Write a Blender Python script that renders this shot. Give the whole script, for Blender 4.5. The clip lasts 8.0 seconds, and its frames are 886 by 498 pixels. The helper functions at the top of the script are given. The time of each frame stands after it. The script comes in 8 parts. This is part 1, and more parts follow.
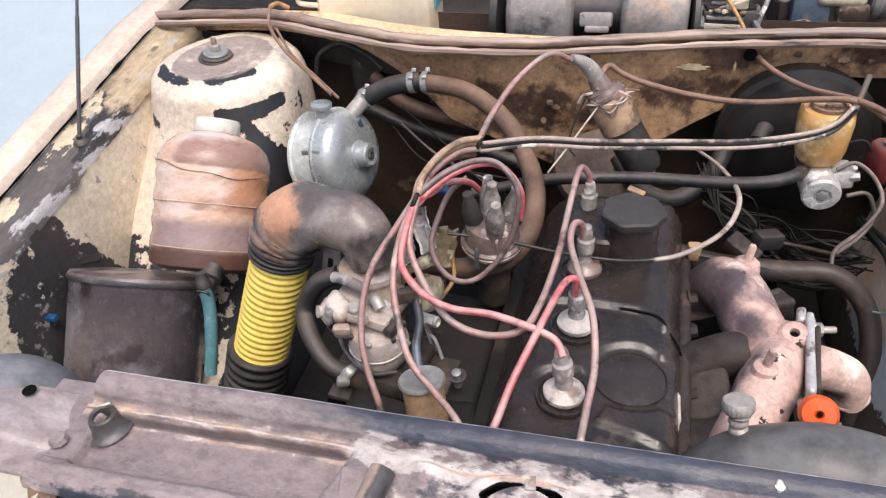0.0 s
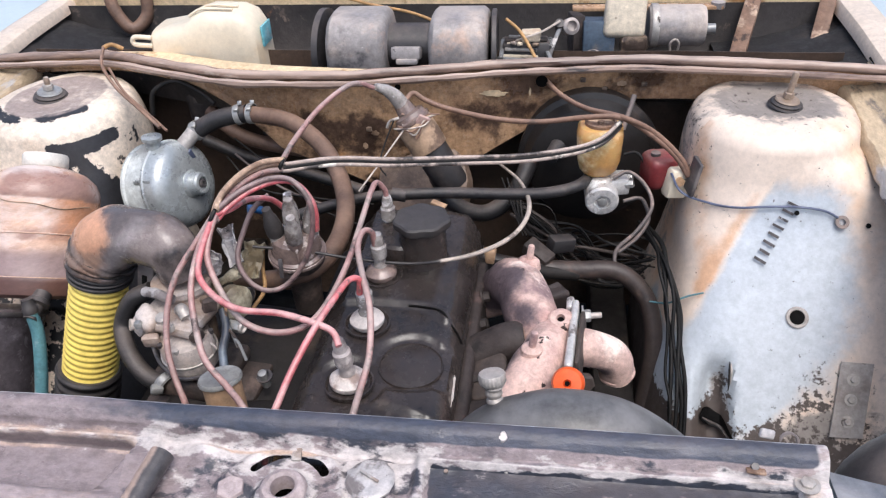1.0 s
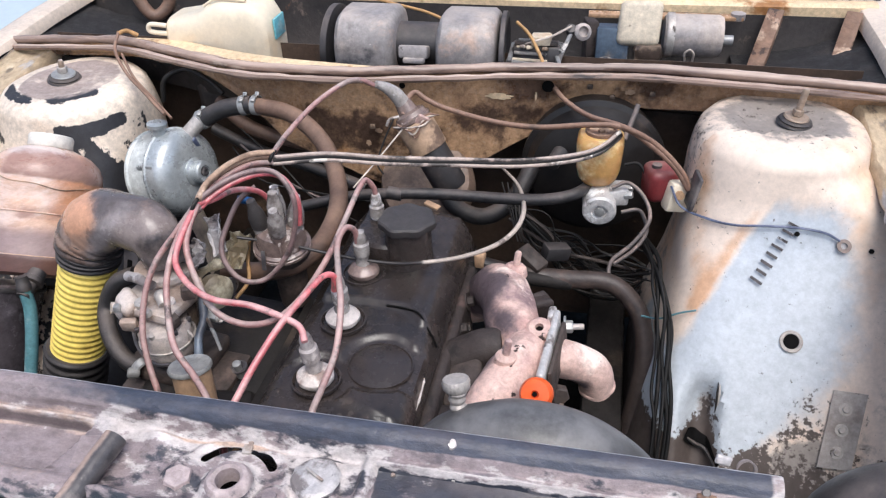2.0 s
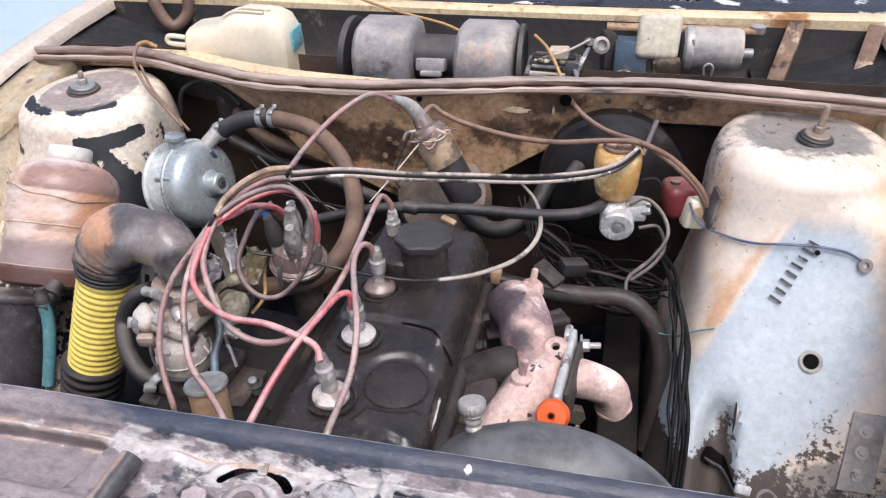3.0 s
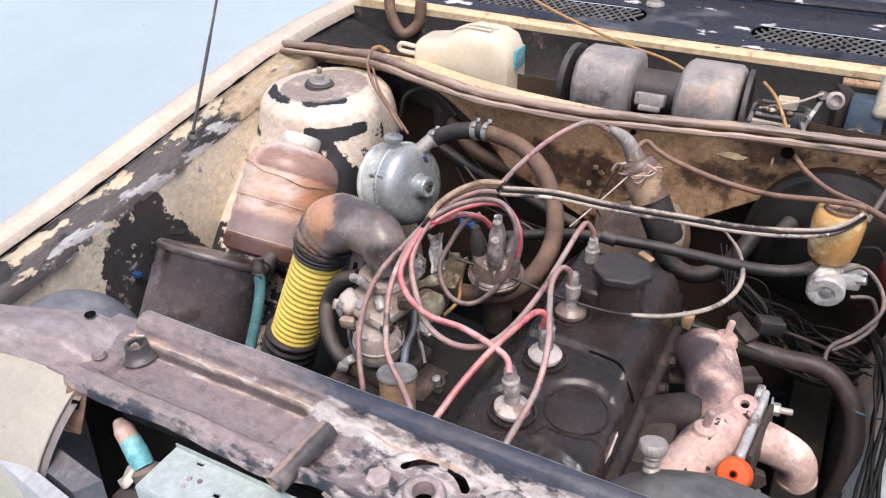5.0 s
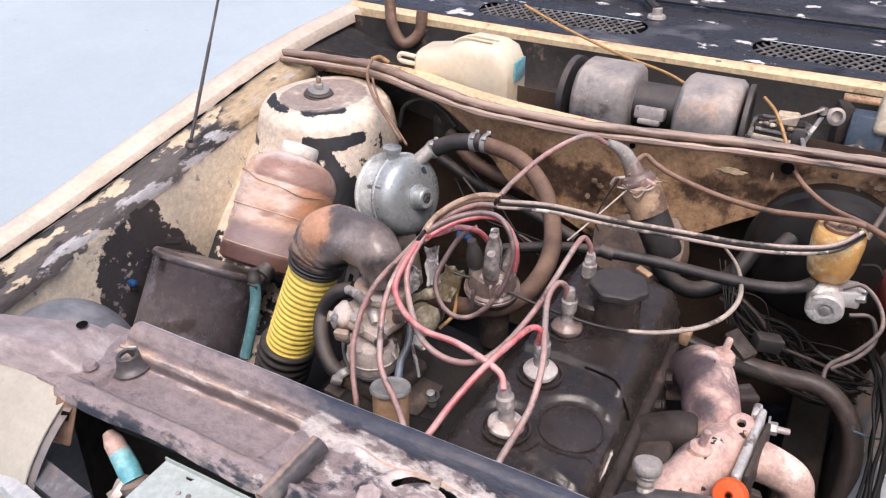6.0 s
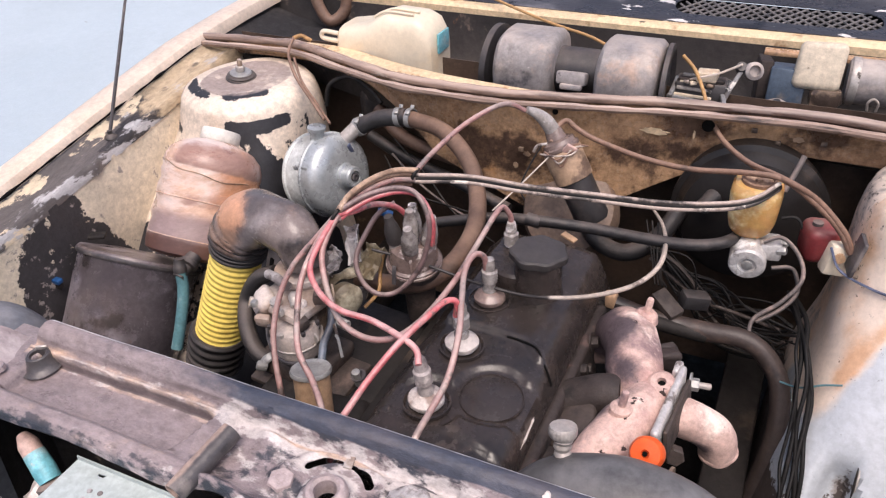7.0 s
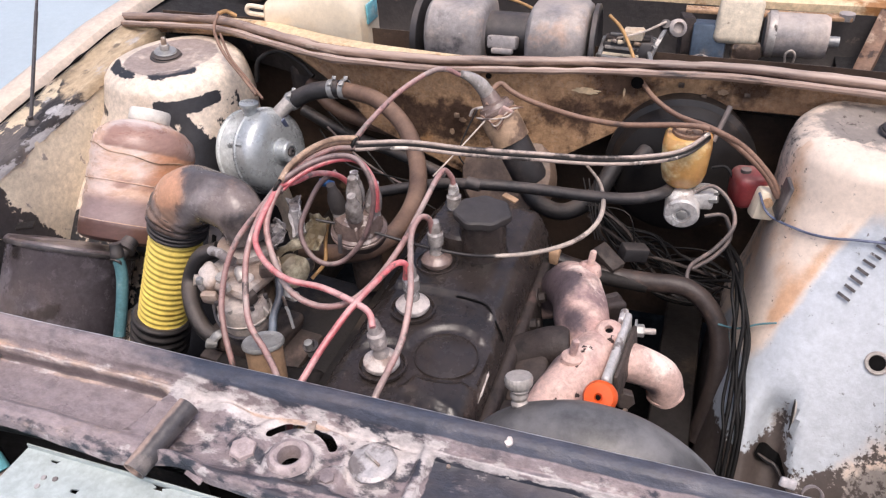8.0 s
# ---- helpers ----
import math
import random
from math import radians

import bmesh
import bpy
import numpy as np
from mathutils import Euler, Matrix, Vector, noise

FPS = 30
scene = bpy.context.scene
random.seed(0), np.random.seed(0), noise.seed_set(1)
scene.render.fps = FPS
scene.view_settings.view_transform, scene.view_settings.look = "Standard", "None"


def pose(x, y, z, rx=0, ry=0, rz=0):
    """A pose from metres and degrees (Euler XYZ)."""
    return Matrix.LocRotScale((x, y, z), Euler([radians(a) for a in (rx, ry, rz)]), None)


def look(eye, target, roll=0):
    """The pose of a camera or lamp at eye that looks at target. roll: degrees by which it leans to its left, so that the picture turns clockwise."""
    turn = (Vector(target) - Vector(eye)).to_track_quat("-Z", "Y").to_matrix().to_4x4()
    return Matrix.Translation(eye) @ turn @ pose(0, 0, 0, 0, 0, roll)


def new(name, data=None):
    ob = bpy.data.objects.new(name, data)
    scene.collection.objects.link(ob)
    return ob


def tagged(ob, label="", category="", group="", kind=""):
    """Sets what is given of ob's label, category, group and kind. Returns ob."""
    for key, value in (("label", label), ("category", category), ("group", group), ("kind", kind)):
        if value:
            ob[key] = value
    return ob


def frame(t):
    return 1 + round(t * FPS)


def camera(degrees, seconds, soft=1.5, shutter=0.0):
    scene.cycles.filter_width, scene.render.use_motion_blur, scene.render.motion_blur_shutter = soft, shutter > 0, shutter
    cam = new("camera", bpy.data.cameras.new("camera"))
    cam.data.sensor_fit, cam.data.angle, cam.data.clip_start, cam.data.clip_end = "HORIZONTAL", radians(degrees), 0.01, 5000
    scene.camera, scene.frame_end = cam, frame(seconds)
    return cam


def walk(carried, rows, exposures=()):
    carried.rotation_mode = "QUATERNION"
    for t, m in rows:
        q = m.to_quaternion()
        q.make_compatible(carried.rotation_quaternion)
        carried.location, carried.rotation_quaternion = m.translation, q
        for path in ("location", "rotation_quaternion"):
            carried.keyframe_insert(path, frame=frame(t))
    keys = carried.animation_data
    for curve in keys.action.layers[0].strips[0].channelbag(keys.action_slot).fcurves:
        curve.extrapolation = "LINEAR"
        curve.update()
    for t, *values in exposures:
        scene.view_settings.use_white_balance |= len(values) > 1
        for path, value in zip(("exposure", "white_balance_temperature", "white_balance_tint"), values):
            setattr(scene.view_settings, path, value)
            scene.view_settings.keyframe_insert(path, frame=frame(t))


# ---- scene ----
cam = camera(58.9, 8.0, soft=1.25)
PATH = [
    (0, (0.099, -0.04, 1.425), (-0.366, 1.4839, 0.216), -4.90),
    (0.2, (0.1365, -0.1082, 1.4259), (-0.2181, 1.4674, 0.2461), -3.80),
    (0.5, (0.167, -0.139, 1.449), (-0.122, 1.496, 0.334), -3.60),
    (0.7, (0.2071, -0.1378, 1.4559), (-0.0763, 1.5167, 0.3686), -4.10),
    (1, (0.278, -0.118, 1.441), (0.013, 1.5059, 0.304), -3.20),
    (1.2, (0.314, -0.1111, 1.4285), (0.037, 1.4772, 0.245), -2.02),
    (1.5, (0.352, -0.105, 1.42), (0.0178, 1.4834, 0.2516), -1.70),
    (1.7, (0.3551, -0.101, 1.4247), (0.0031, 1.5063, 0.2877), -1.92),
    (2.8, (0.3476, -0.0837, 1.4508), (-0.0408, 1.519, 0.3192), -1.49),
    (3, (0.348, -0.081, 1.451), (-0.051, 1.5209, 0.322), -2.20),
    (3.2, (0.3496, -0.08, 1.4505), (-0.0163, 1.514, 0.2992), -0.33),
    (3.5, (0.361, -0.08, 1.448), (-0.0048, 1.4825, 0.2544), -0.30),
    (3.7, (0.3605, -0.0855, 1.4544), (-0.0778, 1.4863, 0.298), -1.03),
    (4, (0.341, -0.1, 1.468), (-0.269, 1.45, 0.361), -1.80),
    (4.2, (0.324, -0.1129, 1.467), (-0.3735, 1.408, 0.3714), -0.87),
    (4.5, (0.312, -0.123, 1.466), (-0.46, 1.3619, 0.371), -0.90),
    (4.7, (0.3094, -0.1214, 1.4669), (-0.4756, 1.3618, 0.3789), -0.98),
    (5.8, (0.3027, -0.1074, 1.4688), (-0.5092, 1.3747, 0.3992), 0.03),
    (6, (0.308, -0.104, 1.471), (-0.4928, 1.3869, 0.4052), -0.10),
    (6.2, (0.3185, -0.0979, 1.4728), (-0.4392, 1.4072, 0.3955), -0.31),
    (6.5, (0.36, -0.075, 1.462), (-0.3228, 1.4356, 0.3432), -1.40),
    (6.7, (0.3747, -0.0651, 1.4593), (-0.3076, 1.4417, 0.3349), -1.88),
    (7, (0.375, -0.063, 1.462), (-0.3522, 1.4293, 0.3466), -2.40),
    (7.2, (0.3675, -0.0747, 1.4637), (-0.3765, 1.4165, 0.3579), -2.45),
    (7.5, (0.353, -0.092, 1.461), (-0.3659, 1.4069, 0.349), -1.80),
    (7.7, (0.3452, -0.0987, 1.4581), (-0.3299, 1.4071, 0.3281), -1.70),
    (8, (0.367, -0.088, 1.445), (-0.1968, 1.4416, 0.2864), -2.60),
]
walk(cam, [(t, look(eye, target, roll)) for t, eye, target, roll in PATH], exposures=[(0, 0.53, 6480, 10), (1, 0.52, 6060, 9), (3.5, 0.53, 6010, 8), (4.5, 0.54, 6240, 10), (6, 0.53, 6540, 15), (6.5, 0.47, 6620, 17), (8, 0.48, 6470, 15)])

# ---- light: a bright hazy sky with a soft, high sun ----
SUN_UP, SUN_TURN = 66.0, 150.0  # degrees above the horizon; compass turn of the sun
world = bpy.data.worlds.new("sky")
scene.world = world
world.use_nodes = True
sky = world.node_tree.nodes.new("ShaderNodeTexSky")
sky.sky_type, sky.sun_disc = "NISHITA", False
sky.sun_elevation, sky.sun_rotation = radians(SUN_UP), radians(SUN_TURN)
sky.air_density, sky.dust_density, sky.ozone_density = 1.0, 5.0, 1.0
world.node_tree.links.new(sky.outputs["Color"], world.node_tree.nodes["Background"].inputs["Color"])
world.node_tree.nodes["Background"].inputs["Strength"].default_value = 0.15
sun = new("sun", bpy.data.lights.new("sun", "SUN"))
sun.data.energy, sun.data.angle, sun.data.color = 1.2, radians(35), (1.0, 0.96, 0.91)
a_sun = radians(SUN_TURN)
sun.matrix_world = look((0, 0, 6), (0 - math.sin(a_sun) * math.cos(radians(SUN_UP)), 0 - math.cos(a_sun) * math.cos(radians(SUN_UP)), 6 - math.sin(radians(SUN_UP))))


# ---- materials ----
def rgb(r, g, b):
    """Linear colour from the 0..255 values of a paint chart."""
    return tuple((c / 255 / 12.92 if c <= 10 else ((c / 255 + 0.055) / 1.055) ** 2.4) for c in (r, g, b)) + (1.0,)


def worn(name, base, rough=0.5, metal=0.0, layers=(), grain=0.12, grain_scale=60.0, bump=0.15, bump_scale=180.0, dust=None, dust_amount=0.5, coat=0.0, stretch=(1, 1, 1), spec=0.5, masks=(), grit=0.12):
    """A worn surface: base colour with fine grain, then layers (colour, scale, threshold, softness, roughness, detail[,
    metal]) where a noise passes the threshold, then masks (vertex layer, colour, roughness, scale, raggedness,
    softness) for paint, stains and painted-in shade and sheen, then a dust tone on what faces up, for settled dust and
    for painted top highlights."""
    m = bpy.data.materials.new(name)
    m.use_nodes = True
    nt = m.node_tree
    n, link = nt.nodes, nt.links.new
    bsdf = n["Principled BSDF"]
    tc = n.new("ShaderNodeTexCoord")
    info = n.new("ShaderNodeObjectInfo")
    shift = n.new("ShaderNodeVectorMath")
    shift.operation = "MULTIPLY_ADD"
    shift.inputs[0].default_value = (7.3, 3.1, 5.7)
    mapping = n.new("ShaderNodeMapping")
    mapping.inputs["Scale"].default_value = stretch
    link(info.outputs["Random"], shift.inputs[1])
    link(tc.outputs["Object"], shift.inputs[2])
    link(shift.outputs[0], mapping.inputs["Vector"])
    where = mapping.outputs[0]

    def noise_at(scale, detail, offset=0.0, rough_n=0.6):
        t = n.new("ShaderNodeTexNoise")
        t.noise_dimensions = "4D"
        t.inputs["W"].default_value = offset
        t.inputs["Scale"].default_value, t.inputs["Detail"].default_value, t.inputs["Roughness"].default_value = scale, detail, rough_n
        link(where, t.inputs["Vector"])
        return t.outputs["Fac"]

    def mix(fac, a, b, kind="RGBA", blend="MIX"):
        x = n.new("ShaderNodeMix")
        x.data_type = kind
        if kind == "RGBA":
            x.blend_type = blend
        ins = [s for s in x.inputs if s.type == ("RGBA" if kind == "RGBA" else "VALUE")]
        fac_in = x.inputs["Factor"] if kind == "RGBA" else ins[0]
        a_in, b_in = (ins[0], ins[1]) if kind == "RGBA" else (ins[1], ins[2])
        for s, v in ((fac_in, fac), (a_in, a), (b_in, b)):
            if hasattr(v, "is_linked"):
                link(v, s)
            else:
                s.default_value = v
        return [s for s in x.outputs if s.type == ("RGBA" if kind == "RGBA" else "VALUE")][0]

    def ramp(src, lo, hi):
        r = n.new("ShaderNodeMapRange")
        r.interpolation_type = "SMOOTHSTEP"
        r.inputs["From Min"].default_value, r.inputs["From Max"].default_value = lo, hi
        link(src, r.inputs["Value"])
        return r.outputs[0]

    fine = noise_at(grain_scale, 6, 1.0, 0.7)
    dark = tuple(c * (1 - grain * 1.6) for c in base[:3]) + (1,)
    light = tuple(min(1, c * (1 + grain)) for c in base[:3]) + (1,)
    colour = mix(ramp(fine, 0.3, 0.7), dark, light)
    broad = noise_at(grain_scale / 9, 3, 2.0)
    colour = mix(ramp(broad, 0.35, 0.7), colour, tuple(c * 0.82 for c in base[:3]) + (1,))
    rgh, mtl = rough, metal
    height = noise_at(bump_scale, 5, 3.0)
    for k, layer in enumerate(layers):
        col, scale, at, soft, r2, detail = layer[:6]
        m2 = layer[6] if len(layer) > 6 else 0.0
        mask = ramp(noise_at(scale, detail, 10.0 + 3 * k, 0.62), at, at + soft)
        colour = mix(mask, colour, col)
        rgh = mix(mask, rgh, r2, "FLOAT")
        if m2 != mtl or hasattr(mtl, "is_linked"):
            mtl = mix(mask, mtl, m2, "FLOAT")
        sub = n.new("ShaderNodeMath")
        sub.operation = "MULTIPLY_ADD"
        link(mask, sub.inputs[0])
        sub.inputs[1].default_value = -0.35
        link(height, sub.inputs[2])
        height = sub.outputs[0]
    for k, (attr, col, r2, scale, amount, soft) in enumerate(masks):
        at = n.new("ShaderNodeAttribute")
        at.attribute_name = attr
        wob = n.new("ShaderNodeMath")
        wob.operation = "MULTIPLY_ADD"
        link(noise_at(scale, 8, 70.0 + 5 * k, 0.65), wob.inputs[0])
        wob.inputs[1].default_value = 2 * amount
        link(at.outputs["Fac"], wob.inputs[2])
        mask = ramp(wob.outputs[0], 0.5 + amount - soft, 0.5 + amount + soft)
        colour = mix(mask, colour, mix(ramp(fine, 0.3, 0.7), tuple(c * 0.85 for c in col[:3]) + (1,), col))
        rgh = mix(mask, rgh, r2, "FLOAT")
        if hasattr(mtl, "is_linked") or mtl:
            mtl = mix(mask, mtl, 0.0, "FLOAT")
    gritty = n.new("ShaderNodeMapRange")
    gritty.inputs["From Min"].default_value, gritty.inputs["From Max"].default_value = 0.39, 0.61
    gritty.inputs["To Min"].default_value, gritty.inputs["To Max"].default_value = 1 - grit * 1.7, 1 + grit * 1.5
    link(noise_at(95, 10, 90.0, 0.78), gritty.inputs["Value"])
    smear = n.new("ShaderNodeMapRange")
    smear.inputs["From Min"].default_value, smear.inputs["From Max"].default_value = 0.35, 0.65
    smear.inputs["To Min"].default_value, smear.inputs["To Max"].default_value = 1 - grit, 1 + grit * 0.5
    link(noise_at(17, 9, 95.0, 0.7), smear.inputs["Value"])
    both = n.new("ShaderNodeMath")
    both.operation = "MULTIPLY"
    link(gritty.outputs[0], both.inputs[0])
    link(smear.outputs[0], both.inputs[1])
    tone = n.new("ShaderNodeVectorMath")
    tone.operation = "SCALE"
    link(colour, tone.inputs[0])
    link(both.outputs[0], tone.inputs["Scale"])
    colour = tone.outputs[0]
    gloss = n.new("ShaderNodeMapRange")
    gloss.inputs["From Min"].default_value, gloss.inputs["From Max"].default_value = 0.35, 0.65
    gloss.inputs["To Min"].default_value, gloss.inputs["To Max"].default_value = 0.72, 1.25
    link(noise_at(34, 8, 97.0, 0.7), gloss.inputs["Value"])
    polish = n.new("ShaderNodeMath")
    polish.operation, polish.use_clamp = "MULTIPLY", True
    link(gloss.outputs[0], polish.inputs[0])
    if hasattr(rgh, "is_linked"):
        link(rgh, polish.inputs[1])
    else:
        polish.inputs[1].default_value = rgh
    rgh = polish.outputs[0]
    if dust:
        geo = n.new("ShaderNodeNewGeometry")
        sep = n.new("ShaderNodeSeparateXYZ")
        link(geo.outputs["Normal"], sep.inputs[0])
        up = ramp(sep.outputs["Z"], 0.15, 0.95)
        mul = n.new("ShaderNodeMath")
        mul.operation = "MULTIPLY"
        link(up, mul.inputs[0])
        link(ramp(noise_at(14, 6, 40.0, 0.65), 0.3, 0.68), mul.inputs[1])
        amt = n.new("ShaderNodeMath")
        amt.operation = "MULTIPLY"
        link(mul.outputs[0], amt.inputs[0])
        amt.inputs[1].default_value = dust_amount
        colour = mix(amt.outputs[0], colour, dust)
        rgh = mix(amt.outputs[0], rgh, 0.9, "FLOAT")
    for v, s in ((colour, "Base Color"), (rgh, "Roughness"), (mtl, "Metallic")):
        if hasattr(v, "is_linked"):
            link(v, bsdf.inputs[s])
        else:
            bsdf.inputs[s].default_value = v
    bsdf.inputs["Specular IOR Level"].default_value = spec
    if coat:
        bsdf.inputs["Coat Weight"].default_value, bsdf.inputs["Coat Roughness"].default_value = coat, 0.25
    b = n.new("ShaderNodeBump")
    b.inputs["Strength"].default_value, b.inputs["Distance"].default_value = bump, 0.003
    link(height, b.inputs["Height"])
    link(b.outputs[0], bsdf.inputs["Normal"])
    return m


DUST = rgb(196, 170, 156)
RUST = rgb(120, 78, 48)
M = {
    "ground": worn("pale_concrete", grit=0.03, base=rgb(176, 189, 196), rough=0.85, grain=0.03, grain_scale=3, bump=0.08, bump_scale=30, layers=[(rgb(168, 182, 190), 0.8, 0.45, 0.3, 0.85, 5), (rgb(150, 158, 162), 14, 0.72, 0.02, 0.9, 3)]),
    "tower_left": worn("peeling_cream_tower", rgb(230, 214, 196), 0.5, layers=[(rgb(206, 180, 154), 6, 0.54, 0.16, 0.65, 6), (RUST, 14, 0.68, 0.04, 0.8, 7)], grain=0.06, bump=0.25, masks=[("peel_shade", rgb(44, 44, 48), 0.55, 20, 0.6, 0.015), ("grey", rgb(164, 148, 140), 0.6, 14, 0.4, 0.08)]),
    "wing_left": worn("peeling_cream_wing", rgb(216, 204, 184), 0.5, layers=[(rgb(190, 172, 146), 6, 0.52, 0.16, 0.65, 6), (RUST, 16, 0.68, 0.05, 0.8, 7)], grain=0.06, bump=0.3, masks=[("peel_shade", rgb(58, 56, 58), 0.42, 27, 0.8, 0.02), ("grey", rgb(150, 142, 138), 0.5, 40, 0.9, 0.03)]),
    "cream": worn("cream_paint", grit=0.08, base=rgb(224, 206, 188), rough=0.4, layers=[(rgb(210, 186, 164), 5, 0.52, 0.2, 0.55, 5), (rgb(186, 148, 116), 16, 0.66, 0.06, 0.7, 7), (rgb(48, 44, 44), 26, 0.735, 0.012, 0.6, 8)], grain=0.04, bump=0.12),
    "cream_flaking": worn("flaking_cream_over_black", rgb(98, 92, 90), 0.45, layers=[(rgb(206, 190, 164), 12, 0.505, 0.015, 0.55, 8), (rgb(52, 49, 50), 13, 0.55, 0.015, 0.5, 8), (rgb(160, 128, 94), 15, 0.64, 0.05, 0.8, 7)], grain=0.12, bump=0.6, stretch=(1, 0.4, 1), masks=[("pale", rgb(182, 180, 181), 0.45, 18, 0.95, 0.03), ("tan", rgb(188, 168, 140), 0.7, 26, 0.6, 0.08)]),
    "tower": worn("tower_paint", grit=0.05, base=rgb(230, 211, 194), rough=0.45, layers=[(rgb(222, 186, 154), 4.5, 0.55, 0.16, 0.5, 5), (rgb(150, 112, 84), 12, 0.70, 0.05, 0.7, 7), (rgb(60, 52, 50), 46, 0.735, 0.012, 0.6, 3)], grain=0.04, bump=0.12, masks=[("rust", rgb(208, 166, 132), 0.6, 20, 0.4, 0.22), ("spray", rgb(186, 192, 198), 0.4, 22, 0.35, 0.22), ("dirt_shade", rgb(146, 137, 130), 0.6, 40, 0.8, 0.2), ("grime_shade", rgb(80, 70, 65), 0.7, 95, 0.9, 0.08)]),
    "panel": worn("dusty_worn_panel", grit=0.16, base=rgb(148, 135, 136), rough=0.30, layers=[(rgb(176, 160, 156), 5, 0.50, 0.16, 0.6, 8), (rgb(96, 89, 94), 9, 0.58, 0.08, 0.38, 8), (rgb(190, 172, 160), 20, 0.66, 0.03, 0.8, 9)], grain=0.12, bump=0.5, stretch=(0.6, 1, 1), dust=DUST, dust_amount=0.1, masks=[("pale", rgb(199, 191, 188), 0.55, 60, 0.95, 0.10), ("black", rgb(54, 58, 68), 0.38, 40, 0.85, 0.08), ("blue", rgb(62, 68, 82), 0.42, 18, 0.36, 0.1), ("tan", rgb(202, 176, 158), 0.8, 24, 0.6, 0.14), ("grime_shade", rgb(98, 86, 86), 0.42, 14, 0.4, 0.14), ("edge", rgb(222, 221, 224), 0.45, 60, 0.35, 0.08)]),
    "black_paint": worn("worn_black_paint", rgb(58, 58, 63), 0.3, layers=[(rgb(104, 103, 108), 10, 0.52, 0.15, 0.45, 7), (rgb(206, 202, 200), 26, 0.60, 0.02, 0.6, 9), (rgb(36, 35, 38), 14, 0.6, 0.04, 0.3, 7)], grain=0.1, bump=0.25, stretch=(0.45, 1, 1)),
    "firewall": worn("oily_tan_firewall", grit=0.16, base=rgb(194, 157, 122), rough=0.26, layers=[(rgb(150, 118, 92), 4, 0.47, 0.12, 0.28, 8), (rgb(98, 76, 62), 5, 0.56, 0.07, 0.28, 9), (rgb(58, 48, 43), 7, 0.60, 0.06, 0.26, 9), (rgb(190, 142, 96), 7, 0.62, 0.06, 0.5, 8), (rgb(222, 190, 150), 22, 0.67, 0.03, 0.6, 8)], grain=0.12, bump=0.3, masks=[("oil_shade", rgb(86, 68, 57), 0.22, 12, 0.8, 0.12)]),
    "dusty_pan": worn("dusty_brown_pressing", rgb(128, 108, 94), 0.6, layers=[(rgb(90, 76, 68), 8, 0.5, 0.12, 0.6, 7), (rgb(160, 138, 120), 12, 0.6, 0.08, 0.7, 7)], grain=0.14, bump=0.3),
    "dark": worn("oily_dark_metal", rgb(38, 34, 32), 0.65, layers=[(rgb(66, 56, 48), 12, 0.54, 0.15, 0.7, 6)], grain=0.2, bump=0.3, spec=0.3),
    "servo_black": worn("oily_black_drum", rgb(36, 33, 32), 0.4, layers=[(rgb(74, 65, 60), 8, 0.55, 0.12, 0.5, 7), (rgb(104, 92, 84), 16, 0.64, 0.06, 0.6, 7)], grain=0.15, bump=0.15),
    # black for holes and hollows, their shade put into the colour
    "soot_shade": worn("black_recess", rgb(16, 15, 15), 0.9, grain=0.2, bump=0.2, spec=0.1),
    "rocker": worn("dusty_dark_cover", rgb(58, 51, 48), 0.27, layers=[(rgb(40, 36, 34), 6, 0.5, 0.16, 0.22, 7), (rgb(88, 76, 68), 9, 0.58, 0.10, 0.45, 8), (rgb(132, 116, 103), 40, 0.69, 0.03, 0.7, 7)], grain=0.12, bump=0.15),
    "black_plastic": worn("dusty_black_plastic", rgb(52, 50, 51), 0.45, layers=[(rgb(88, 80, 77), 10, 0.54, 0.16, 0.65, 6)], grain=0.12, bump=0.12, dust=rgb(140, 126, 118), dust_amount=0.4),
    "grey_plastic": worn("dusty_grey_housing", rgb(140, 135, 134), 0.34, layers=[(rgb(182, 168, 158), 6, 0.50, 0.16, 0.5, 7), (rgb(84, 82, 85), 7, 0.57, 0.06, 0.34, 8), (rgb(178, 152, 136), 7, 0.58, 0.09, 0.7, 8), (rgb(50, 48, 50), 26, 0.66, 0.03, 0.5, 7), (rgb(216, 208, 202), 34, 0.67, 0.04, 0.8, 7)], grain=0.12, bump=0.15, dust=rgb(206, 190, 178), dust_amount=0.5),
    "rubber": worn("aged_black_rubber", rgb(46, 45, 46), 0.42, layers=[(rgb(84, 76, 73), 12, 0.54, 0.14, 0.6, 7), (rgb(30, 29, 30), 26, 0.58, 0.08, 0.38, 6)], grain=0.15, bump=0.3, bump_scale=260, dust=rgb(150, 134, 124), dust_amount=0.3),
    "brown_rubber": worn("dusty_brown_hose", rgb(108, 84, 70), 0.5, layers=[(rgb(60, 50, 45), 10, 0.54, 0.16, 0.5, 6), (rgb(150, 116, 94), 8, 0.60, 0.10, 0.55, 6)], grain=0.15, bump=0.25, dust=rgb(170, 138, 116), dust_amount=0.4),
    "elbow": worn("sun_bleached_rubber", grit=0.09, base=rgb(98, 90, 89), rough=0.22, layers=[(rgb(128, 116, 112), 8, 0.50, 0.12, 0.26, 7), (rgb(150, 120, 102), 5, 0.57, 0.12, 0.36, 7), (rgb(44, 41, 42), 9, 0.62, 0.06, 0.2, 8)], grain=0.1, bump=0.25, masks=[("tan", rgb(204, 154, 124), 0.36, 14, 0.6, 0.2), ("grey", rgb(150, 142, 142), 0.25, 12, 0.5, 0.25), ("black", rgb(42, 39, 40), 0.18, 14, 0.6, 0.2)]),
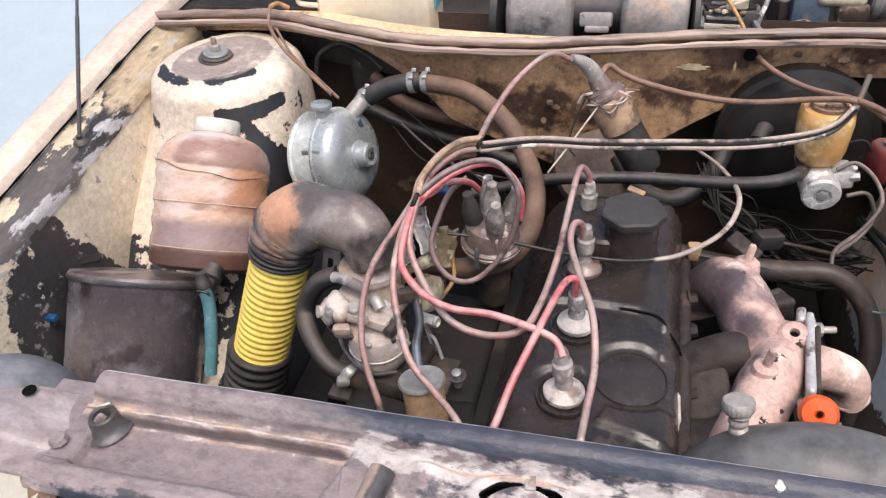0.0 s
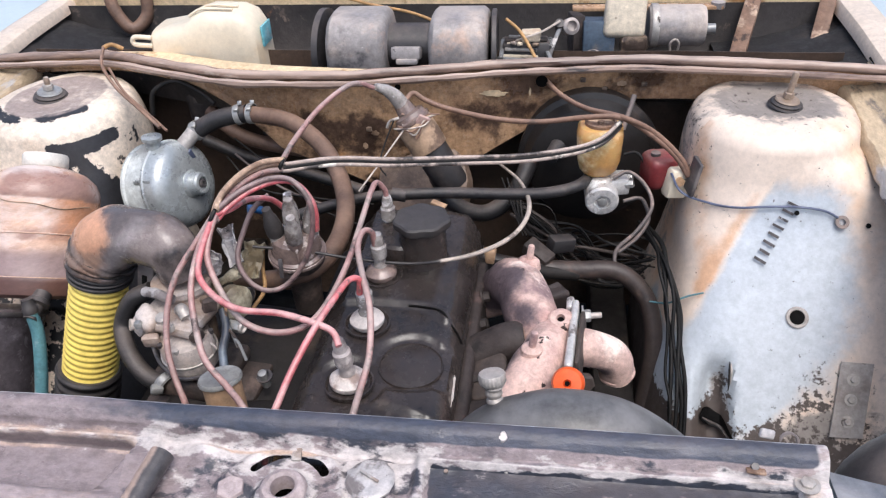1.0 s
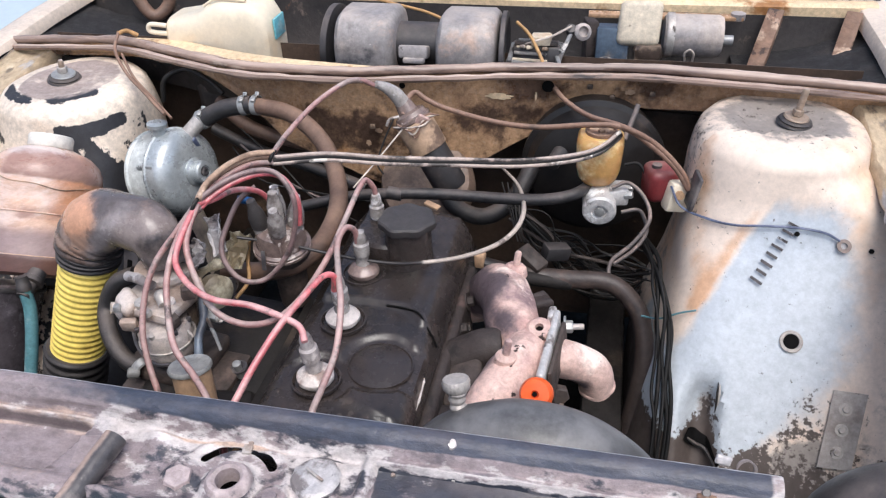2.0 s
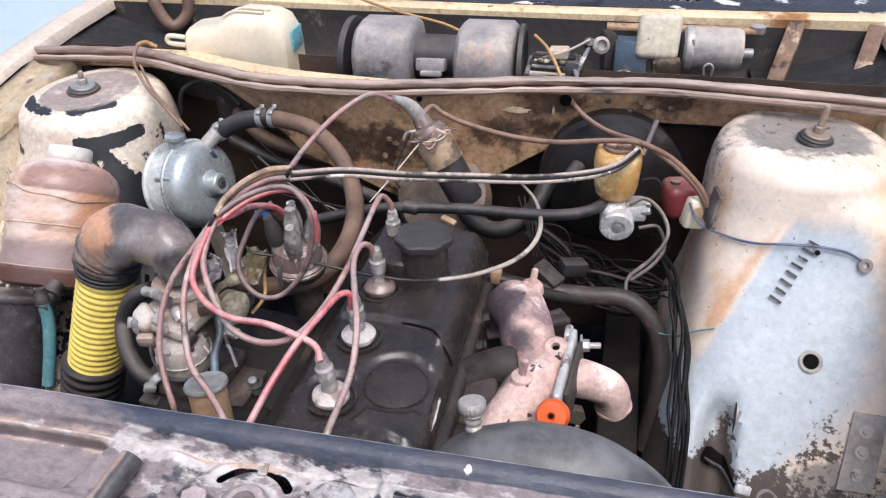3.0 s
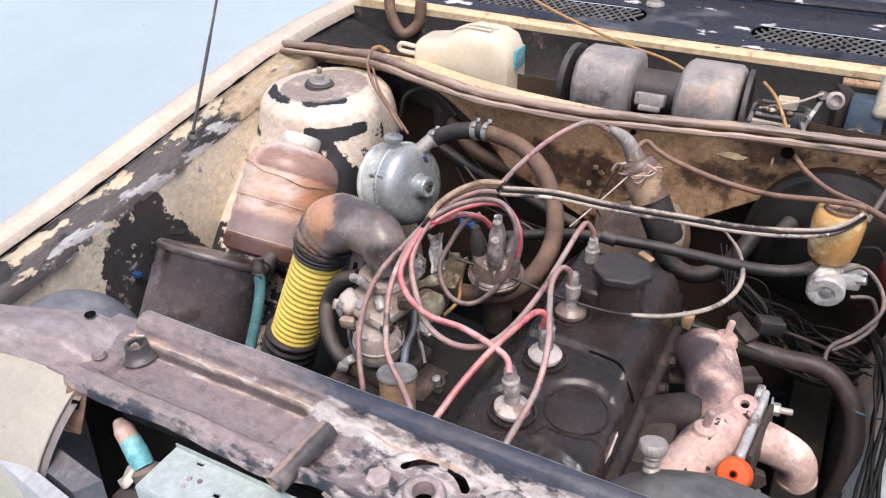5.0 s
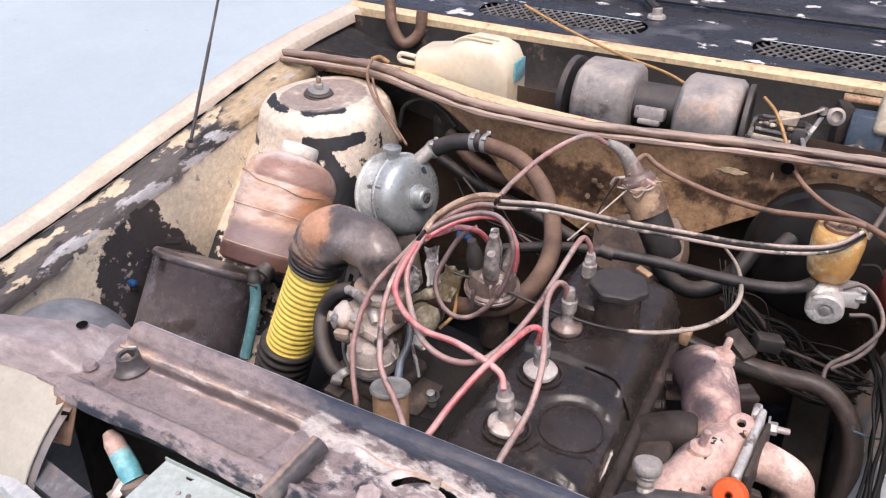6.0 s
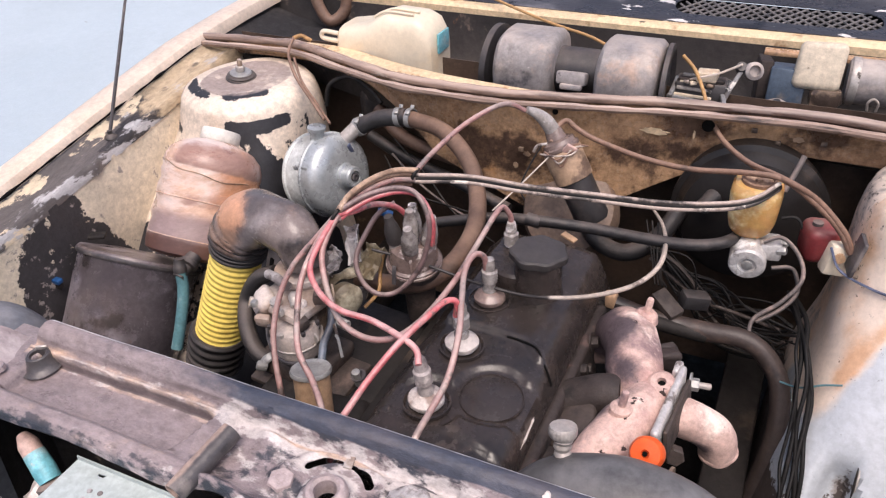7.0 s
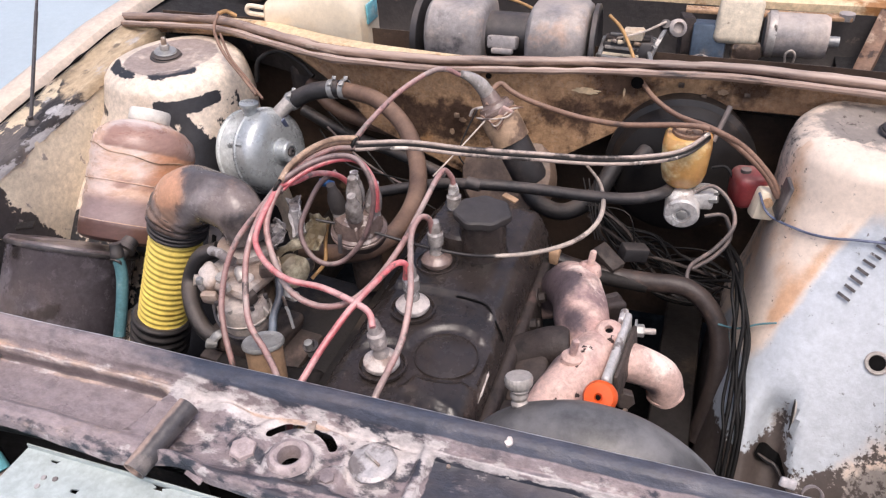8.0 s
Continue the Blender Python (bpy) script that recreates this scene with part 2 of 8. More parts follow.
    "yellow": worn("yellow_corrugated_duct", grit=0.07, base=rgb(250, 222, 116), rough=0.36, layers=[(rgb(216, 178, 84), 14, 0.6, 0.14, 0.5, 6)], grain=0.06, bump=0.1),
    "teal": worn("faded_teal_hose", rgb(92, 136, 144), 0.4, layers=[(rgb(142, 164, 168), 18, 0.55, 0.1, 0.6, 6), (rgb(64, 98, 104), 14, 0.58, 0.08, 0.4, 6)], grain=0.1),
    "pipe_green": worn("grimy_green_pipe", rgb(58, 66, 64), 0.5, layers=[(rgb(40, 38, 36), 10, 0.5, 0.12, 0.6, 7)], grain=0.12, bump=0.2),
    "cyan": worn("bright_cyan_hose", grit=0.15, base=rgb(112, 182, 194), rough=0.45, layers=[(rgb(158, 190, 194), 14, 0.5, 0.12, 0.6, 6), (rgb(196, 188, 176), 24, 0.62, 0.05, 0.8, 6)], grain=0.06),
    "steel": worn("galvanised_steel", rgb(172, 171, 168), 0.4, 0.4, layers=[(rgb(118, 112, 106), 12, 0.56, 0.14, 0.6, 6), (rgb(120, 90, 66), 30, 0.68, 0.03, 0.8, 6)], grain=0.08, bump=0.1),
    "rod_tan": worn("dusty_tan_steel", rgb(168, 148, 130), 0.45, 0.25, layers=[(rgb(112, 92, 78), 14, 0.52, 0.10, 0.6, 7), (rgb(206, 192, 178), 20, 0.60, 0.06, 0.5, 7)], grain=0.12, bump=0.2),
    "silver_paint": worn("silver_painted_metal", rgb(184, 189, 190), 0.3, 0.45, layers=[(rgb(206, 210, 208), 5, 0.52, 0.14, 0.26, 6), (rgb(132, 132, 130), 9, 0.60, 0.06, 0.4, 8), (rgb(112, 98, 86), 26, 0.68, 0.03, 0.6, 7)], grain=0.06, bump=0.08),
    "alu": worn("dirty_cast_aluminium", rgb(190, 184, 178), 0.38, 0.3, layers=[(rgb(130, 116, 106), 12, 0.50, 0.10, 0.5, 8), (rgb(56, 50, 46), 20, 0.60, 0.05, 0.6, 8)], grain=0.15, bump=0.4, bump_scale=120, dust=DUST, dust_amount=0.2),
    "brass": worn("grimy_cast_carburettor", rgb(146, 126, 108), 0.38, 0.2, layers=[(rgb(74, 62, 55), 12, 0.48, 0.08, 0.45, 8), (rgb(198, 186, 176), 18, 0.60, 0.05, 0.35, 7), (rgb(172, 130, 92), 16, 0.60, 0.06, 0.5, 7)], grain=0.16, bump=0.4, bump_scale=120),
    "carb_pale": worn("pinkish_grimy_carburettor", rgb(210, 198, 190), 0.36, 0.15, layers=[(rgb(168, 148, 134), 8, 0.50, 0.12, 0.45, 8), (rgb(70, 60, 55), 14, 0.58, 0.06, 0.6, 8), (rgb(230, 224, 220), 20, 0.62, 0.04, 0.35, 7)], grain=0.14, bump=0.4, bump_scale=120),
    "pitted_white": worn("pitted_white_metal", rgb(196, 190, 188), 0.45, 0.2, layers=[(rgb(120, 112, 110), 14, 0.48, 0.06, 0.5, 8), (rgb(60, 58, 62), 26, 0.58, 0.04, 0.5, 8)], grain=0.14, bump=0.5, bump_scale=120),
    "olive_cast": worn("olive_grey_cast_metal", rgb(186, 177, 154), 0.42, 0.25, layers=[(rgb(104, 92, 72), 12, 0.48, 0.10, 0.5, 8), (rgb(54, 48, 42), 18, 0.58, 0.05, 0.6, 8), (rgb(214, 206, 190), 22, 0.63, 0.04, 0.4, 7)], grain=0.15, bump=0.4, bump_scale=120),
    "white_ceramic": worn("dusty_pale_ceramic", grit=0.14, base=rgb(218, 207, 200), rough=0.36, layers=[(rgb(150, 130, 121), 18, 0.55, 0.09, 0.55, 8), (rgb(92, 78, 72), 30, 0.65, 0.04, 0.6, 7)], grain=0.08, bump=0.2),
    # the purple-grey mask mixes soot with the branches' painted shaded sides
    "pink_cast": worn("pinkish_heat_bleached_iron", grit=0.13, base=rgb(212, 180, 168), rough=0.6, layers=[(rgb(178, 144, 136), 7, 0.50, 0.12, 0.8, 8), (rgb(138, 114, 114), 6, 0.55, 0.10, 0.7, 8), (rgb(232, 210, 198), 12, 0.58, 0.08, 0.7, 7), (rgb(58, 45, 42), 40, 0.625, 0.02, 0.85, 5)], grain=0.08, bump=0.55, bump_scale=110, masks=[("soot_shade", rgb(92, 79, 82), 0.6, 22, 0.6, 0.2)]),
    "dark_cast": worn("dark_sooty_iron", rgb(70, 60, 55), 0.65, layers=[(rgb(110, 93, 84), 10, 0.55, 0.12, 0.7, 7), (rgb(44, 38, 36), 14, 0.54, 0.1, 0.7, 7)], grain=0.15, bump=0.4),
    "orange": worn("bright_orange_plastic", grit=0.09, base=rgb(240, 96, 36), rough=0.45, layers=[(rgb(200, 84, 40), 30, 0.6, 0.1, 0.6, 5)], grain=0.05, bump=0.05),
    "red_lead": worn("dusty_red_ignition_lead", grit=0.18, base=rgb(196, 96, 100), rough=0.34, layers=[(rgb(198, 142, 140), 14, 0.46, 0.12, 0.45, 7), (rgb(214, 182, 176), 20, 0.60, 0.08, 0.5, 7), (rgb(122, 92, 86), 40, 0.57, 0.06, 0.6, 7)], grain=0.1, bump=0.2, coat=0.35, dust=rgb(210, 186, 180), dust_amount=0.5),
    "grey_lead": worn("dusty_faded_lead", grit=0.18, base=rgb(164, 122, 117), rough=0.36, layers=[(rgb(150, 130, 124), 12, 0.47, 0.10, 0.5, 7), (rgb(206, 186, 178), 18, 0.60, 0.08, 0.5, 7), (rgb(88, 73, 70), 38, 0.56, 0.06, 0.6, 7)], grain=0.1, bump=0.2, coat=0.35, dust=rgb(206, 188, 180), dust_amount=0.5),
    "loom_tan": worn("dusty_tan_loom", grit=0.15, base=rgb(190, 160, 136), rough=0.5, layers=[(rgb(140, 114, 96), 14, 0.52, 0.10, 0.6, 7), (rgb(216, 196, 178), 20, 0.60, 0.06, 0.6, 7)], grain=0.1, bump=0.2, stretch=(1, 1, 1)),
    "mauve_lead": worn("dusty_mauve_lead", grit=0.18, base=rgb(118, 96, 94), rough=0.4, layers=[(rgb(150, 130, 126), 12, 0.52, 0.10, 0.5, 7), (rgb(74, 62, 60), 30, 0.56, 0.06, 0.6, 7)], grain=0.1, bump=0.2, dust=rgb(190, 172, 166), dust_amount=0.4),
    "brown_wire": worn("dusty_brown_cable", rgb(128, 98, 82), 0.6, layers=[(rgb(86, 70, 62), 20, 0.55, 0.12, 0.7, 5)], grain=0.1, dust=rgb(180, 150, 130), dust_amount=0.4),
    "white_cable": worn("dirty_white_cable", rgb(196, 182, 170), 0.5, layers=[(rgb(96, 84, 80), 16, 0.57, 0.08, 0.6, 7), (rgb(224, 212, 200), 28, 0.60, 0.05, 0.7, 7)], grain=0.1),
    "black_wire": worn("black_wire", rgb(27, 26, 26), 0.55, spec=0.3, grain=0.15, layers=[(rgb(66, 58, 54), 20, 0.60, 0.08, 0.6, 6)], dust=rgb(110, 98, 90), dust_amount=0.15),
    "slate_hose": worn("slate_blue_hose", rgb(112, 122, 134), 0.35, layers=[(rgb(66, 70, 78), 10, 0.52, 0.10, 0.4, 7), (rgb(176, 178, 182), 22, 0.62, 0.05, 0.5, 7)], grain=0.1, bump=0.2),
    "harness_black": worn("harness_black", rgb(22, 21, 21), 0.6, spec=0.25, grain=0.15, layers=[(rgb(40, 36, 34), 20, 0.62, 0.08, 0.6, 6)]),
    "blue_wire": worn("blue_grey_wire", rgb(92, 100, 124), 0.5, grain=0.1),
    "tan_cable": worn("tan_cable", rgb(190, 148, 98), 0.5, grain=0.1, layers=[(rgb(130, 98, 68), 16, 0.56, 0.08, 0.6, 6)]),
    "boot": worn("dusty_grey_boot", rgb(92, 86, 84), 0.6, layers=[(rgb(150, 130, 122), 20, 0.54, 0.12, 0.8, 5)], grain=0.1, dust=DUST, dust_amount=0.5),
    "boot_pale": worn("pale_dusty_boot", grit=0.14, base=rgb(176, 166, 162), rough=0.36, layers=[(rgb(112, 104, 102), 20, 0.53, 0.08, 0.4, 8), (rgb(214, 204, 198), 26, 0.60, 0.05, 0.5, 7)], grain=0.1, bump=0.2),
    "white_plastic": worn("white_plastic_cap", grit=0.09, base=rgb(228, 222, 212), rough=0.4, layers=[(rgb(196, 176, 156), 24, 0.6, 0.1, 0.6, 5)], grain=0.03, bump=0.04),
    "bottle": worn("yellowed_translucent_plastic", grit=0.04, base=rgb(232, 218, 194), rough=0.42, layers=[(rgb(222, 200, 168), 6, 0.52, 0.16, 0.5, 5), (rgb(196, 172, 146), 9, 0.64, 0.10, 0.5, 6)], grain=0.03, bump=0.05),
    "red_plastic": worn("red_brown_plastic", rgb(124, 48, 50), 0.42, grain=0.08, dust=DUST, dust_amount=0.3),
    "cardboard": worn("paper_filter_band", rgb(184, 150, 118), 0.75, layers=[(rgb(150, 112, 78), 14, 0.56, 0.12, 0.8, 5)], grain=0.08),
    "radiator_plate": worn("pale_green_grey_plate", grit=0.08, base=rgb(178, 188, 186), rough=0.45, layers=[(rgb(160, 168, 165), 9, 0.55, 0.14, 0.6, 6), (rgb(130, 122, 114), 30, 0.7, 0.03, 0.8, 6)], grain=0.05, bump=0.08),
    # pale layer and dust tone paint the highlights along the seal's ribs
    "seal": worn("weathered_rubber_seal", rgb(150, 126, 112), 0.22, layers=[(rgb(88, 71, 65), 8, 0.52, 0.08, 0.26, 8), (rgb(208, 190, 174), 10, 0.57, 0.07, 0.4, 8), (rgb(50, 43, 41), 18, 0.61, 0.05, 0.3, 7)], grain=0.12, bump=0.25, dust=rgb(232, 210, 194), dust_amount=0.5, stretch=(0.16, 1, 1)),
    "lip_yellow": worn("yellowed_cowl_lip", rgb(226, 200, 162), 0.55, layers=[(rgb(150, 104, 60), 10, 0.56, 0.1, 0.7, 7), (rgb(40, 36, 34), 9, 0.64, 0.03, 0.6, 8)], grain=0.08, bump=0.2),
    "felt": worn("dark_felt_lining", rgb(34, 32, 33), 0.9, layers=[(rgb(58, 52, 49), 8, 0.57, 0.14, 0.9, 6)], grain=0.2, bump=0.4),
    "blue_metal": worn("dusty_blue_metal", rgb(72, 86, 102), 0.5, layers=[(rgb(120, 112, 106), 12, 0.56, 0.14, 0.75, 6)], grain=0.1),
    "glass_dark": worn("dark_window_glass", rgb(20, 22, 24), 0.06, grain=0.02, bump=0.0),
    "silver_trim": worn("silver_plastic_trim", grit=0.09, base=rgb(206, 206, 206), rough=0.35, metal=0.2, grain=0.04, bump=0.03),
    # the mauve-grey layer paints the tub's blotchy sheen
    "tub": worn("dusty_brown_black_tub", rgb(86, 80, 84), 0.24, layers=[(rgb(140, 134, 142), 4, 0.52, 0.14, 0.32, 6), (rgb(98, 70, 60), 8, 0.57, 0.08, 0.4, 7), (rgb(46, 42, 43), 8, 0.56, 0.07, 0.3, 8)], grain=0.1, bump=0.2, dust=DUST, dust_amount=0.22),
    "blue_clip": worn("blue_plastic", rgb(30, 78, 130), 0.4),
    "frame_grey": worn("dull_grey_frame", rgb(96, 98, 104), 0.45, layers=[(rgb(140, 138, 140), 16, 0.56, 0.1, 0.6, 7), (rgb(60, 58, 60), 20, 0.6, 0.06, 0.5, 7)], grain=0.08, bump=0.12, dust=DUST, dust_amount=0.3),
    "rust_metal": worn("rusty_sheet", rgb(128, 100, 82), 0.7, layers=[(rgb(176, 150, 128), 14, 0.52, 0.06, 0.6, 8), (rgb(70, 56, 50), 20, 0.58, 0.05, 0.8, 8)], grain=0.15, bump=0.4),
    "coil_clamp": worn("tan_dusty_band", rgb(170, 142, 116), 0.6, layers=[(rgb(104, 84, 70), 16, 0.52, 0.1, 0.7, 8)], grain=0.12, bump=0.25),
    "cap_black": worn("black_bakelite", rgb(64, 60, 59), 0.6, layers=[(rgb(96, 88, 84), 24, 0.58, 0.1, 0.7, 7)], grain=0.12, bump=0.12),
    "wing_right": worn("dirty_grey_cream_wing", rgb(222, 208, 192), 0.5, layers=[(rgb(196, 180, 164), 8, 0.5, 0.14, 0.7, 8), (rgb(214, 168, 130), 5, 0.56, 0.12, 0.6, 6), (rgb(84, 76, 70), 30, 0.68, 0.03, 0.7, 8)], grain=0.1, bump=0.3),
    "bowl_grey": worn("dusty_blue_grey_bowl", rgb(96, 100, 108), 0.4, layers=[(rgb(136, 138, 144), 8, 0.5, 0.16, 0.55, 7), (rgb(64, 64, 68), 12, 0.58, 0.08, 0.4, 7)], grain=0.1, bump=0.15, dust=rgb(196, 192, 192), dust_amount=0.35),
    "lamp_panel": worn("mauve_dusty_panel", rgb(156, 142, 142), 0.38, layers=[(rgb(184, 174, 174), 6, 0.52, 0.14, 0.4, 7), (rgb(172, 140, 130), 5, 0.57, 0.1, 0.6, 7), (rgb(96, 90, 92), 14, 0.58, 0.05, 0.45, 8)], grain=0.1, bump=0.3, stretch=(0.5, 1, 1)),
    "dark_steel": worn("dark_pipe_steel", rgb(84, 80, 81), 0.36, 0.15, layers=[(rgb(120, 112, 108), 12, 0.54, 0.1, 0.6, 7), (rgb(52, 50, 52), 16, 0.58, 0.08, 0.36, 7)], grain=0.12, bump=0.25, masks=[("tan", rgb(168, 146, 134), 0.7, 30, 0.7, 0.25)]),
    "trough": worn("dusty_dark_trough", rgb(54, 49, 47), 0.6, layers=[(rgb(36, 33, 32), 7, 0.5, 0.14, 0.6, 7), (rgb(112, 98, 88), 14, 0.6, 0.08, 0.8, 7), (rgb(128, 86, 60), 10, 0.66, 0.06, 0.8, 7)], grain=0.16, bump=0.3, dust=rgb(140, 124, 112), dust_amount=0.3),
    "nose_cream": worn("greenish_cream_nose", grit=0.05, base=rgb(186, 179, 165), rough=0.35, layers=[(rgb(178, 166, 152), 5, 0.52, 0.2, 0.45, 5), (rgb(186, 160, 146), 7, 0.62, 0.1, 0.6, 6)], grain=0.04, bump=0.1),
    "clear_boot": worn("clear_dusty_silicone", grit=0.14, base=rgb(188, 180, 174), rough=0.12, layers=[(rgb(116, 106, 101), 14, 0.52, 0.10, 0.15, 8), (rgb(236, 230, 226), 24, 0.60, 0.04, 0.3, 7)], grain=0.12, bump=0.3, coat=0.7),
    "smoky_cap": worn("smoky_brown_cap", grit=0.15, base=rgb(142, 122, 114), rough=0.18, layers=[(rgb(76, 64, 59), 12, 0.53, 0.10, 0.2, 8), (rgb(204, 188, 180), 18, 0.58, 0.06, 0.4, 8)], grain=0.14, bump=0.4, coat=0.4),
    "slack_cable": worn("half_dirty_cable", rgb(196, 182, 170), 0.45, layers=[(rgb(110, 98, 92), 18, 0.57, 0.08, 0.6, 7), (rgb(224, 212, 200), 28, 0.60, 0.05, 0.7, 7)], grain=0.1, masks=[("dark", rgb(50, 46, 45), 0.4, 40, 0.4, 0.1)]),
    "mottled_cable": worn("scuffed_white_cable", rgb(178, 160, 150), 0.42, layers=[(rgb(66, 60, 58), 9, 0.48, 0.06, 0.5, 7), (rgb(214, 204, 194), 16, 0.58, 0.05, 0.5, 7), (rgb(186, 146, 118), 14, 0.64, 0.06, 0.7, 7)], grain=0.1),
    "motor_steel": worn("stained_motor_steel", rgb(150, 150, 150), 0.4, 0.3, layers=[(rgb(96, 92, 90), 10, 0.50, 0.1, 0.5, 7), (rgb(60, 56, 54), 14, 0.60, 0.06, 0.6, 8), (rgb(206, 200, 194), 18, 0.62, 0.05, 0.5, 7)], grain=0.1, bump=0.15),
    # the dust tone here paints the pale sheen on the hose's top
    "arch_rubber": worn("grey_hose_rubber_top_sheen", rgb(74, 73, 74), 0.34, layers=[(rgb(96, 93, 93), 10, 0.52, 0.14, 0.4, 7), (rgb(58, 50, 50), 9, 0.62, 0.06, 0.4, 7)], grain=0.08, bump=0.1, dust=rgb(176, 174, 174), dust_amount=0.35),
    "brown_pipe": worn("oily_brown_pipe", rgb(64, 54, 50), 0.5, layers=[(rgb(88, 72, 64), 9, 0.55, 0.1, 0.6, 7), (rgb(40, 35, 34), 12, 0.52, 0.1, 0.45, 7)], grain=0.15, bump=0.25),
    "grille_grey": worn("dusty_grille_grey", rgb(120, 116, 114), 0.5, grain=0.15, layers=[(rgb(80, 78, 78), 20, 0.5, 0.1, 0.5, 5)]),
    "collar_dust": worn("pinkish_grey_dust", rgb(176, 160, 158), 0.7, layers=[(rgb(206, 192, 188), 12, 0.5, 0.12, 0.8, 7), (rgb(104, 98, 102), 20, 0.57, 0.06, 0.5, 8)], grain=0.14, bump=0.4),
    "sooty": worn("sooty_cast_iron", rgb(56, 47, 44), 0.7, layers=[(rgb(104, 82, 76), 12, 0.57, 0.1, 0.8, 7), (rgb(32, 28, 27), 14, 0.52, 0.08, 0.8, 7)], grain=0.15, bump=0.5),
    "bulk_low": worn("oily_brown_lower_bulkhead", rgb(88, 72, 61), 0.5, layers=[(rgb(64, 53, 47), 6, 0.48, 0.14, 0.45, 7), (rgb(150, 122, 98), 14, 0.62, 0.08, 0.6, 7)], grain=0.14, bump=0.3),
    "stained_cream": worn("stained_cream_cover", rgb(214, 200, 178), 0.45, layers=[(rgb(186, 160, 132), 10, 0.52, 0.1, 0.6, 7), (rgb(96, 78, 64), 14, 0.6, 0.05, 0.7, 8), (rgb(120, 88, 84), 9, 0.64, 0.06, 0.7, 7)], grain=0.08, bump=0.25),
    "bare_alu": worn("bare_scraped_aluminium", rgb(214, 210, 206), 0.35, 0.3, layers=[(rgb(120, 112, 108), 22, 0.57, 0.06, 0.6, 8), (rgb(240, 238, 234), 16, 0.58, 0.05, 0.3, 7)], grain=0.1, bump=0.4),
    "stencil": worn("black_stencil_paint", rgb(66, 60, 62), 0.6, grain=0.25, layers=[(rgb(150, 148, 150), 90, 0.58, 0.05, 0.6, 5)]),
    "brace_pale": worn("scuffed_grey_plate", rgb(172, 164, 158), 0.45, layers=[(rgb(136, 126, 120), 10, 0.5, 0.12, 0.6, 7), (rgb(70, 62, 58), 22, 0.60, 0.05, 0.7, 8)], grain=0.08, bump=0.2),
}


def tank_material():
    """Translucent brown-stained plastic, clouded in level bands where the fluid stood. Its lit left side is painted
    paler.
    """
    m = worn("stained_translucent_tank", grit=0.07, base=rgb(208, 173, 151), rough=0.24, layers=[(rgb(212, 194, 186), 7, 0.48, 0.14, 0.36, 7), (rgb(188, 134, 102), 6, 0.58, 0.14, 0.3, 7), (rgb(140, 104, 92), 9, 0.66, 0.08, 0.36, 7)], grain=0.05, bump=0.06, stretch=(0.6, 1.0, 1.9), masks=[("low", rgb(158, 136, 133), 0.4, 8, 0.4, 0.25), ("thin", rgb(224, 200, 186), 0.3, 9, 0.5, 0.2), ("warm", rgb(204, 146, 110), 0.3, 9, 0.5, 0.22), ("dark", rgb(164, 130, 118), 0.34, 12, 0.6, 0.14), ("foot", rgb(98, 70, 62), 0.4, 12, 0.3, 0.12)])
    bs = m.node_tree.nodes["Principled BSDF"]
    bs.inputs["Subsurface Weight"].default_value = 0.15
    bs.inputs["Subsurface Radius"].default_value = (0.02, 0.012, 0.008)
    return m


def amber_material():
    # the palest layer paints the bottle's yellow-white highlights
    m = worn("amber_plastic", grit=0.06, base=rgb(206, 160, 100), rough=0.2, layers=[(rgb(244, 224, 176), 9, 0.50, 0.10, 0.25, 6), (rgb(150, 102, 60), 6, 0.53, 0.14, 0.3, 7), (rgb(104, 70, 44), 14, 0.61, 0.06, 0.4, 6)], grain=0.05, bump=0.05)
    m.node_tree.nodes["Principled BSDF"].inputs["Subsurface Weight"].default_value = 0.2
    return m


for boot, through_light in (("clear_boot", 0.2), ("smoky_cap", 0.15)):  # see-through silicone and plastic
    M[boot].node_tree.nodes["Principled BSDF"].inputs["Transmission Weight"].default_value = through_light
M["tank"], M["amber"] = tank_material(), amber_material()


# ---- mesh helpers ----
AT = {}


def part(name, bm, material, parent=None, label="", sharp=38, category="", group="", kind=""):
    """Links a bmesh as one mesh object, with its origin at its base, under a thing or a part of one."""
    bmesh.ops.recalc_face_normals(bm, faces=bm.faces[:])
    co = np.array([v.co[:] for v in bm.verts])
    c = Vector(((co[:, 0].min() + co[:, 0].max()) / 2, (co[:, 1].min() + co[:, 1].max()) / 2, co[:, 2].min()))
    bmesh.ops.translate(bm, verts=bm.verts[:], vec=-c)
    for f in bm.faces:
        f.smooth = True
    for e in bm.edges:
        if len(e.link_faces) == 2 and e.calc_face_angle(0) > radians(sharp):
            e.smooth = False
    me = bpy.data.meshes.new(name)
    bm.to_mesh(me)
    bm.free()
    me.materials.append(M[material])
    ob = new(name, me)
    ob.location = c
    AT[ob] = c
    if parent:
        ob.parent = parent
        ob.matrix_parent_inverse = Matrix.Translation(-AT[parent])
    return tagged(ob, label, category, group, kind)


def thing(name, base, label, category, group="", kind=""):
    """An Empty at a thing's base."""
    ob = new(name)
    ob.empty_display_size = 0.02
    ob.location = base
    AT[ob] = Vector(base)
    return tagged(ob, label, category, group, kind)


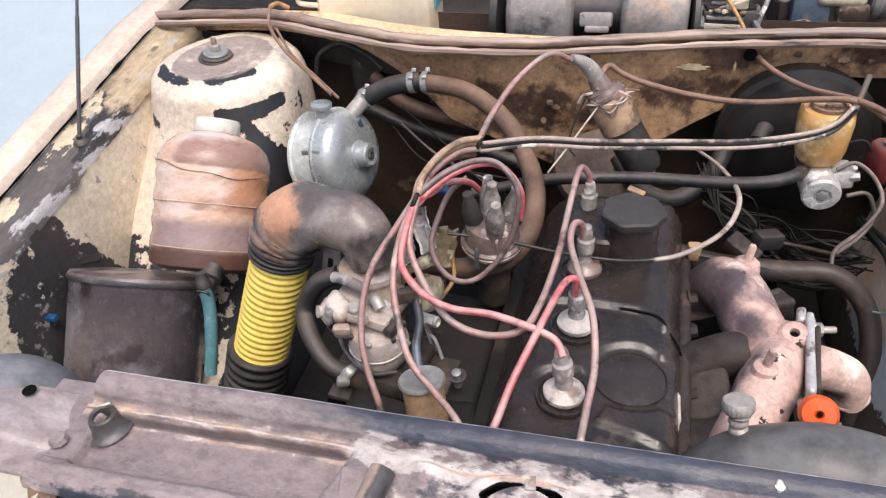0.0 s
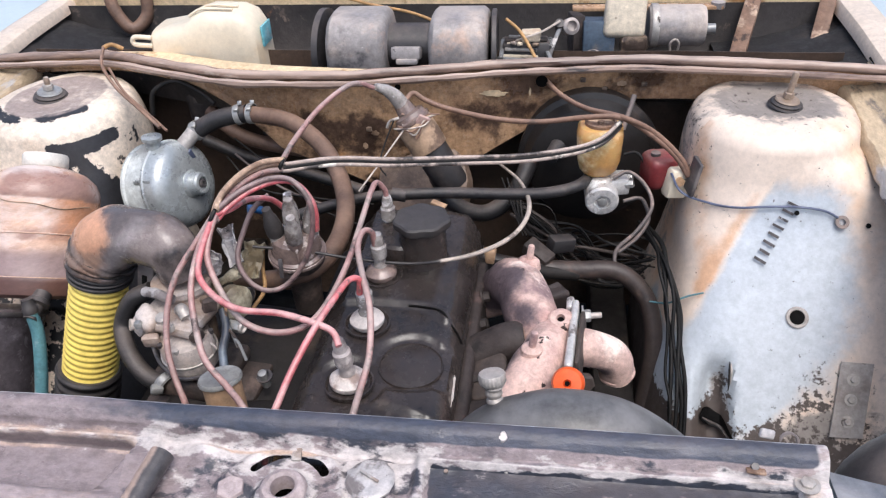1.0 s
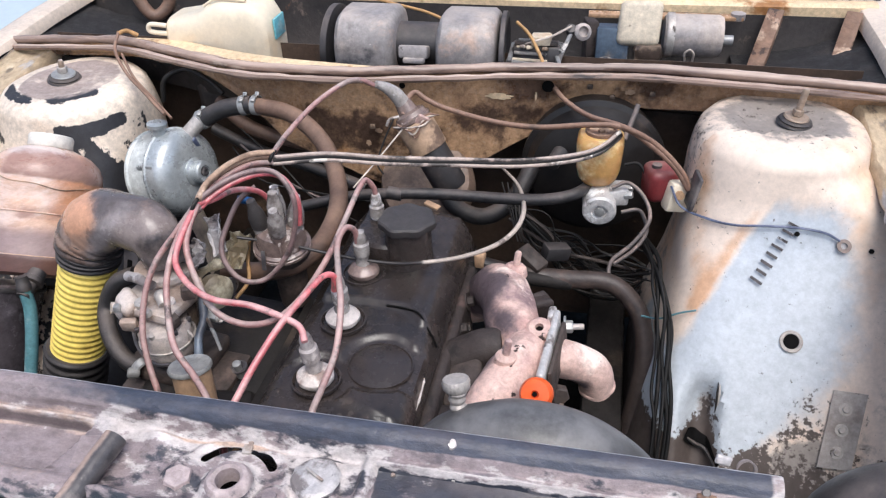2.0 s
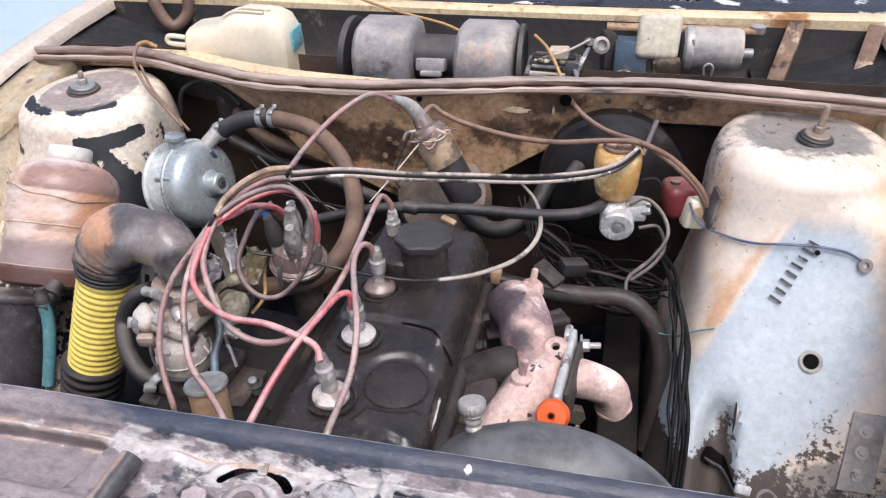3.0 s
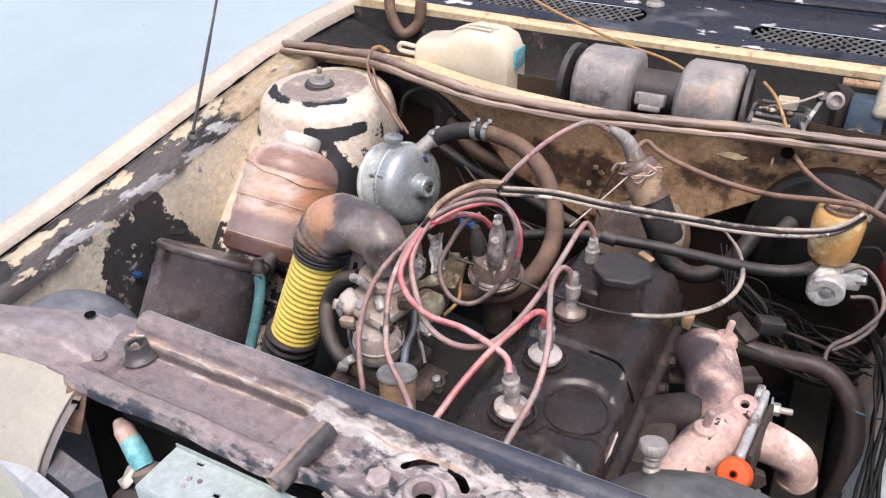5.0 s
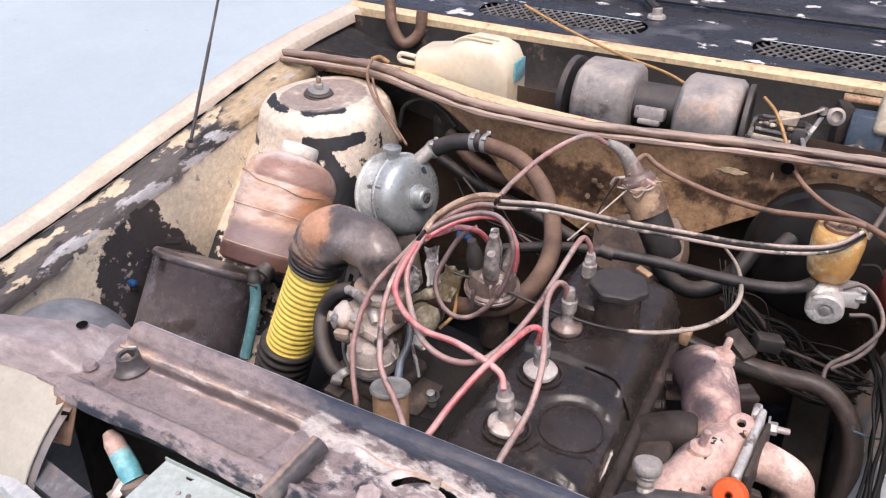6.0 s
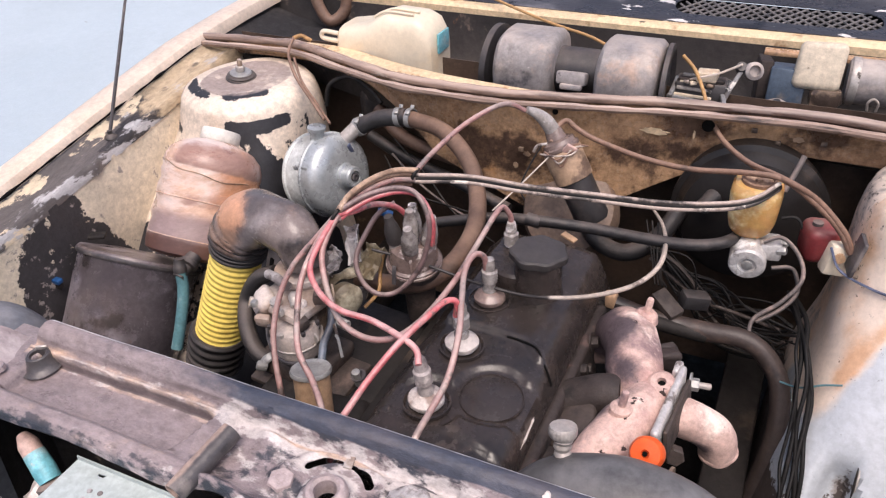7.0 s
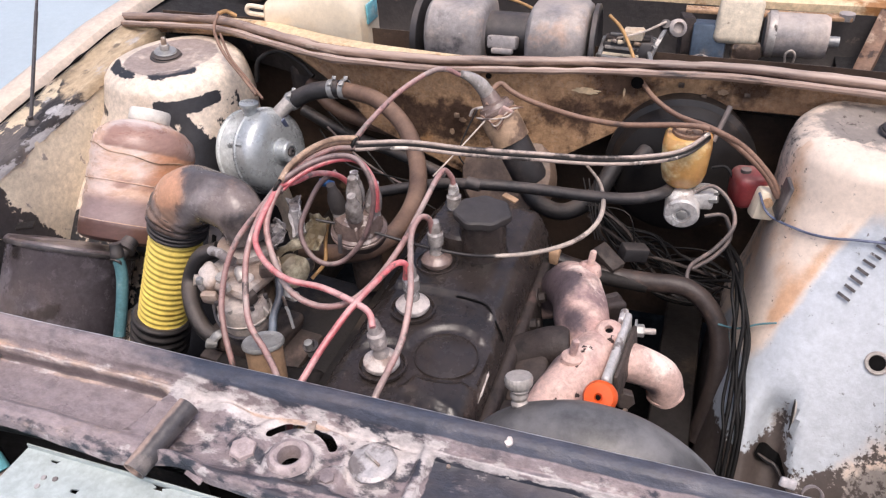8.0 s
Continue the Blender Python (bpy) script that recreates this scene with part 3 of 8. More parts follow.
def spline(points, per=8):
    """Points along a smooth line through the given ones."""
    p = [Vector(q) for q in points]
    p = [2 * p[0] - p[1]] + p + [2 * p[-1] - p[-2]]
    out = []
    for i in range(1, len(p) - 2):
        for k in range(per):
            t = k / per
            out.append(0.5 * (2 * p[i] + (p[i + 1] - p[i - 1]) * t + (2 * p[i - 1] - 5 * p[i] + 4 * p[i + 1] - p[i + 2]) * t * t + (3 * p[i] - p[i - 1] - 3 * p[i + 1] + p[i + 2]) * t**3))
    return out + [p[-2]]


def tube(points, r, seg=10, per=8, bm=None, wave=None, flat=1.0):
    """A round bar or hose along a smooth line. r: a radius, or one for each given point. wave: a function of the length along it that scales r."""
    bm = bm or bmesh.new()
    line = spline(points, per) if per else [Vector(q) for q in points]
    rs = [r] * len(line) if not isinstance(r, (list, tuple)) else list(np.interp(np.linspace(0, len(r) - 1, len(line)), range(len(r)), r))
    up, rings, run = None, [], 0.0
    for i, p in enumerate(line):
        d = (line[min(i + 1, len(line) - 1)] - line[max(i - 1, 0)]).normalized()
        if up is None:
            up = d.orthogonal().normalized()
        up = (up - d * up.dot(d)).normalized()
        side = d.cross(up)
        run += (p - line[i - 1]).length if i else 0
        q = float(rs[i] * (wave(run) if wave else 1))
        rings.append([bm.verts.new(p + q * (math.cos(a) * up + flat * math.sin(a) * side)) for a in (math.tau * k / seg for k in range(seg))])
    for a, b in zip(rings, rings[1:]):
        for k in range(seg):
            bm.faces.new((a[k], a[(k + 1) % seg], b[(k + 1) % seg], b[k]))
    bm.faces.new(rings[0]), bm.faces.new(rings[-1])
    return bm


def lathe(profile, base, axis=(0, 0, 1), seg=28, bm=None):
    """Turns a profile of (radius, height) round an axis that starts at base."""
    bm = bm or bmesh.new()
    d = Vector(axis).normalized()
    u = d.orthogonal().normalized()
    w = d.cross(u)
    base = Vector(base)
    rings = []
    for r, h in ((float(r), float(h)) for r, h in profile):
        if r < 1e-6:
            rings.append([bm.verts.new(base + d * h)])
        else:
            rings.append([bm.verts.new(base + d * h + r * (math.cos(a) * u + math.sin(a) * w)) for a in (math.tau * k / seg for k in range(seg))])
    for a, b in zip(rings, rings[1:]):
        for k in range(seg):
            j = (k + 1) % seg
            if len(a) == 1 and len(b) == 1:
                continue
            if len(a) == 1:
                bm.faces.new((a[0], b[j], b[k]))
            elif len(b) == 1:
                bm.faces.new((a[k], a[j], b[0]))
            else:
                bm.faces.new((a[k], a[j], b[j], b[k]))
    for ring in (rings[0], rings[-1]):
        if len(ring) > 1 and abs(profile[0][0] - profile[-1][0]) > 1e-6:
            bm.faces.new(ring)
    return bm


def box(centre, size, bevel=0.003, turn=(0, 0, 0), seg=2, bm=None):
    one = bmesh.new()
    bmesh.ops.create_cube(one, size=1.0, matrix=Matrix.Diagonal((*size, 1)))
    if bevel:
        bmesh.ops.bevel(one, geom=one.edges[:], offset=bevel, segments=seg, affect="EDGES", profile=0.5)
    bmesh.ops.transform(one, matrix=pose(*centre, *turn), verts=one.verts[:])
    return joined(bm, one)


def joined(bm, one):
    """Adds the mesh one to bm, and gives bm."""
    if bm is None:
        return one
    me = bpy.data.meshes.new("tmp")
    one.to_mesh(me)
    one.free()
    bm.from_mesh(me)
    bpy.data.meshes.remove(me)
    return bm


def loft(rings, caps=(True, True), closed=True):
    bm = bmesh.new()
    vs = [[bm.verts.new(p) for p in ring] for ring in rings]
    n = len(vs[0])
    for a, b in zip(vs, vs[1:]):
        for k in range(n if closed else n - 1):
            bm.faces.new((a[k], a[(k + 1) % n], b[(k + 1) % n], b[k]))
    if caps[0]:
        bm.faces.new(vs[0])
    if caps[1]:
        bm.faces.new(vs[-1])
    return bm


def solid(bm, thick):
    """Gives a sheet its thickness, along its own normals."""
    bmesh.ops.recalc_face_normals(bm, faces=bm.faces[:])
    bm.normal_update()
    bm.verts.index_update()
    faces, rim = bm.faces[:], [e for e in bm.edges if len(e.link_faces) == 1]
    under = {v: bm.verts.new(v.co - v.normal * thick, v) for v in bm.verts[:]}
    for f in faces:
        bm.faces.new([under[v] for v in reversed(f.verts)])
    for e in rim:
        a, b = e.verts
        bm.faces.new((a, b, under[b], under[a]))
    return bm


def rough_up(bm, amount, scale, seed=0.0):
    """Small dents and waves over a mesh."""
    bm.normal_update()
    for v in bm.verts:
        v.co += v.normal * amount * noise.noise(v.co * scale + Vector((seed, seed * 1.7, 0)))
    return bm


def pierced(sheet, holes):
    """Cuts openings into a fine sheet. holes: functions of (x, y) that are below 0 inside an opening."""
    for hole in holes:
        gone = [f for f in sheet.faces if hole(*f.calc_center_median()[:2]) < 0]
        rim = {v for f in gone for v in f.verts}
        bmesh.ops.delete(sheet, geom=gone, context="FACES_ONLY")
        bmesh.ops.delete(sheet, geom=[e for e in sheet.edges if not e.link_faces], context="EDGES")
        bmesh.ops.delete(sheet, geom=[v for v in sheet.verts if not v.link_edges], context="VERTS")
        for v in sheet.verts:
            d = hole(v.co.x, v.co.y)
            if v in rim or -0.01 < d < 0:
                e = 1e-4
                gx, gy = (hole(v.co.x + e, v.co.y) - d) / e, (hole(v.co.x, v.co.y + e) - d) / e
                g = max(gx * gx + gy * gy, 1e-6)
                v.co.x, v.co.y = v.co.x - d * gx / g, v.co.y - d * gy / g
    return sheet


def bump_at(x, y, cx, cy, r, h):
    """A round boss or dent of height h."""
    d = math.hypot(x - cx, y - cy) / r
    return h * (1 - smooth_step(0.72, 1.0, d))


def smooth_step(a, b, x):
    t = min(1, max(0, (x - a) / (b - a)))
    return t * t * (3 - 2 * t)


def hex_bolt(at, axis, r=0.008, h=0.006, washer=True, bm=None):
    if washer:
        bm = lathe([(0, 0), (r * 1.7, 0), (r * 1.7, h * 0.25), (0, h * 0.25)], at, axis, 18, bm)
    return lathe([(0, 0), (r, 0), (r, h), (r * 0.85, h * 1.15), (0, h * 1.15)], at, axis, 6, bm)


# ---- the ground ----
bm = bmesh.new()
bmesh.ops.create_grid(bm, x_segments=8, y_segments=8, size=400)
part("ground", bm, "ground", label="pale dusty concrete ground round the parked car", category="ground", kind="structure")


# ---- body panels ----
def fender_height(y):
    """The height of the wing's top edge, which falls towards the nose."""
    return float(np.interp(y, [0.20, 0.45, 0.67, 0.90, 1.20, 1.40, 2.2], [0.74, 0.785, 0.815, 0.853, 0.900, 0.915, 0.94]))


def fender(side):
    """A front wing: outer skin, rounded top, gutter and the ledge inside it."""
    rings = []
    for y in np.linspace(0.34, 2.2, 63):
        z, s = fender_height(y), side
        out = 0.012 * math.sin((y - 0.3) * 1.4)
        edge = [(0.871 + out, 0.17), (0.901 + out, 0.42), (0.921 + out, 0.62), (0.911 + out, z - 0.06), (0.897 + out, z - 0.012), (0.886 + out, z - 0.001), (0.874 + 0.5 * out, z + 0.005), (0.850, z + 0.006), (0.838, z + 0.002), (0.833, z - 0.006), (0.831, z - 0.022)]
        rings.append([(s * x, y, h) for x, h in edge])
    bm = loft(rings, (False, False), False)
    return solid(bm, 0.0015)


def ledge(side):
    """The flat flange inside the wing that carries the bonnet's edge."""
    rings = []
    for i, y in enumerate(np.linspace(0.40, 1.30, 91)):
        z = fender_height(y) - 0.022
        wob = 0.007 * noise.noise(Vector((y * 14, side, 0))) + 0.006 * noise.noise(Vector((y * 45, side, 4)))
        edge = [(0.832, z + 0.004), (0.826, z - 0.004), (0.812, z - 0.010 + wob * 0.4), (0.79, z - 0.011), (0.778 + wob, z - 0.012), (0.773 + wob, z - 0.018), (0.772 + wob, z - 0.034)]
        rings.append([(side * x, y, h) for x, h in edge])
    bm = loft(rings, (False, False), False)
    pale, tan = bm.verts.layers.float.new("pale"), bm.verts.layers.float.new("tan")
    for v in bm.verts:
        v[tan] = 0.18 + 0.42 * smooth_step(0.92, 1.05, v.co.y)
        v[pale] = 0.255 + 0.215 * smooth_step(0.812, 0.786, abs(v.co.x))
    return solid(bm, 0.0015)


def inner_wing(side):
    """The side wall of the bay under the ledge."""
    rings = []
    for y in np.linspace(0.36, 1.32, 49):
        z = fender_height(y) - 0.05
        ring = []
        for k in range(17):
            t = k / 16
            x = (0.776 if side < 0 else 0.838) - 0.02 * math.sin(t * math.pi) + 0.01 * noise.noise(Vector((y * 5, t * 3, side * 2))) - 0.10 * smooth_step(0.75, 1.0, t)
            ring.append((side * x, y, z + (0.30 - z) * t))
        rings.append(ring)
    bm = loft(rings, (False, False), False)
    if side < 0:
        peel_shade, grey = bm.verts.layers.float.new("peel_shade"), bm.verts.layers.float.new("grey")
        for v in bm.verts:
            x, y, z = v.co
            y0 = float(np.interp(z, [0.675, 0.746, 0.787], [0.603, 0.630, 0.687]))
            y1 = float(np.interp(z, [0.642, 0.69, 0.753, 0.798], [0.84, 0.805, 0.772, 0.785]))
            v[peel_shade] = 0.12 + 0.56 * smooth_step(y0 - 0.02, y0 + 0.02, y) * smooth_step(y1 + 0.025, y1 - 0.025, y) + 0.22 * smooth_step(0.66, 0.60, z)
            v[grey] = 0.26 + 0.10 * math.exp(-((y - 0.64) / 0.06) ** 2)
    return solid(bm, 0.0015)


for s, word in ((-1, "chipped"), (1, "dusty")):
    body = part("front_fender", fender(s), "cream", label=f"cream painted front wing with {word} edges", category="car fender", group="front wings of the car", kind="structure")
    part("ledge", ledge(s), "cream_flaking", body, "flaking cream and black flange inside the wing")
    # black strip that draws the shade in the gap beside the flange
    part("gutter", tube([(s * 0.8305, y, fender_height(y) - 0.013) for y in np.linspace(0.40, 1.30, 60)], 0.0036, 6, 2, None, lambda t: 0.55 + 0.9 * noise.noise(Vector((t * 22, s, 3)))), "soot_shade", body, "black strip laid in for the shaded gap along the flange")
    part("inner_wing", inner_wing(s), "wing_left" if s < 0 else "wing_right", body, "inner wing sheet with peeling paint")


def flare(z, xo):
    """How far the driver's tower reaches out into the wing, and how square its outer corner is there."""
    return max(xo, float(np.interp(z, [0.60, 0.70, 0.78, 0.83], [0.90, 0.87, 0.825, 0.779]))), float(np.interp(z, [0.66, 0.76, 0.83], [14.0, 7.0, 2.3]))


def tower_ring(z, xi, xo, yf, yb, power, side, n=224):
    """One level of a strut tower, from its inner, outer, front and rear limits."""
    inner, outer = power, power
    if side > 0 and z < 0.845:
        xo, outer = flare(z, xo)
    cx, cy, a, b = (xi + xo) / 2, (yf + yb) / 2, (xo - xi) / 2, (yb - yf) / 2
    ring = []
    for k in range(n):
        t = math.tau * k / n
        c, s = math.cos(t), math.sin(t)
        power = outer if c > 0 else inner
        ring.append((side * (cx + a * math.copysign(abs(c) ** (2 / power), c)), cy + b * math.copysign(abs(s) ** (2 / power), s), z))
    return ring


TOWER = [  # height, inner, outer, front, rear, squareness
    (0.30, 0.44, 0.86, 0.62, 1.27, 6.0), (0.42, 0.445, 0.85, 0.70, 1.27, 6.0), (0.526, 0.462, 0.835, 0.792, 1.27, 5.4), (0.60, 0.486, 0.82, 0.857, 1.275, 4.8),
    (0.66, 0.498, 0.805, 0.908, 1.28, 3.9), (0.739, 0.503, 0.79, 0.972, 1.285, 3.0), (0.79, 0.505, 0.78, 0.998, 1.29, 2.6), (0.83, 0.508, 0.779, 1.008, 1.29, 2.3),
    (0.852, 0.513, 0.776, 1.012, 1.288, 2.15), (0.864, 0.522, 0.768, 1.022, 1.28, 2.05), (0.870, 0.536, 0.754, 1.036, 1.266, 2.0),
    (0.872, 0.560, 0.730, 1.06, 1.24, 2.0), (0.8725, 0.575, 0.715, 1.075, 1.225, 2.0), (0.869, 0.585, 0.705, 1.085, 1.215, 2.0), (0.8675, 0.62, 0.68, 1.12, 1.18, 2.0),
]


def tower_levels():
    zs = [row[0] for row in TOWER[:9]]
    for z in np.linspace(0.30, 0.845, 46):
        yield (z, *(float(np.interp(z, zs, [row[i] for row in TOWER[:9]])) for i in range(1, 6)))
    yield from TOWER[8:]


def strut_tower(side):
    bm = rough_up(loft([tower_ring(*row, side) for row in tower_levels()], (False, True)), 0.004, 9, side)
    if side > 0:
        for v in bm.verts:
            x, y, z = v.co
            if y < 1.0:
                v.co.y += 0.052 * smooth_step(0.574, 0.560, x) * smooth_step(0.505, 0.545, x) * smooth_step(0.595, 0.515, z)
        spray, rust, grime_shade, dirt_shade = (bm.verts.layers.float.new(k) for k in ("spray", "rust", "grime_shade", "dirt_shade"))
        for v in bm.verts:
            x, y, z = v.co
            x0 = float(np.interp(z, [0.40, 0.526, 0.61, 0.70, 0.785, 0.815], [0.40, 0.44, 0.512, 0.566, 0.615, 0.632]))
            x1 = float(np.interp(z, [0.40, 0.495, 0.515, 0.535, 0.575, 0.60, 0.64, 0.72, 0.80], [0.54, 0.60, 0.640, 0.682, 0.708, 0.726, 0.760, 0.752, 0.72]))
            top = 0.80 + 0.02 * noise.noise(Vector((x * 12, 0, 0)))
            d = min((x - x0) * 1.6, (x1 - x) * 0.45, (top - z) * 0.5) if y < 1.08 else -1
            v[spray] = max(0, min(1, 0.5 + d / 0.05))
            v[rust] = (0.56 * math.exp(-((x - x0 + 0.012) / 0.014) ** 2) * smooth_step(0.60, 0.66, z) * smooth_step(0.84, 0.76, z) + 0.5 * math.exp(-((x - 0.525) / 0.02) ** 2) * smooth_step(0.62, 0.7, z)) if y < 1.1 else 0.35 * smooth_step(0.85, 0.8, z)
            # real dirt towards the wing; the term inside the dent paints its shade
            v[dirt_shade] = 0.8 * smooth_step(x1 - 0.01, x1 + 0.04, x) * smooth_step(0.66, 0.58, z) * (1 - 0.55 * smooth_step(0.77, 0.81, x)) + 0.62 * math.exp(-((x - 0.556) / 0.016) ** 2 - ((z - 0.520) / 0.045) ** 2) if y < 1.1 else 0.4
            v[dirt_shade] += 0.40 * smooth_step(0.860, 0.868, z) * smooth_step(0.105, 0.075, math.hypot(x - 0.645, y - 1.15))
            # grime and chips, with shade painted into the dent and low at the foot
            v[grime_shade] = 0.205 + 0.15 * math.exp(-((math.hypot(x - 0.645, y - 1.15) - 0.060) / 0.016) ** 2) * smooth_step(0.855, 0.865, z) + 0.14 * math.exp(-((x - 0.515) / 0.018) ** 2) * smooth_step(0.70, 0.76, z) + 0.34 * math.exp(-((x - x1 - 0.008) / 0.026) ** 2) * smooth_step(0.65, 0.60, z) + 0.62 * smooth_step(0.574, 0.560, x) * smooth_step(0.516, 0.492, z) + 0.34 * smooth_step(0.515, 0.46, z) +  0.16 * smooth_step(0.535, 0.495, z) * smooth_step(0.59, 0.62, x) + 0.44 * math.exp(-((x - 0.560) / 0.012) ** 2 - ((z - 0.525) / 0.030) ** 2)
    else:
        peel_shade, grey = (bm.verts.layers.float.new(k) for k in ("peel_shade", "grey"))
        for v in bm.verts:
            x, y, z = v.co
            r = math.hypot(x + 0.65, y - 1.15)
            band = math.exp(-((r - 0.100) / 0.014) ** 2) * smooth_step(1.16, 1.08, y) * smooth_step(0.86, 0.868, z)
            mid = float(np.interp(z, [0.66, 0.717, 0.776, 0.838], [-0.496, -0.512, -0.543, -0.588]))
            torn = max(0.46 * smooth_step(0.024, 0.014, abs(x - mid)) * smooth_step(0.842, 0.834, z), 0.46 * smooth_step(0.805, 0.817, z) * smooth_step(0.842, 0.834, z) * smooth_step(-0.615, -0.600, x) * smooth_step(-0.506, -0.516, x), 0.21 * smooth_step(-0.55, -0.53, x) * smooth_step(0.85, 0.80, z))
            # peeling patches; the black low on the inner face is painted-in shade
            v[peel_shade] = 0.22 + 0.75 * band + (torn + 0.30 * math.exp(-((x + 0.735) / 0.025) ** 2 - ((z - 0.79) / 0.045) ** 2) + 0.28 * smooth_step(0.72, 0.62, z) + 0.8 * smooth_step(0.68, 0.62, z) * smooth_step(-0.54, -0.51, x) if y < 1.15 else 0.1)
            v[grey] = 0.60 * smooth_step(0.104, 0.088, r) * smooth_step(0.860, 0.866, z)
    return bm


def strut_mount(thing_at, owner):
    """The rubber washer, nut and studded rod on a tower."""
    x, y, z = thing_at
    k = 0.78 if x > 0 else 0.86
    lean = Vector((0.10 if x > 0 else 0.12, -0.05, 1))
    grow = lambda profile: [(r * k, h * k) for r, h in profile]
    part("washer", lathe(grow([(0, 0), (0.034, 0), (0.037, 0.003), (0.035, 0.006), (0.031, 0.007), (0.033, 0.010), (0.028, 0.013), (0, 0.014)]), (x, y, z - 0.006), lean), "rubber", owner, "round black rubber washer")
    part("cup", lathe(grow([(0.022, 0), (0.026, 0.002), (0.024, 0.005), (0.015, 0.006), (0, 0.007)]), Vector((x, y, z - 0.006)) + lean * 0.013 * k, lean), "rod_tan" if x > 0 else "steel", owner)
    part("nut", hex_bolt(Vector((x, y, z - 0.002)) + lean * 0.016 * k, lean, 0.011 * k, 0.011 * k, False), "rod_tan" if x > 0 else "alu", owner)
    steps = 13 if x > 0 else 6
    rod = lathe([(0, 0), (0.0058, 0)] + [(0.0058 - 0.0008 * (i % 2), 0.003 * i) for i in range(1, steps)] + [(0.004, 0.003 * steps + 0.001), (0, 0.003 * steps + 0.001)], Vector((x, y, z - 0.002)) + lean * 0.022 * k, lean, 12)
    part("rod", rod, "rod_tan", owner)


tower_l = part("strut_tower", strut_tower(-1), "tower_left", label="cream suspension strut tower with paint peeling to black", category="strut tower", group="strut towers", kind="structure")
tower_r = part("strut_tower", strut_tower(1), "tower", label="dusty cream suspension strut tower with sprayed white front", category="strut tower", group="strut towers", kind="structure")
strut_mount((-0.66, 1.15, 0.874), tower_l)
strut_mount((0.66, 1.15, 0.874), tower_r)


def tower_front(x, z, out=0.0):
    """A place on the front face of the right-hand tower, that far proud of it."""
    row = next(r for r in ((z, *(float(np.interp(z, [q[0] for q in TOWER[:9]], [q[i] for q in TOWER[:9]])) for i in range(1, 6))),))
    _, xi, xo, yf, yb, power = row
    xo, outer = flare(z, xo)
    power = outer if x > (xi + xo) / 2 else power
    cx, cy, a, b = (xi + xo) / 2, (yf + yb) / 2, (xo - xi) / 2, (yb - yf) / 2
    c = min(0.999, abs((x - cx) / a))
    return Vector((x, cy - b * (1 - c**power) ** (1 / power) - out * 0.72, z + out * 0.69))


# grommet hole, stencilled marks and slots on that face
hole_at = tower_front(0.666, 0.633, 0.001)
face_out = Vector((0, -0.72, 0.69)).normalized()
part("grommet", lathe([(0.0108, 0.0), (0.0165, 0.0), (0.0172, 0.0012), (0.0158, 0.0022), (0.0122, 0.0020), (0.0108, 0.0)], hole_at, face_out), "brace_pale", tower_r)
part("opening", lathe([(0, 0), (0.0112, 0), (0.0112, 0.001), (0, 0.001)], hole_at + face_out * 0.0005, face_out), "soot_shade", tower_r)


def tower_patch(corners, out, thick, name, material, label="", cells=6):
    """A thin plate laid on that face; corners as (x, z), in order round it."""
    a, b, c, d = (Vector((*q, 0)) for q in corners)
    rings = []
    for i in range(cells + 1):
        u = i / cells
        rings.append([tower_front(*(a + (b - a) * u + ((d + (c - d) * u) - (a + (b - a) * u)) * v)[:2], out) for v in np.linspace(0, 1, cells + 1)])
    return part(name, solid(loft(rings, (False, False), False), thick), material, tower_r, label)


run, rise = Vector((0.0065, 0.0107)), Vector((0.0170, -0.0070))
for i, reach in enumerate((1.0, 0.86, 1.0, 0.92, 1.0, 0.88, 1.0, 0.95)):
    mid = Vector((0.6092, 0.6990)) + run * i
    tower_patch([tuple(mid + rise * reach * u + run * 0.15 * v) for u, v in ((-0.5, -1), (0.5, -1), (0.5, 1), (-0.5, 1))], 0.0034, 0.0006, "stencil_bar", "stencil", "", 3)
for x, z, r in ((0.768, 0.747, 0.004), (0.661, 0.762, 0.004)):
    part("small_hole", lathe([(0, 0), (r, 0), (r, 0.001), (0, 0.001)], tower_front(x, z, 0.004), face_out, 12), "soot_shade", tower_r)
part("ring_terminal", lathe([(0.005, 0), (0.0105, 0), (0.0105, 0.002), (0.005, 0.002), (0.005, 0)], tower_front(0.729, 0.751, 0.004), face_out, 22), "boot", tower_r)
part("slot_rib", tube([tower_front(0.570, 0.574, -0.003), tower_front(0.5695, 0.563, -0.001), tower_front(0.568, 0.550, -0.004)], [0.0010, 0.0020, 0.0012], 8), "alu", tower_r)

# dark strip on the surface that paints the shade along the fold
part("fold_slot", tube([tower_front(0.5675, 0.576, -0.002), tower_front(0.5668, 0.566, -0.0005), tower_front(0.5660, 0.552, -0.001), tower_front(0.5650, 0.542, -0.003)], [0.0006, 0.0018, 0.0018, 0.0006], 8), "dark", tower_r, "dark strip laid on for the shade in a sharp fold")


def in_dent(x, z, out=0.0):
    """A place on the sunk part of that face."""
    return tower_front(x, z, out) + Vector((0, 0.052 * smooth_step(0.574, 0.560, x) * smooth_step(0.505, 0.545, x) * smooth_step(0.595, 0.515, z), 0))


rings = []
for t in np.linspace(0, 1, 15):
    x, z = 0.528 + 0.046 * t, 0.496 - 0.012 * t - 0.010 * math.sin(t * math.pi)
    w = 0.0075 * math.sin(math.pi * (0.12 + 0.80 * t)) ** 0.8
    rings.append([in_dent(x + w * v * 0.9, z + w * v, 0.007) for v in np.linspace(-1, 1, 5)])
part("torn_opening", solid(loft(rings, (False, False), False), 0.001), "soot_shade", tower_r, "dark torn opening at the tower's foot")
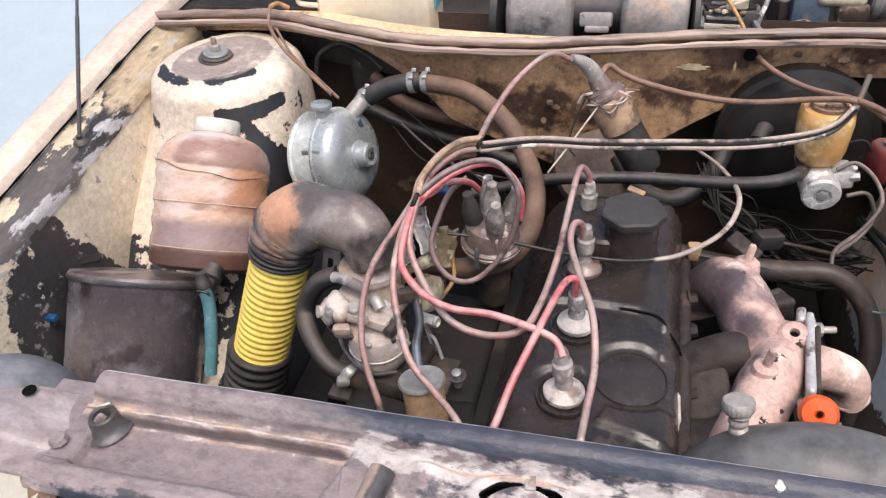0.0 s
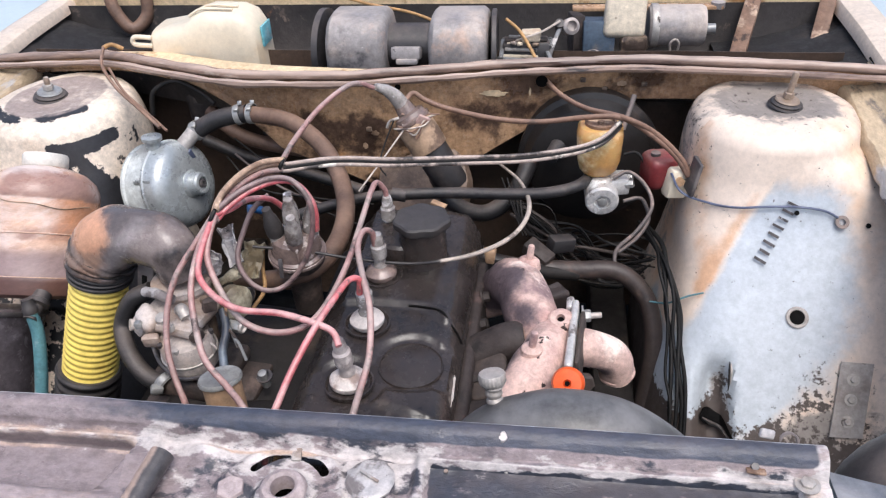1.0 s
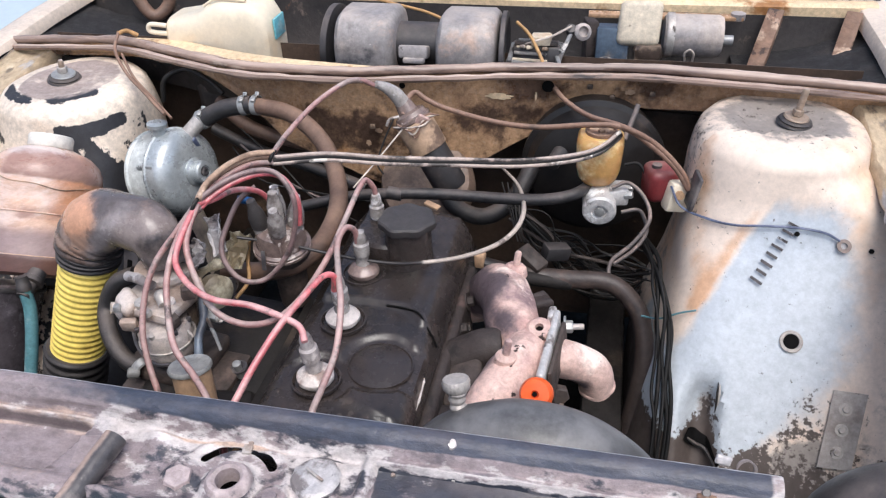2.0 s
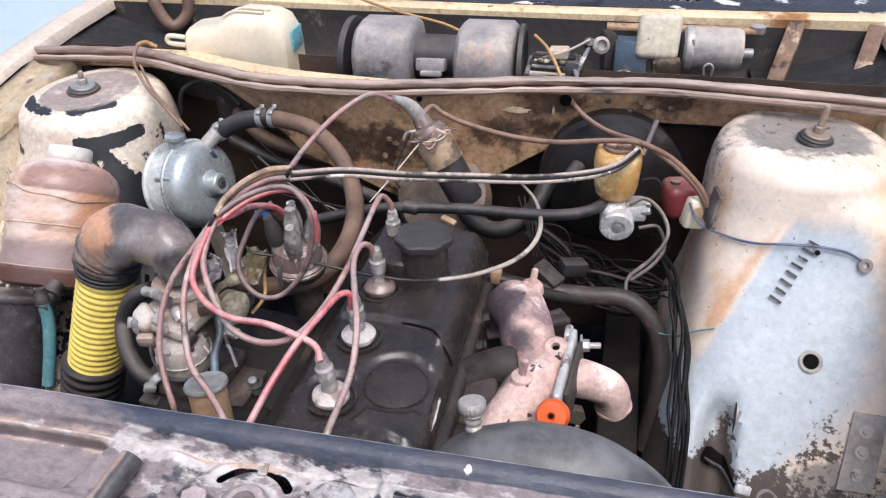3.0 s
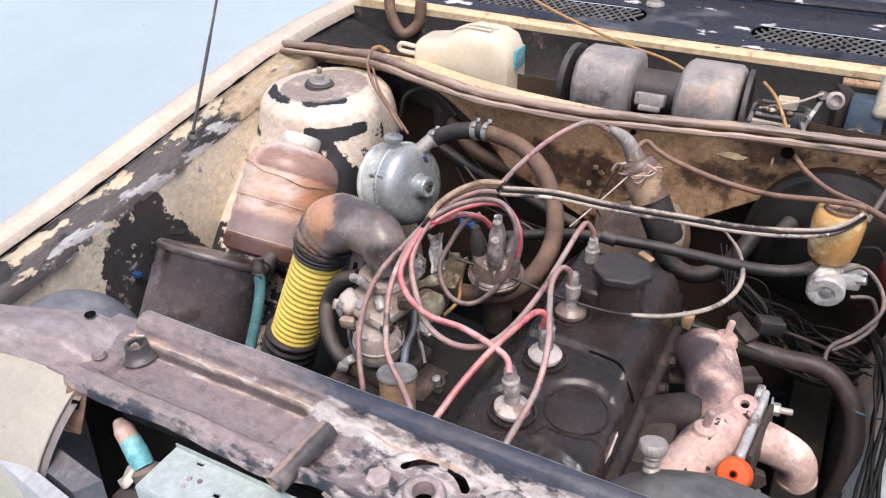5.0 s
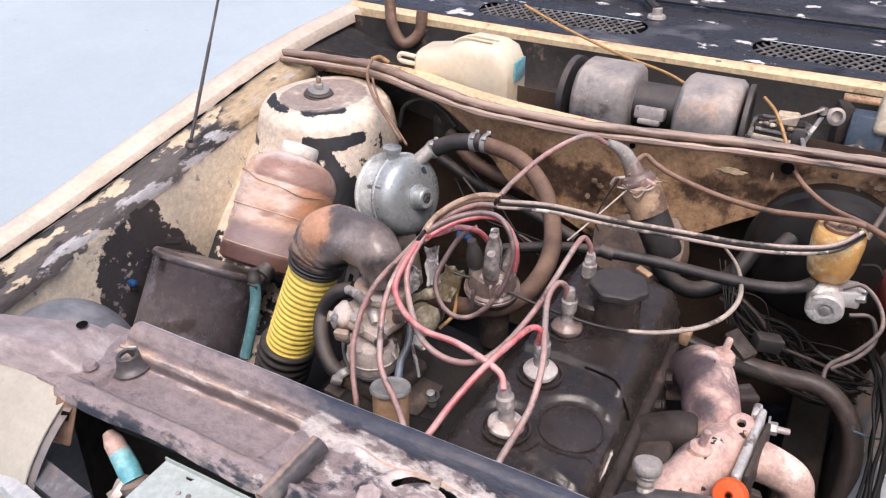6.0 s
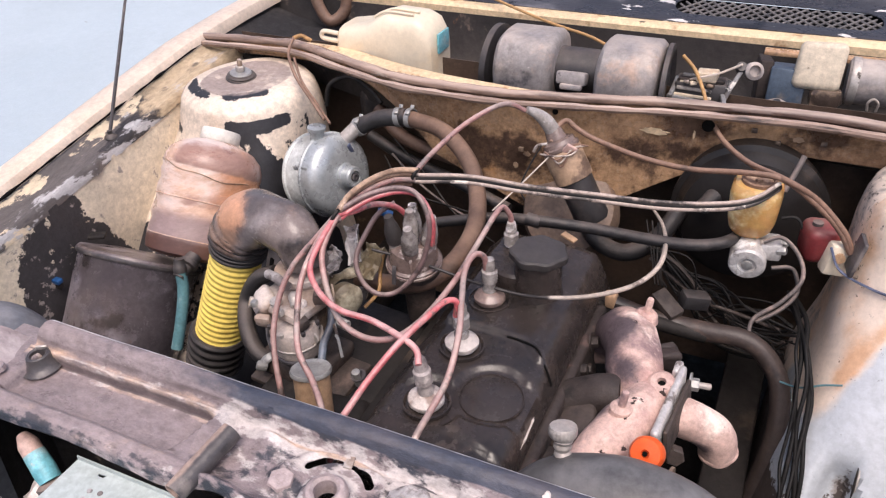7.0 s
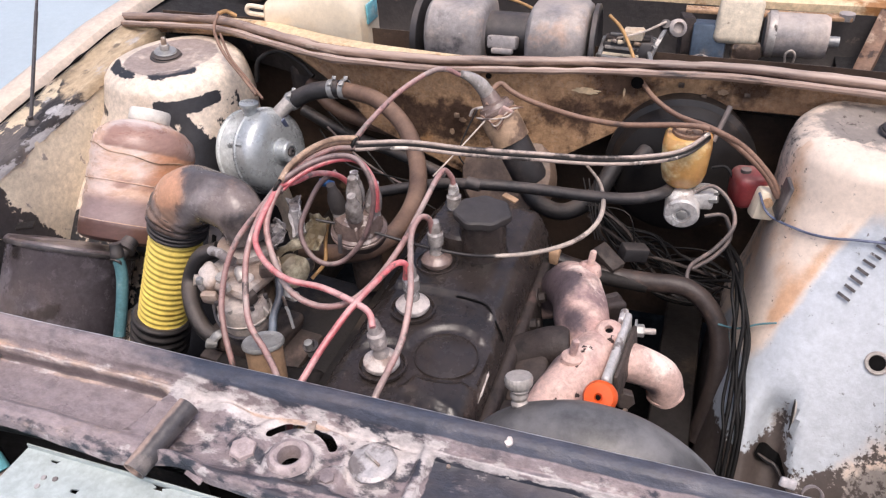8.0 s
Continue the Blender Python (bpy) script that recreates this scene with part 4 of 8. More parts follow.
part("torn_lip", tube([in_dent(0.529, 0.490, 0.006), in_dent(0.543, 0.476, 0.012), in_dent(0.560, 0.470, 0.010), in_dent(0.576, 0.472, 0.008)], [0.0015, 0.0035, 0.003, 0.0015], 8, 6), "rubber", tower_r, "curled black edge of the tear")

# braced plate with bolts on the tower's outer flank
brace = tower_patch(((0.729, 0.584), (0.776, 0.583), (0.758, 0.498), (0.711, 0.498)), 0.0055, 0.003, "brace_plate", "brace_pale", "bolted dusty grey brace plate")
for x, z in ((0.746, 0.564), (0.742, 0.541), (0.737, 0.516)):
    part("bolt", hex_bolt(tower_front(x, z, 0.008), face_out, 0.0055, 0.004), "alu", brace)

# ---- firewall, cowl lip and plenum ----
SEAL = [(-0.875, 1.262, 0.895), (-0.72, 1.268, 0.900), (-0.59, 1.262, 0.905), (-0.45, 1.215, 0.905), (-0.31, 1.172, 0.905), (-0.20, 1.165, 0.905), (-0.09, 1.168, 0.905), (0.0, 1.185, 0.905), (0.10, 1.205, 0.905), (0.18, 1.223, 0.905), (0.29, 1.238, 0.905), (0.41, 1.250, 0.905), (0.56, 1.240, 0.905), (0.70, 1.226, 0.905), (0.86, 1.215, 0.900)]


def seal_y(x):
    return float(np.interp(x, [p[0] for p in SEAL], [p[1] for p in SEAL]))


rings = []
for x in np.linspace(-0.86, 0.86, 120):
    y = seal_y(x) + 0.012
    low = float(np.interp(x, [-0.86, -0.5, -0.40, -0.33, -0.27, -0.24, -0.11, -0.03, 0.04, 0.11, 0.24, 0.38, 0.52, 0.86], [0.86, 0.875, 0.866, 0.838, 0.79, 0.755, 0.70, 0.655, 0.655, 0.70, 0.778, 0.826, 0.832, 0.84]))
    rings.append([(x, y - 0.004 + 0.012 * math.sin(k / 12 * math.pi * 0.5) + 0.003 * noise.noise(Vector((x * 12, k * 0.4, 2))), 0.902 + (low - 0.902) * k / 12) for k in range(13)] + [(x, y + 0.02, low - 0.006), (x, y + 0.06, low - 0.004)])
sheet = loft(rings, (False, False), False)
oil_shade = sheet.verts.layers.float.new("oil_shade")
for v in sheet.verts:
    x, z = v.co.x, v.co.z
    # oil stains, with the shade low on the wall painted into the same mask
    v[oil_shade] = 0.12 + 0.30 * smooth_step(0.87, 0.79, z) + 0.30 * math.exp(-((x - 0.20) / 0.10) ** 2 - ((z - 0.83) / 0.04) ** 2) + 0.26 * math.exp(-((x + 0.10) / 0.09) ** 2 - ((z - 0.80) / 0.05) ** 2)
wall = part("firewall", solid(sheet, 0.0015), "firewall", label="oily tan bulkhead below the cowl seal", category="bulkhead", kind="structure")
rings = [[(x, 1.345 + 0.01 * noise.noise(Vector((x * 4, z * 5, 0))), z) for z in np.linspace(0.28, 0.89, 14)] for x in np.linspace(-0.80, 0.80, 40)]
part("lower_bulkhead", solid(loft(rings, (False, False), False), 0.0015), "bulk_low", wall, "dark oily lower bulkhead")
for x, y, z, r in ((-0.001, seal_y(0) + 0.003, 0.880, 0.0055), (0.256, seal_y(0.256) + 0.003, 0.873, 0.011)):
    part("wall_hole", lathe([(0, 0), (r, 0), (r, 0.002), (0, 0.002)], (x, y, z), (0, -1, 0), 16), "soot_shade", wall)
for x, z in ((0.33, 0.872), (0.37, 0.853), (-0.06, 0.80), (0.44, 0.862)):
    part("clip", box((x, seal_y(x) + 0.004, z), (0.010, 0.006, 0.009), 0.002), "brass", wall)


def scab(at, w, h, seed, material, owner, label=""):
    """A thin ragged patch of bare metal or old paint on the bulkhead."""
    x, z = at
    rim = []
    for k in range(26):
        t = math.tau * k / 26
        r = 1 + 0.45 * noise.noise(Vector((2.2 * math.cos(t) + seed, 2.2 * math.sin(t), seed)))
        rim.append((x + w / 2 * r * math.cos(t), seal_y(x) + 0.0055, z + h / 2 * r * math.sin(t)))
    bm = bmesh.new()
    bm.faces.new([bm.verts.new(p) for p in rim])
    return part("scab", solid(bm, 0.001), material, owner, label)


scab((0.17, 0.853), 0.046, 0.012, 2.0, "lip_yellow", wall, "bare pale scraped patch")
scab((0.235, 0.852), 0.004, 0.016, 5.0, "lip_yellow", wall)
scab((-0.05, 0.79), 0.014, 0.010, 7.0, "coil_clamp", wall)
scab((-0.07, 0.765), 0.010, 0.012, 9.0, "coil_clamp", wall)
scab((0.40, 0.862), 0.018, 0.010, 11.0, "coil_clamp", wall)

# the doubled rubber seal along the cowl
seal = part("cowl_seal", rough_up(tube([(x, y, z + 0.004) for x, y, z in SEAL], 0.0085, 10, 10), 0.003, 22), "seal", label="weathered rubber seal along the cowl edge with highlights painted on top", category="rubber seal")
part("seal_lip", rough_up(tube([(x, y - 0.016, z - 0.006) for x, y, z in SEAL], 0.0065, 8, 10), 0.003, 22), "seal", seal)
part("seal_lip", rough_up(tube([(x, y + 0.016, z + 0.001) for x, y, z in SEAL], 0.006, 8, 10), 0.003, 22), "seal", seal)
# yellowed lip behind the seal on the passenger half
LIP = [(-0.62, 1.285, 0.901), (-0.50, 1.268, 0.902), (-0.36, 1.225, 0.902), (-0.22, 1.197, 0.902), (-0.08, 1.192, 0.902), (0.02, 1.206, 0.902)]
rings = [[(p.x, p.y + d, p.z + 0.002 * math.sin(d * 90)) for d in np.linspace(-0.012, 0.02 * smooth_step(-0.65, -0.45, p.x) * (1 - smooth_step(-0.2, 0.03, p.x)) + 0.012, 7)] for p in spline(LIP, 10)]
part("cowl_lip", solid(loft(rings, (False, False), False), 0.002), "lip_yellow", wall, "yellowed flaking metal lip")

# plenum: floor, rear wall, end linings
rings = []
for x in np.linspace(-0.86, 0.86, 60):
    y0 = seal_y(x) + 0.02
    rings.append([(x, y0, 0.895), (x, y0 + 0.012, 0.87), (x, y0 + 0.022, 0.815), (x, y0 + 0.05, 0.80), (x, 1.46, 0.795), (x, 1.525, 0.80), (x, 1.545, 0.83), (x, 1.552, 0.915)])
plenum = part("plenum", solid(loft(rings, (False, False), False), 0.0015), "trough", label="dark dusty trough behind the bulkhead", category="cowl trough", kind="structure")
for s in (-1, 1):
    rings = [[(s * (0.60 + 0.28 * u / 14), 1.29 + 0.25 * v / 10, 0.835 + 0.065 * (u / 14) ** 1.4 + 0.006 * noise.noise(Vector((u * 0.5, v * 0.5, s)))) for v in range(11)] for u in range(15)]
    part("lining", solid(loft(rings, (False, False), False), 0.003), "felt", plenum, "dark felt lining")
rings = []
for x in np.linspace(-0.87, 0.87, 60):
    y = 1.556 + 0.03 * (x / 0.87) ** 2
    rings.append([(x, y - 0.004, 0.905), (x, y - 0.004, 0.926), (x, y + 0.002, 0.931), (x, y + 0.018, 0.932), (x, y + 0.034, 0.930)])
part("rear_lip", solid(loft(rings, (False, False), False), 0.002), "lip_yellow", plenum, "cream yellowed rear lip")


def cowl_z(y):
    return float(np.interp(y, [1.58, 1.61, 1.78, 1.84, 1.90, 1.98], [0.930, 0.938, 0.958, 0.972, 0.976, 0.998]))


def capsule(cx, cy, w, h):
    return lambda x, y: math.hypot(max(abs(x - cx) - w / 2 + h / 2, 0), y - cy) - h / 2


bm = bmesh.new()
grid = {}
NX, NY = 170, 44
for i in range(NX + 1):
    for j in range(NY + 1):
        x, y = -0.88 + 1.76 * i / NX, 1.588 + 0.40 * j / NY
        grid[i, j] = bm.verts.new((x, y + 0.03 * (x / 0.87) ** 2, cowl_z(y)))
for i in range(NX):
    for j in range(NY):
        bm.faces.new((grid[i, j], grid[i + 1, j], grid[i + 1, j + 1], grid[i, j + 1]))
GRILLES = ((0.31, 1.665, 0.40, 0.085), (-0.33, 1.672, 0.42, 0.085))
pierced(bm, [capsule(*g) for g in GRILLES])
cowl = part("cowl_panel", solid(bm, 0.002), "black_paint", label="black chipped cowl panel with mesh air grilles below the windscreen", category="cowl panel", kind="structure")
for cx, cy, w, h in GRILLES:
    shape = capsule(cx, cy, w, h)
    for k in range(int(w / 0.021)):
        for lean in (-1, 1):
            x0 = cx - w / 2 + 0.02 + 0.0205 * k
            ends = [(x0 - lean * 0.034, cy - h / 2), (x0 + lean * 0.034, cy + h / 2)]
            pts = [(ends[0][0] + (ends[1][0] - ends[0][0]) * t, ends[0][1] + (ends[1][1] - ends[0][1]) * t) for t in np.linspace(0, 1, 14)]
            pts = [p for p in pts if shape(*p) < 0.002]
            if len(pts) > 3:
                q = [(p[0], p[1], cowl_z(p[1]) - 0.005) for p in (pts[0], pts[-1])]
                part("grille_bar", tube(q, 0.0022, 5, 0), "grille_grey", cowl)
    # black sheet added close behind the bars for the dark hollow
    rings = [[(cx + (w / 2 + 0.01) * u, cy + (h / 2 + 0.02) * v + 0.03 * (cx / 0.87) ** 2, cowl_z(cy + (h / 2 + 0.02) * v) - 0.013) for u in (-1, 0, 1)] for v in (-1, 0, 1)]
    part("grille_back", solid(loft(rings, (False, False), False), 0.002), "soot_shade", cowl)
part("panel_ridge", tube([(-0.86, 1.845, 0.978), (-0.4, 1.815, 0.978), (0, 1.81, 0.978), (0.4, 1.815, 0.978), (0.86, 1.845, 0.978)], 0.007, 8), "black_paint", cowl)
wiper = thing("wiper_pivot", (-0.12, 1.745, 0.955), "dusty grey wiper pivot on the black cowl", "wiper")
part("boss", lathe([(0, 0), (0.022, 0), (0.02, 0.006), (0.012, 0.008), (0.011, 0.022), (0, 0.024)], (-0.12, 1.745, 0.953)), "alu", wiper)
part("arm", tube([(-0.12, 1.745, 0.972), (-0.15, 1.775, 0.982), (-0.20, 1.83, 0.995), (-0.30, 1.93, 1.02)], [0.010, 0.008, 0.005, 0.004], 8), "black_plastic", wiper)
# windscreen and scuttle, beyond the cowl
rings = [[(x, 1.985 + 0.03 * (x / 0.87) ** 2 + 0.55 * t, 0.995 + 0.42 * t) for t in np.linspace(0, 1, 8)] for x in np.linspace(-0.82, 0.82, 24)]
part("windscreen", solid(loft(rings, (False, False), False), 0.005), "glass_dark", label="dark windscreen glass behind the cowl", category="windscreen", kind="structure")

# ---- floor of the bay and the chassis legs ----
# added unseen sheet, coloured black for the deep shade under the engine
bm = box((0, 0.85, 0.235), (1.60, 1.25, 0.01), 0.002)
part("undertray", bm, "soot_shade", label="black undertray added to keep the depth below the engine dark", category="undertray", kind="structure")
for s in (-1, 1):
    leg = box((s * 0.40, 0.82, 0.40), (0.07, 1.0, 0.10), 0.008)
    part("chassis_leg", leg, "dark", label="dark oily chassis leg along the bay", category="chassis rail", group="chassis legs", kind="structure")

rings = [[(x, 0.15 + 0.19 * (abs(x) / 0.90) ** 3, z) for z in np.linspace(0.17, 0.44, 5)] for x in np.linspace(-0.90, 0.90, 37)]
part("front_valance", solid(loft(rings, (False, False), False), 0.002), "cream", label="plain cream valance below the grille opening", category="valance", kind="structure")

# ---- the front cross panel ----
SECTION = [(0.449, 0.765), (0.449, 0.800), (0.4485, 0.830), (0.446, 0.8385), (0.441, 0.8425), (0.434, 0.843), (0.427, 0.840), (0.421, 0.833), (0.415, 0.8215), (0.408, 0.8215), (0.398, 0.822), (0.388, 0.8205), (0.376, 0.8195), (0.364, 0.8185), (0.352, 0.818), (0.340, 0.8185), (0.330, 0.820), (0.322, 0.8225), (0.315, 0.8235), (0.309, 0.8215), (0.306, 0.818), (0.305, 0.814), (0.3045, 0.810), (0.304, 0.806)]


def panel_height(x, y, z):
    """Pressings of the cross panel: the long trough, the latch plate with its bosses, the recess."""
    if y > 0.425 or y < 0.305:
        return z
    edge = smooth_step(0.425, 0.412, y) * smooth_step(0.305, 0.318, y)
    d = 0.0
    d -= 0.015 * smooth_step(-0.420, -0.412, x) * smooth_step(-0.150 + 0.3 * (y - 0.366), -0.156 + 0.3 * (y - 0.366), x) * smooth_step(0.4005, 0.3975, y) * smooth_step(0.331, 0.3345, y)
    d += 0.003 * math.exp(-((y - 0.405) / 0.004) ** 2) * smooth_step(-0.13, -0.16, x) + 0.003 * math.exp(-((y - 0.325) / 0.005) ** 2) * smooth_step(-0.10, -0.16, x)
    d -= 0.011 * smooth_step(0.164, 0.168, x) * smooth_step(0.528, 0.522, x) * smooth_step(0.4015, 0.398, y) * smooth_step(0.318, 0.322, y)
    mid = smooth_step(-0.125, -0.112, x) * smooth_step(0.158, 0.150, x)
    d -= 0.010 * mid * edge
    d += 0.004 * mid * math.exp(-((math.hypot(x - 0.026, y - 0.352) - 0.060) / 0.004) ** 2) * smooth_step(0.34, 0.36, y)
    d += 0.005 * math.exp(-((x + 0.062) / 0.016) ** 4 - ((y - 0.392) / 0.014) ** 4)
    d += bump_at(x, y, 0.026, 0.352, 0.030, 0.010) + bump_at(x, y, 0.112, 0.372, 0.027, 0.008) + bump_at(x, y, -0.026, 0.356, 0.022, 0.005) + bump_at(x, y, 0.075, 0.343, 0.02, 0.005)
    d += 0.007 * mid * math.exp(-((y - 0.318 - 0.006 * math.sin(x * 22)) / 0.007) ** 2)
    d += 0.005 * math.exp(-((x + 0.075) / 0.02) ** 2 - ((y - 0.402) / 0.02) ** 2)
    d += 0.0022 * noise.noise(Vector((x * 22, y * 30, 0))) + 0.001 * noise.noise(Vector((x * 70, y * 70, 3)))
    return z + d


def arc_slot(cx, cy, r, w, a0, a1):
    """A curved slot round (cx, cy) from angle a0 to a1 in degrees."""
    def far(x, y):
        a = max(radians(a0), min(radians(a1), math.atan2(y - cy, x - cx)))
        return math.hypot(x - cx - r * math.cos(a), y - cy - r * math.sin(a)) - w / 2
    return far


def round_hole(cx, cy, r):
    return lambda x, y: math.hypot(x - cx, y - cy) - r


fine = []
for (y0, z0), (y1, z1) in zip(SECTION, SECTION[1:]):
    for k in range(4 if y0 < 0.43 and y0 > 0.31 else 2):
        t = k / (4 if y0 < 0.43 and y0 > 0.31 else 2)
        fine.append((y0 + (y1 - y0) * t, z0 + (z1 - z0) * t))
fine.append(SECTION[-1])
X0, X1, NXP = -0.449, 0.549, 400
bm = bmesh.new()
rows = []
for i in range(NXP + 1):
    x = X0 + (X1 - X0) * i / NXP
    row = []
    for y, z in fine:
        front = smooth_step(0.345, 0.30, y)
        yy = y + front * (0.006 * noise.noise(Vector((x * 9, 0, 5))) + 0.010 * math.exp(-((x + 0.085) / 0.03) ** 2) + 0.012 * smooth_step(-0.46, -0.40, x) * 0)
        zz = panel_height(x, y, z) + (0.003 * noise.noise(Vector((x * 6, 2, 1))) if y > 0.42 else 0)
        if y < 0.3065:
            zz += (0.8165 - z) * (0.25 * noise.noise(Vector((x * 30, 9, 1))) + 0.35 * noise.noise(Vector((x * 11, 5, 1))))
        row.append(bm.verts.new((x + 0.018 * (y - 0.33) / 0.11 * smooth_step(-0.42, -0.449, x), yy, zz)))
    rows.append(row)
for a, b in zip(rows, rows[1:]):
    for k in range(len(fine) - 1):
        bm.faces.new((a[k], b[k], b[k + 1], a[k + 1]))
top_only = lambda g: (lambda x, y: g(x, y) if 0.306 < y < 0.42 else 1.0)
pierced(bm, [top_only(h) for h in (arc_slot(0.026, 0.352, 0.047, 0.009, 98, 142), arc_slot(0.026, 0.352, 0.047, 0.010, 40, 78), round_hole(0.028, 0.352, 0.0125), round_hole(-0.026, 0.356, 0.005), round_hole(0.508, 0.378, 0.0125))])
bm.normal_update()
pale, black, blue, tan, edge, grime_shade = (bm.verts.layers.float.new(k) for k in ("pale", "black", "blue", "tan", "edge", "grime_shade"))
for v in bm.verts:
    x, y, z = v.co
    mid = smooth_step(-0.155, -0.115, x) * smooth_step(0.172, 0.158, x)
    left = smooth_step(-0.13, -0.16, x)
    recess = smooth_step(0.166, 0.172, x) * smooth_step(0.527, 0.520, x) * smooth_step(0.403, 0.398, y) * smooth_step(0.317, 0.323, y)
    rim = smooth_step(0.155, 0.162, x) * smooth_step(0.540, 0.530, x) * smooth_step(0.411, 0.405, y) * smooth_step(0.308, 0.314, y) * (1 - recess)
    strip = smooth_step(0.384, 0.392, y) * smooth_step(0.421, 0.414, y)
    boss = math.hypot(x - 0.028, y - 0.352)
    cap = math.hypot(x - 0.112, y - 0.372)
    bead = math.exp(-((y - 0.319 - 0.006 * math.sin(x * 22)) / 0.006) ** 2) * smooth_step(-0.11, -0.09, x) * smooth_step(0.16, 0.14, x)
    v[pale] = 0.13 + 0.28 * smooth_step(0.43, 0.47, x) * strip + 0.27 * mid * smooth_step(0.322, 0.335, y) + 0.30 * strip * (1 - left) + 0.24 * strip * left + 0.26 * rim + 0.22 * math.exp(-((boss - 0.028) / 0.006) ** 2) + 0.18 * math.exp(-((cap - 0.028) / 0.006) ** 2) + 0.40 * smooth_step(0.525, 0.540, x) + 0.16 * smooth_step(0.318, 0.308, y) + 0.30 * left * math.exp(-((y - 0.404) / 0.003) ** 2) + 0.12 * left * math.exp(-((y - 0.327) / 0.004) ** 2) + 0.10 * recess
    # the black band just below the lip also paints the channel's shade
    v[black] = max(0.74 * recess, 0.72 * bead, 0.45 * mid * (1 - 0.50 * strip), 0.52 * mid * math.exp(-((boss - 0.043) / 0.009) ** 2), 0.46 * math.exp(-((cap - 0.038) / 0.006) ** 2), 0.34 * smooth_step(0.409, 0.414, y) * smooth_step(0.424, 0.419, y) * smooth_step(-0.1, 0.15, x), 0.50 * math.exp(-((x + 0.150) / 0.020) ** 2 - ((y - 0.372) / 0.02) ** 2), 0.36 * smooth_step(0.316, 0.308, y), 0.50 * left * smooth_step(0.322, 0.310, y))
    v[blue] = (0.34 + 0.54 * smooth_step(-0.30, 0.05, x)) * smooth_step(0.417, 0.424, y) * (1 - 0.6 * smooth_step(0.53, 0.545, x)) + 0.44 * smooth_step(0.17, 0.22, x) * smooth_step(0.400, 0.407, y) * smooth_step(0.418, 0.412, y) * smooth_step(0.47, 0.42, x)
    # grimy trough floor; the lines under the lip and at the steps paint shade
    v[grime_shade] = 0.46 * math.exp(-((y - 0.419) / 0.003) ** 2) * smooth_step(0.10, -0.05, x) + 0.64 * left * math.exp(-((y - 0.398) / 0.0030) ** 2) + 0.62 * left * math.exp(-((y - 0.3345) / 0.0034) ** 2) + 0.30 * left * smooth_step(0.331, 0.337, y) * smooth_step(0.400, 0.396, y) * smooth_step(-0.420, -0.405, x)
    v[tan] = 0.16 + 0.44 * math.exp(-((x + 0.045) / 0.07) ** 2 - ((y - 0.404) / 0.008) ** 2) + 0.42 * math.exp(-((x - 0.04) / 0.05) ** 2 - ((y - 0.408) / 0.006) ** 2) + 0.16 * smooth_step(-0.415, -0.44, x) + 0.34 * math.exp(-((x - 0.505) / 0.055) ** 2 - ((y - 0.396) / 0.022) ** 2) * (1 - recess) + 0.33 * left * strip + 0.14 * left * smooth_step(0.333, 0.325, y)
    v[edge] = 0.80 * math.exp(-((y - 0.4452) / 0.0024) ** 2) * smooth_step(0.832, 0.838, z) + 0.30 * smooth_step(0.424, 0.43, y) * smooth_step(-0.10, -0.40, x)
for v in bm.verts:
    v.co.y -= 0.010 * smooth_step(0.392, 0.416, v.co.y)
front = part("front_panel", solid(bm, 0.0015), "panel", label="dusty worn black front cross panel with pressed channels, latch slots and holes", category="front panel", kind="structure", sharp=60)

# fixings on the cross panel
part("collar", rough_up(lathe([(0.0120, 0), (0.0235, 0), (0.0230, 0.004), (0.0195, 0.0085), (0.0155, 0.0095), (0.0125, 0.007), (0.0120, -0.012)], (0.030, 0.351, 0.8170), (0, 0, 1), 36), 0.001, 70), "collar_dust", front, "pinkish dusty collar round a hole")
part("nut", lathe([(0.0065, 0), (0.0150, 0), (0.0140, 0.0045), (0.0125, 0.0055), (0.0068, 0.005), (0.0065, 0)], (-0.025, 0.351, 0.8125), (0.05, -0.05, 1), 6), "collar_dust", front, "dusty pale hex plate")
part("nut_core", lathe([(0, 0), (0.0085, 0), (0.0080, 0.0038), (0, 0.0043)], (-0.025, 0.351, 0.8135), (0.05, -0.05, 1), 16), "collar_dust", front)
part("nut", hex_bolt((0.075, 0.343, 0.812), (0, 0, 1), 0.008, 0.005), "panel", front)
part("badge_stud", rough_up(lathe([(0, 0), (0.024, 0), (0.025, 0.003), (0.022, 0.006), (0.014, 0.0065), (0, 0.007)], (0.112, 0.372, 0.814), (0, 0, 1), 28), 0.002, 110), "pitted_white", front, "round corroded cap")
part("badge_rib", box((0.112, 0.372, 0.8225), (0.003, 0.024, 0.0025), 0.001, (0, 0, 60)), "alu", front)
part("rivet", lathe([(0, 0), (0.0025, 0), (0.002, 0.0015), (0, 0.002)], (0.185, 0.393, 0.812), (0, 0, 1), 10), "alu", front)
part("rivet", lathe([(0, 0), (0.0025, 0), (0.002, 0.0015), (0, 0.002)], (0.245, 0.398, 0.812), (0, 0, 1), 10), "alu", front)
part("rivet", rough_up(lathe([(0, 0), (0.004, 0), (0.0035, 0.0012), (0, 0.0015)], (0.240, 0.4175, 0.8405), (0, -0.5, 0.86), 14), 0.004, 260), "white_ceramic", front)
part("tab", box((0.482, 0.410, 0.8285), (0.018, 0.018, 0.003), 0.001, (-20, 0, -6)), "rust_metal", front)
part("nut", hex_bolt((0.481, 0.411, 0.829), (0, -0.5, 0.86), 0.0045, 0.004), "dark_steel", front)
part("nut", hex_bolt((0.528, 0.400, 0.823), (0, 0, 1), 0.007, 0.004), "alu", front)
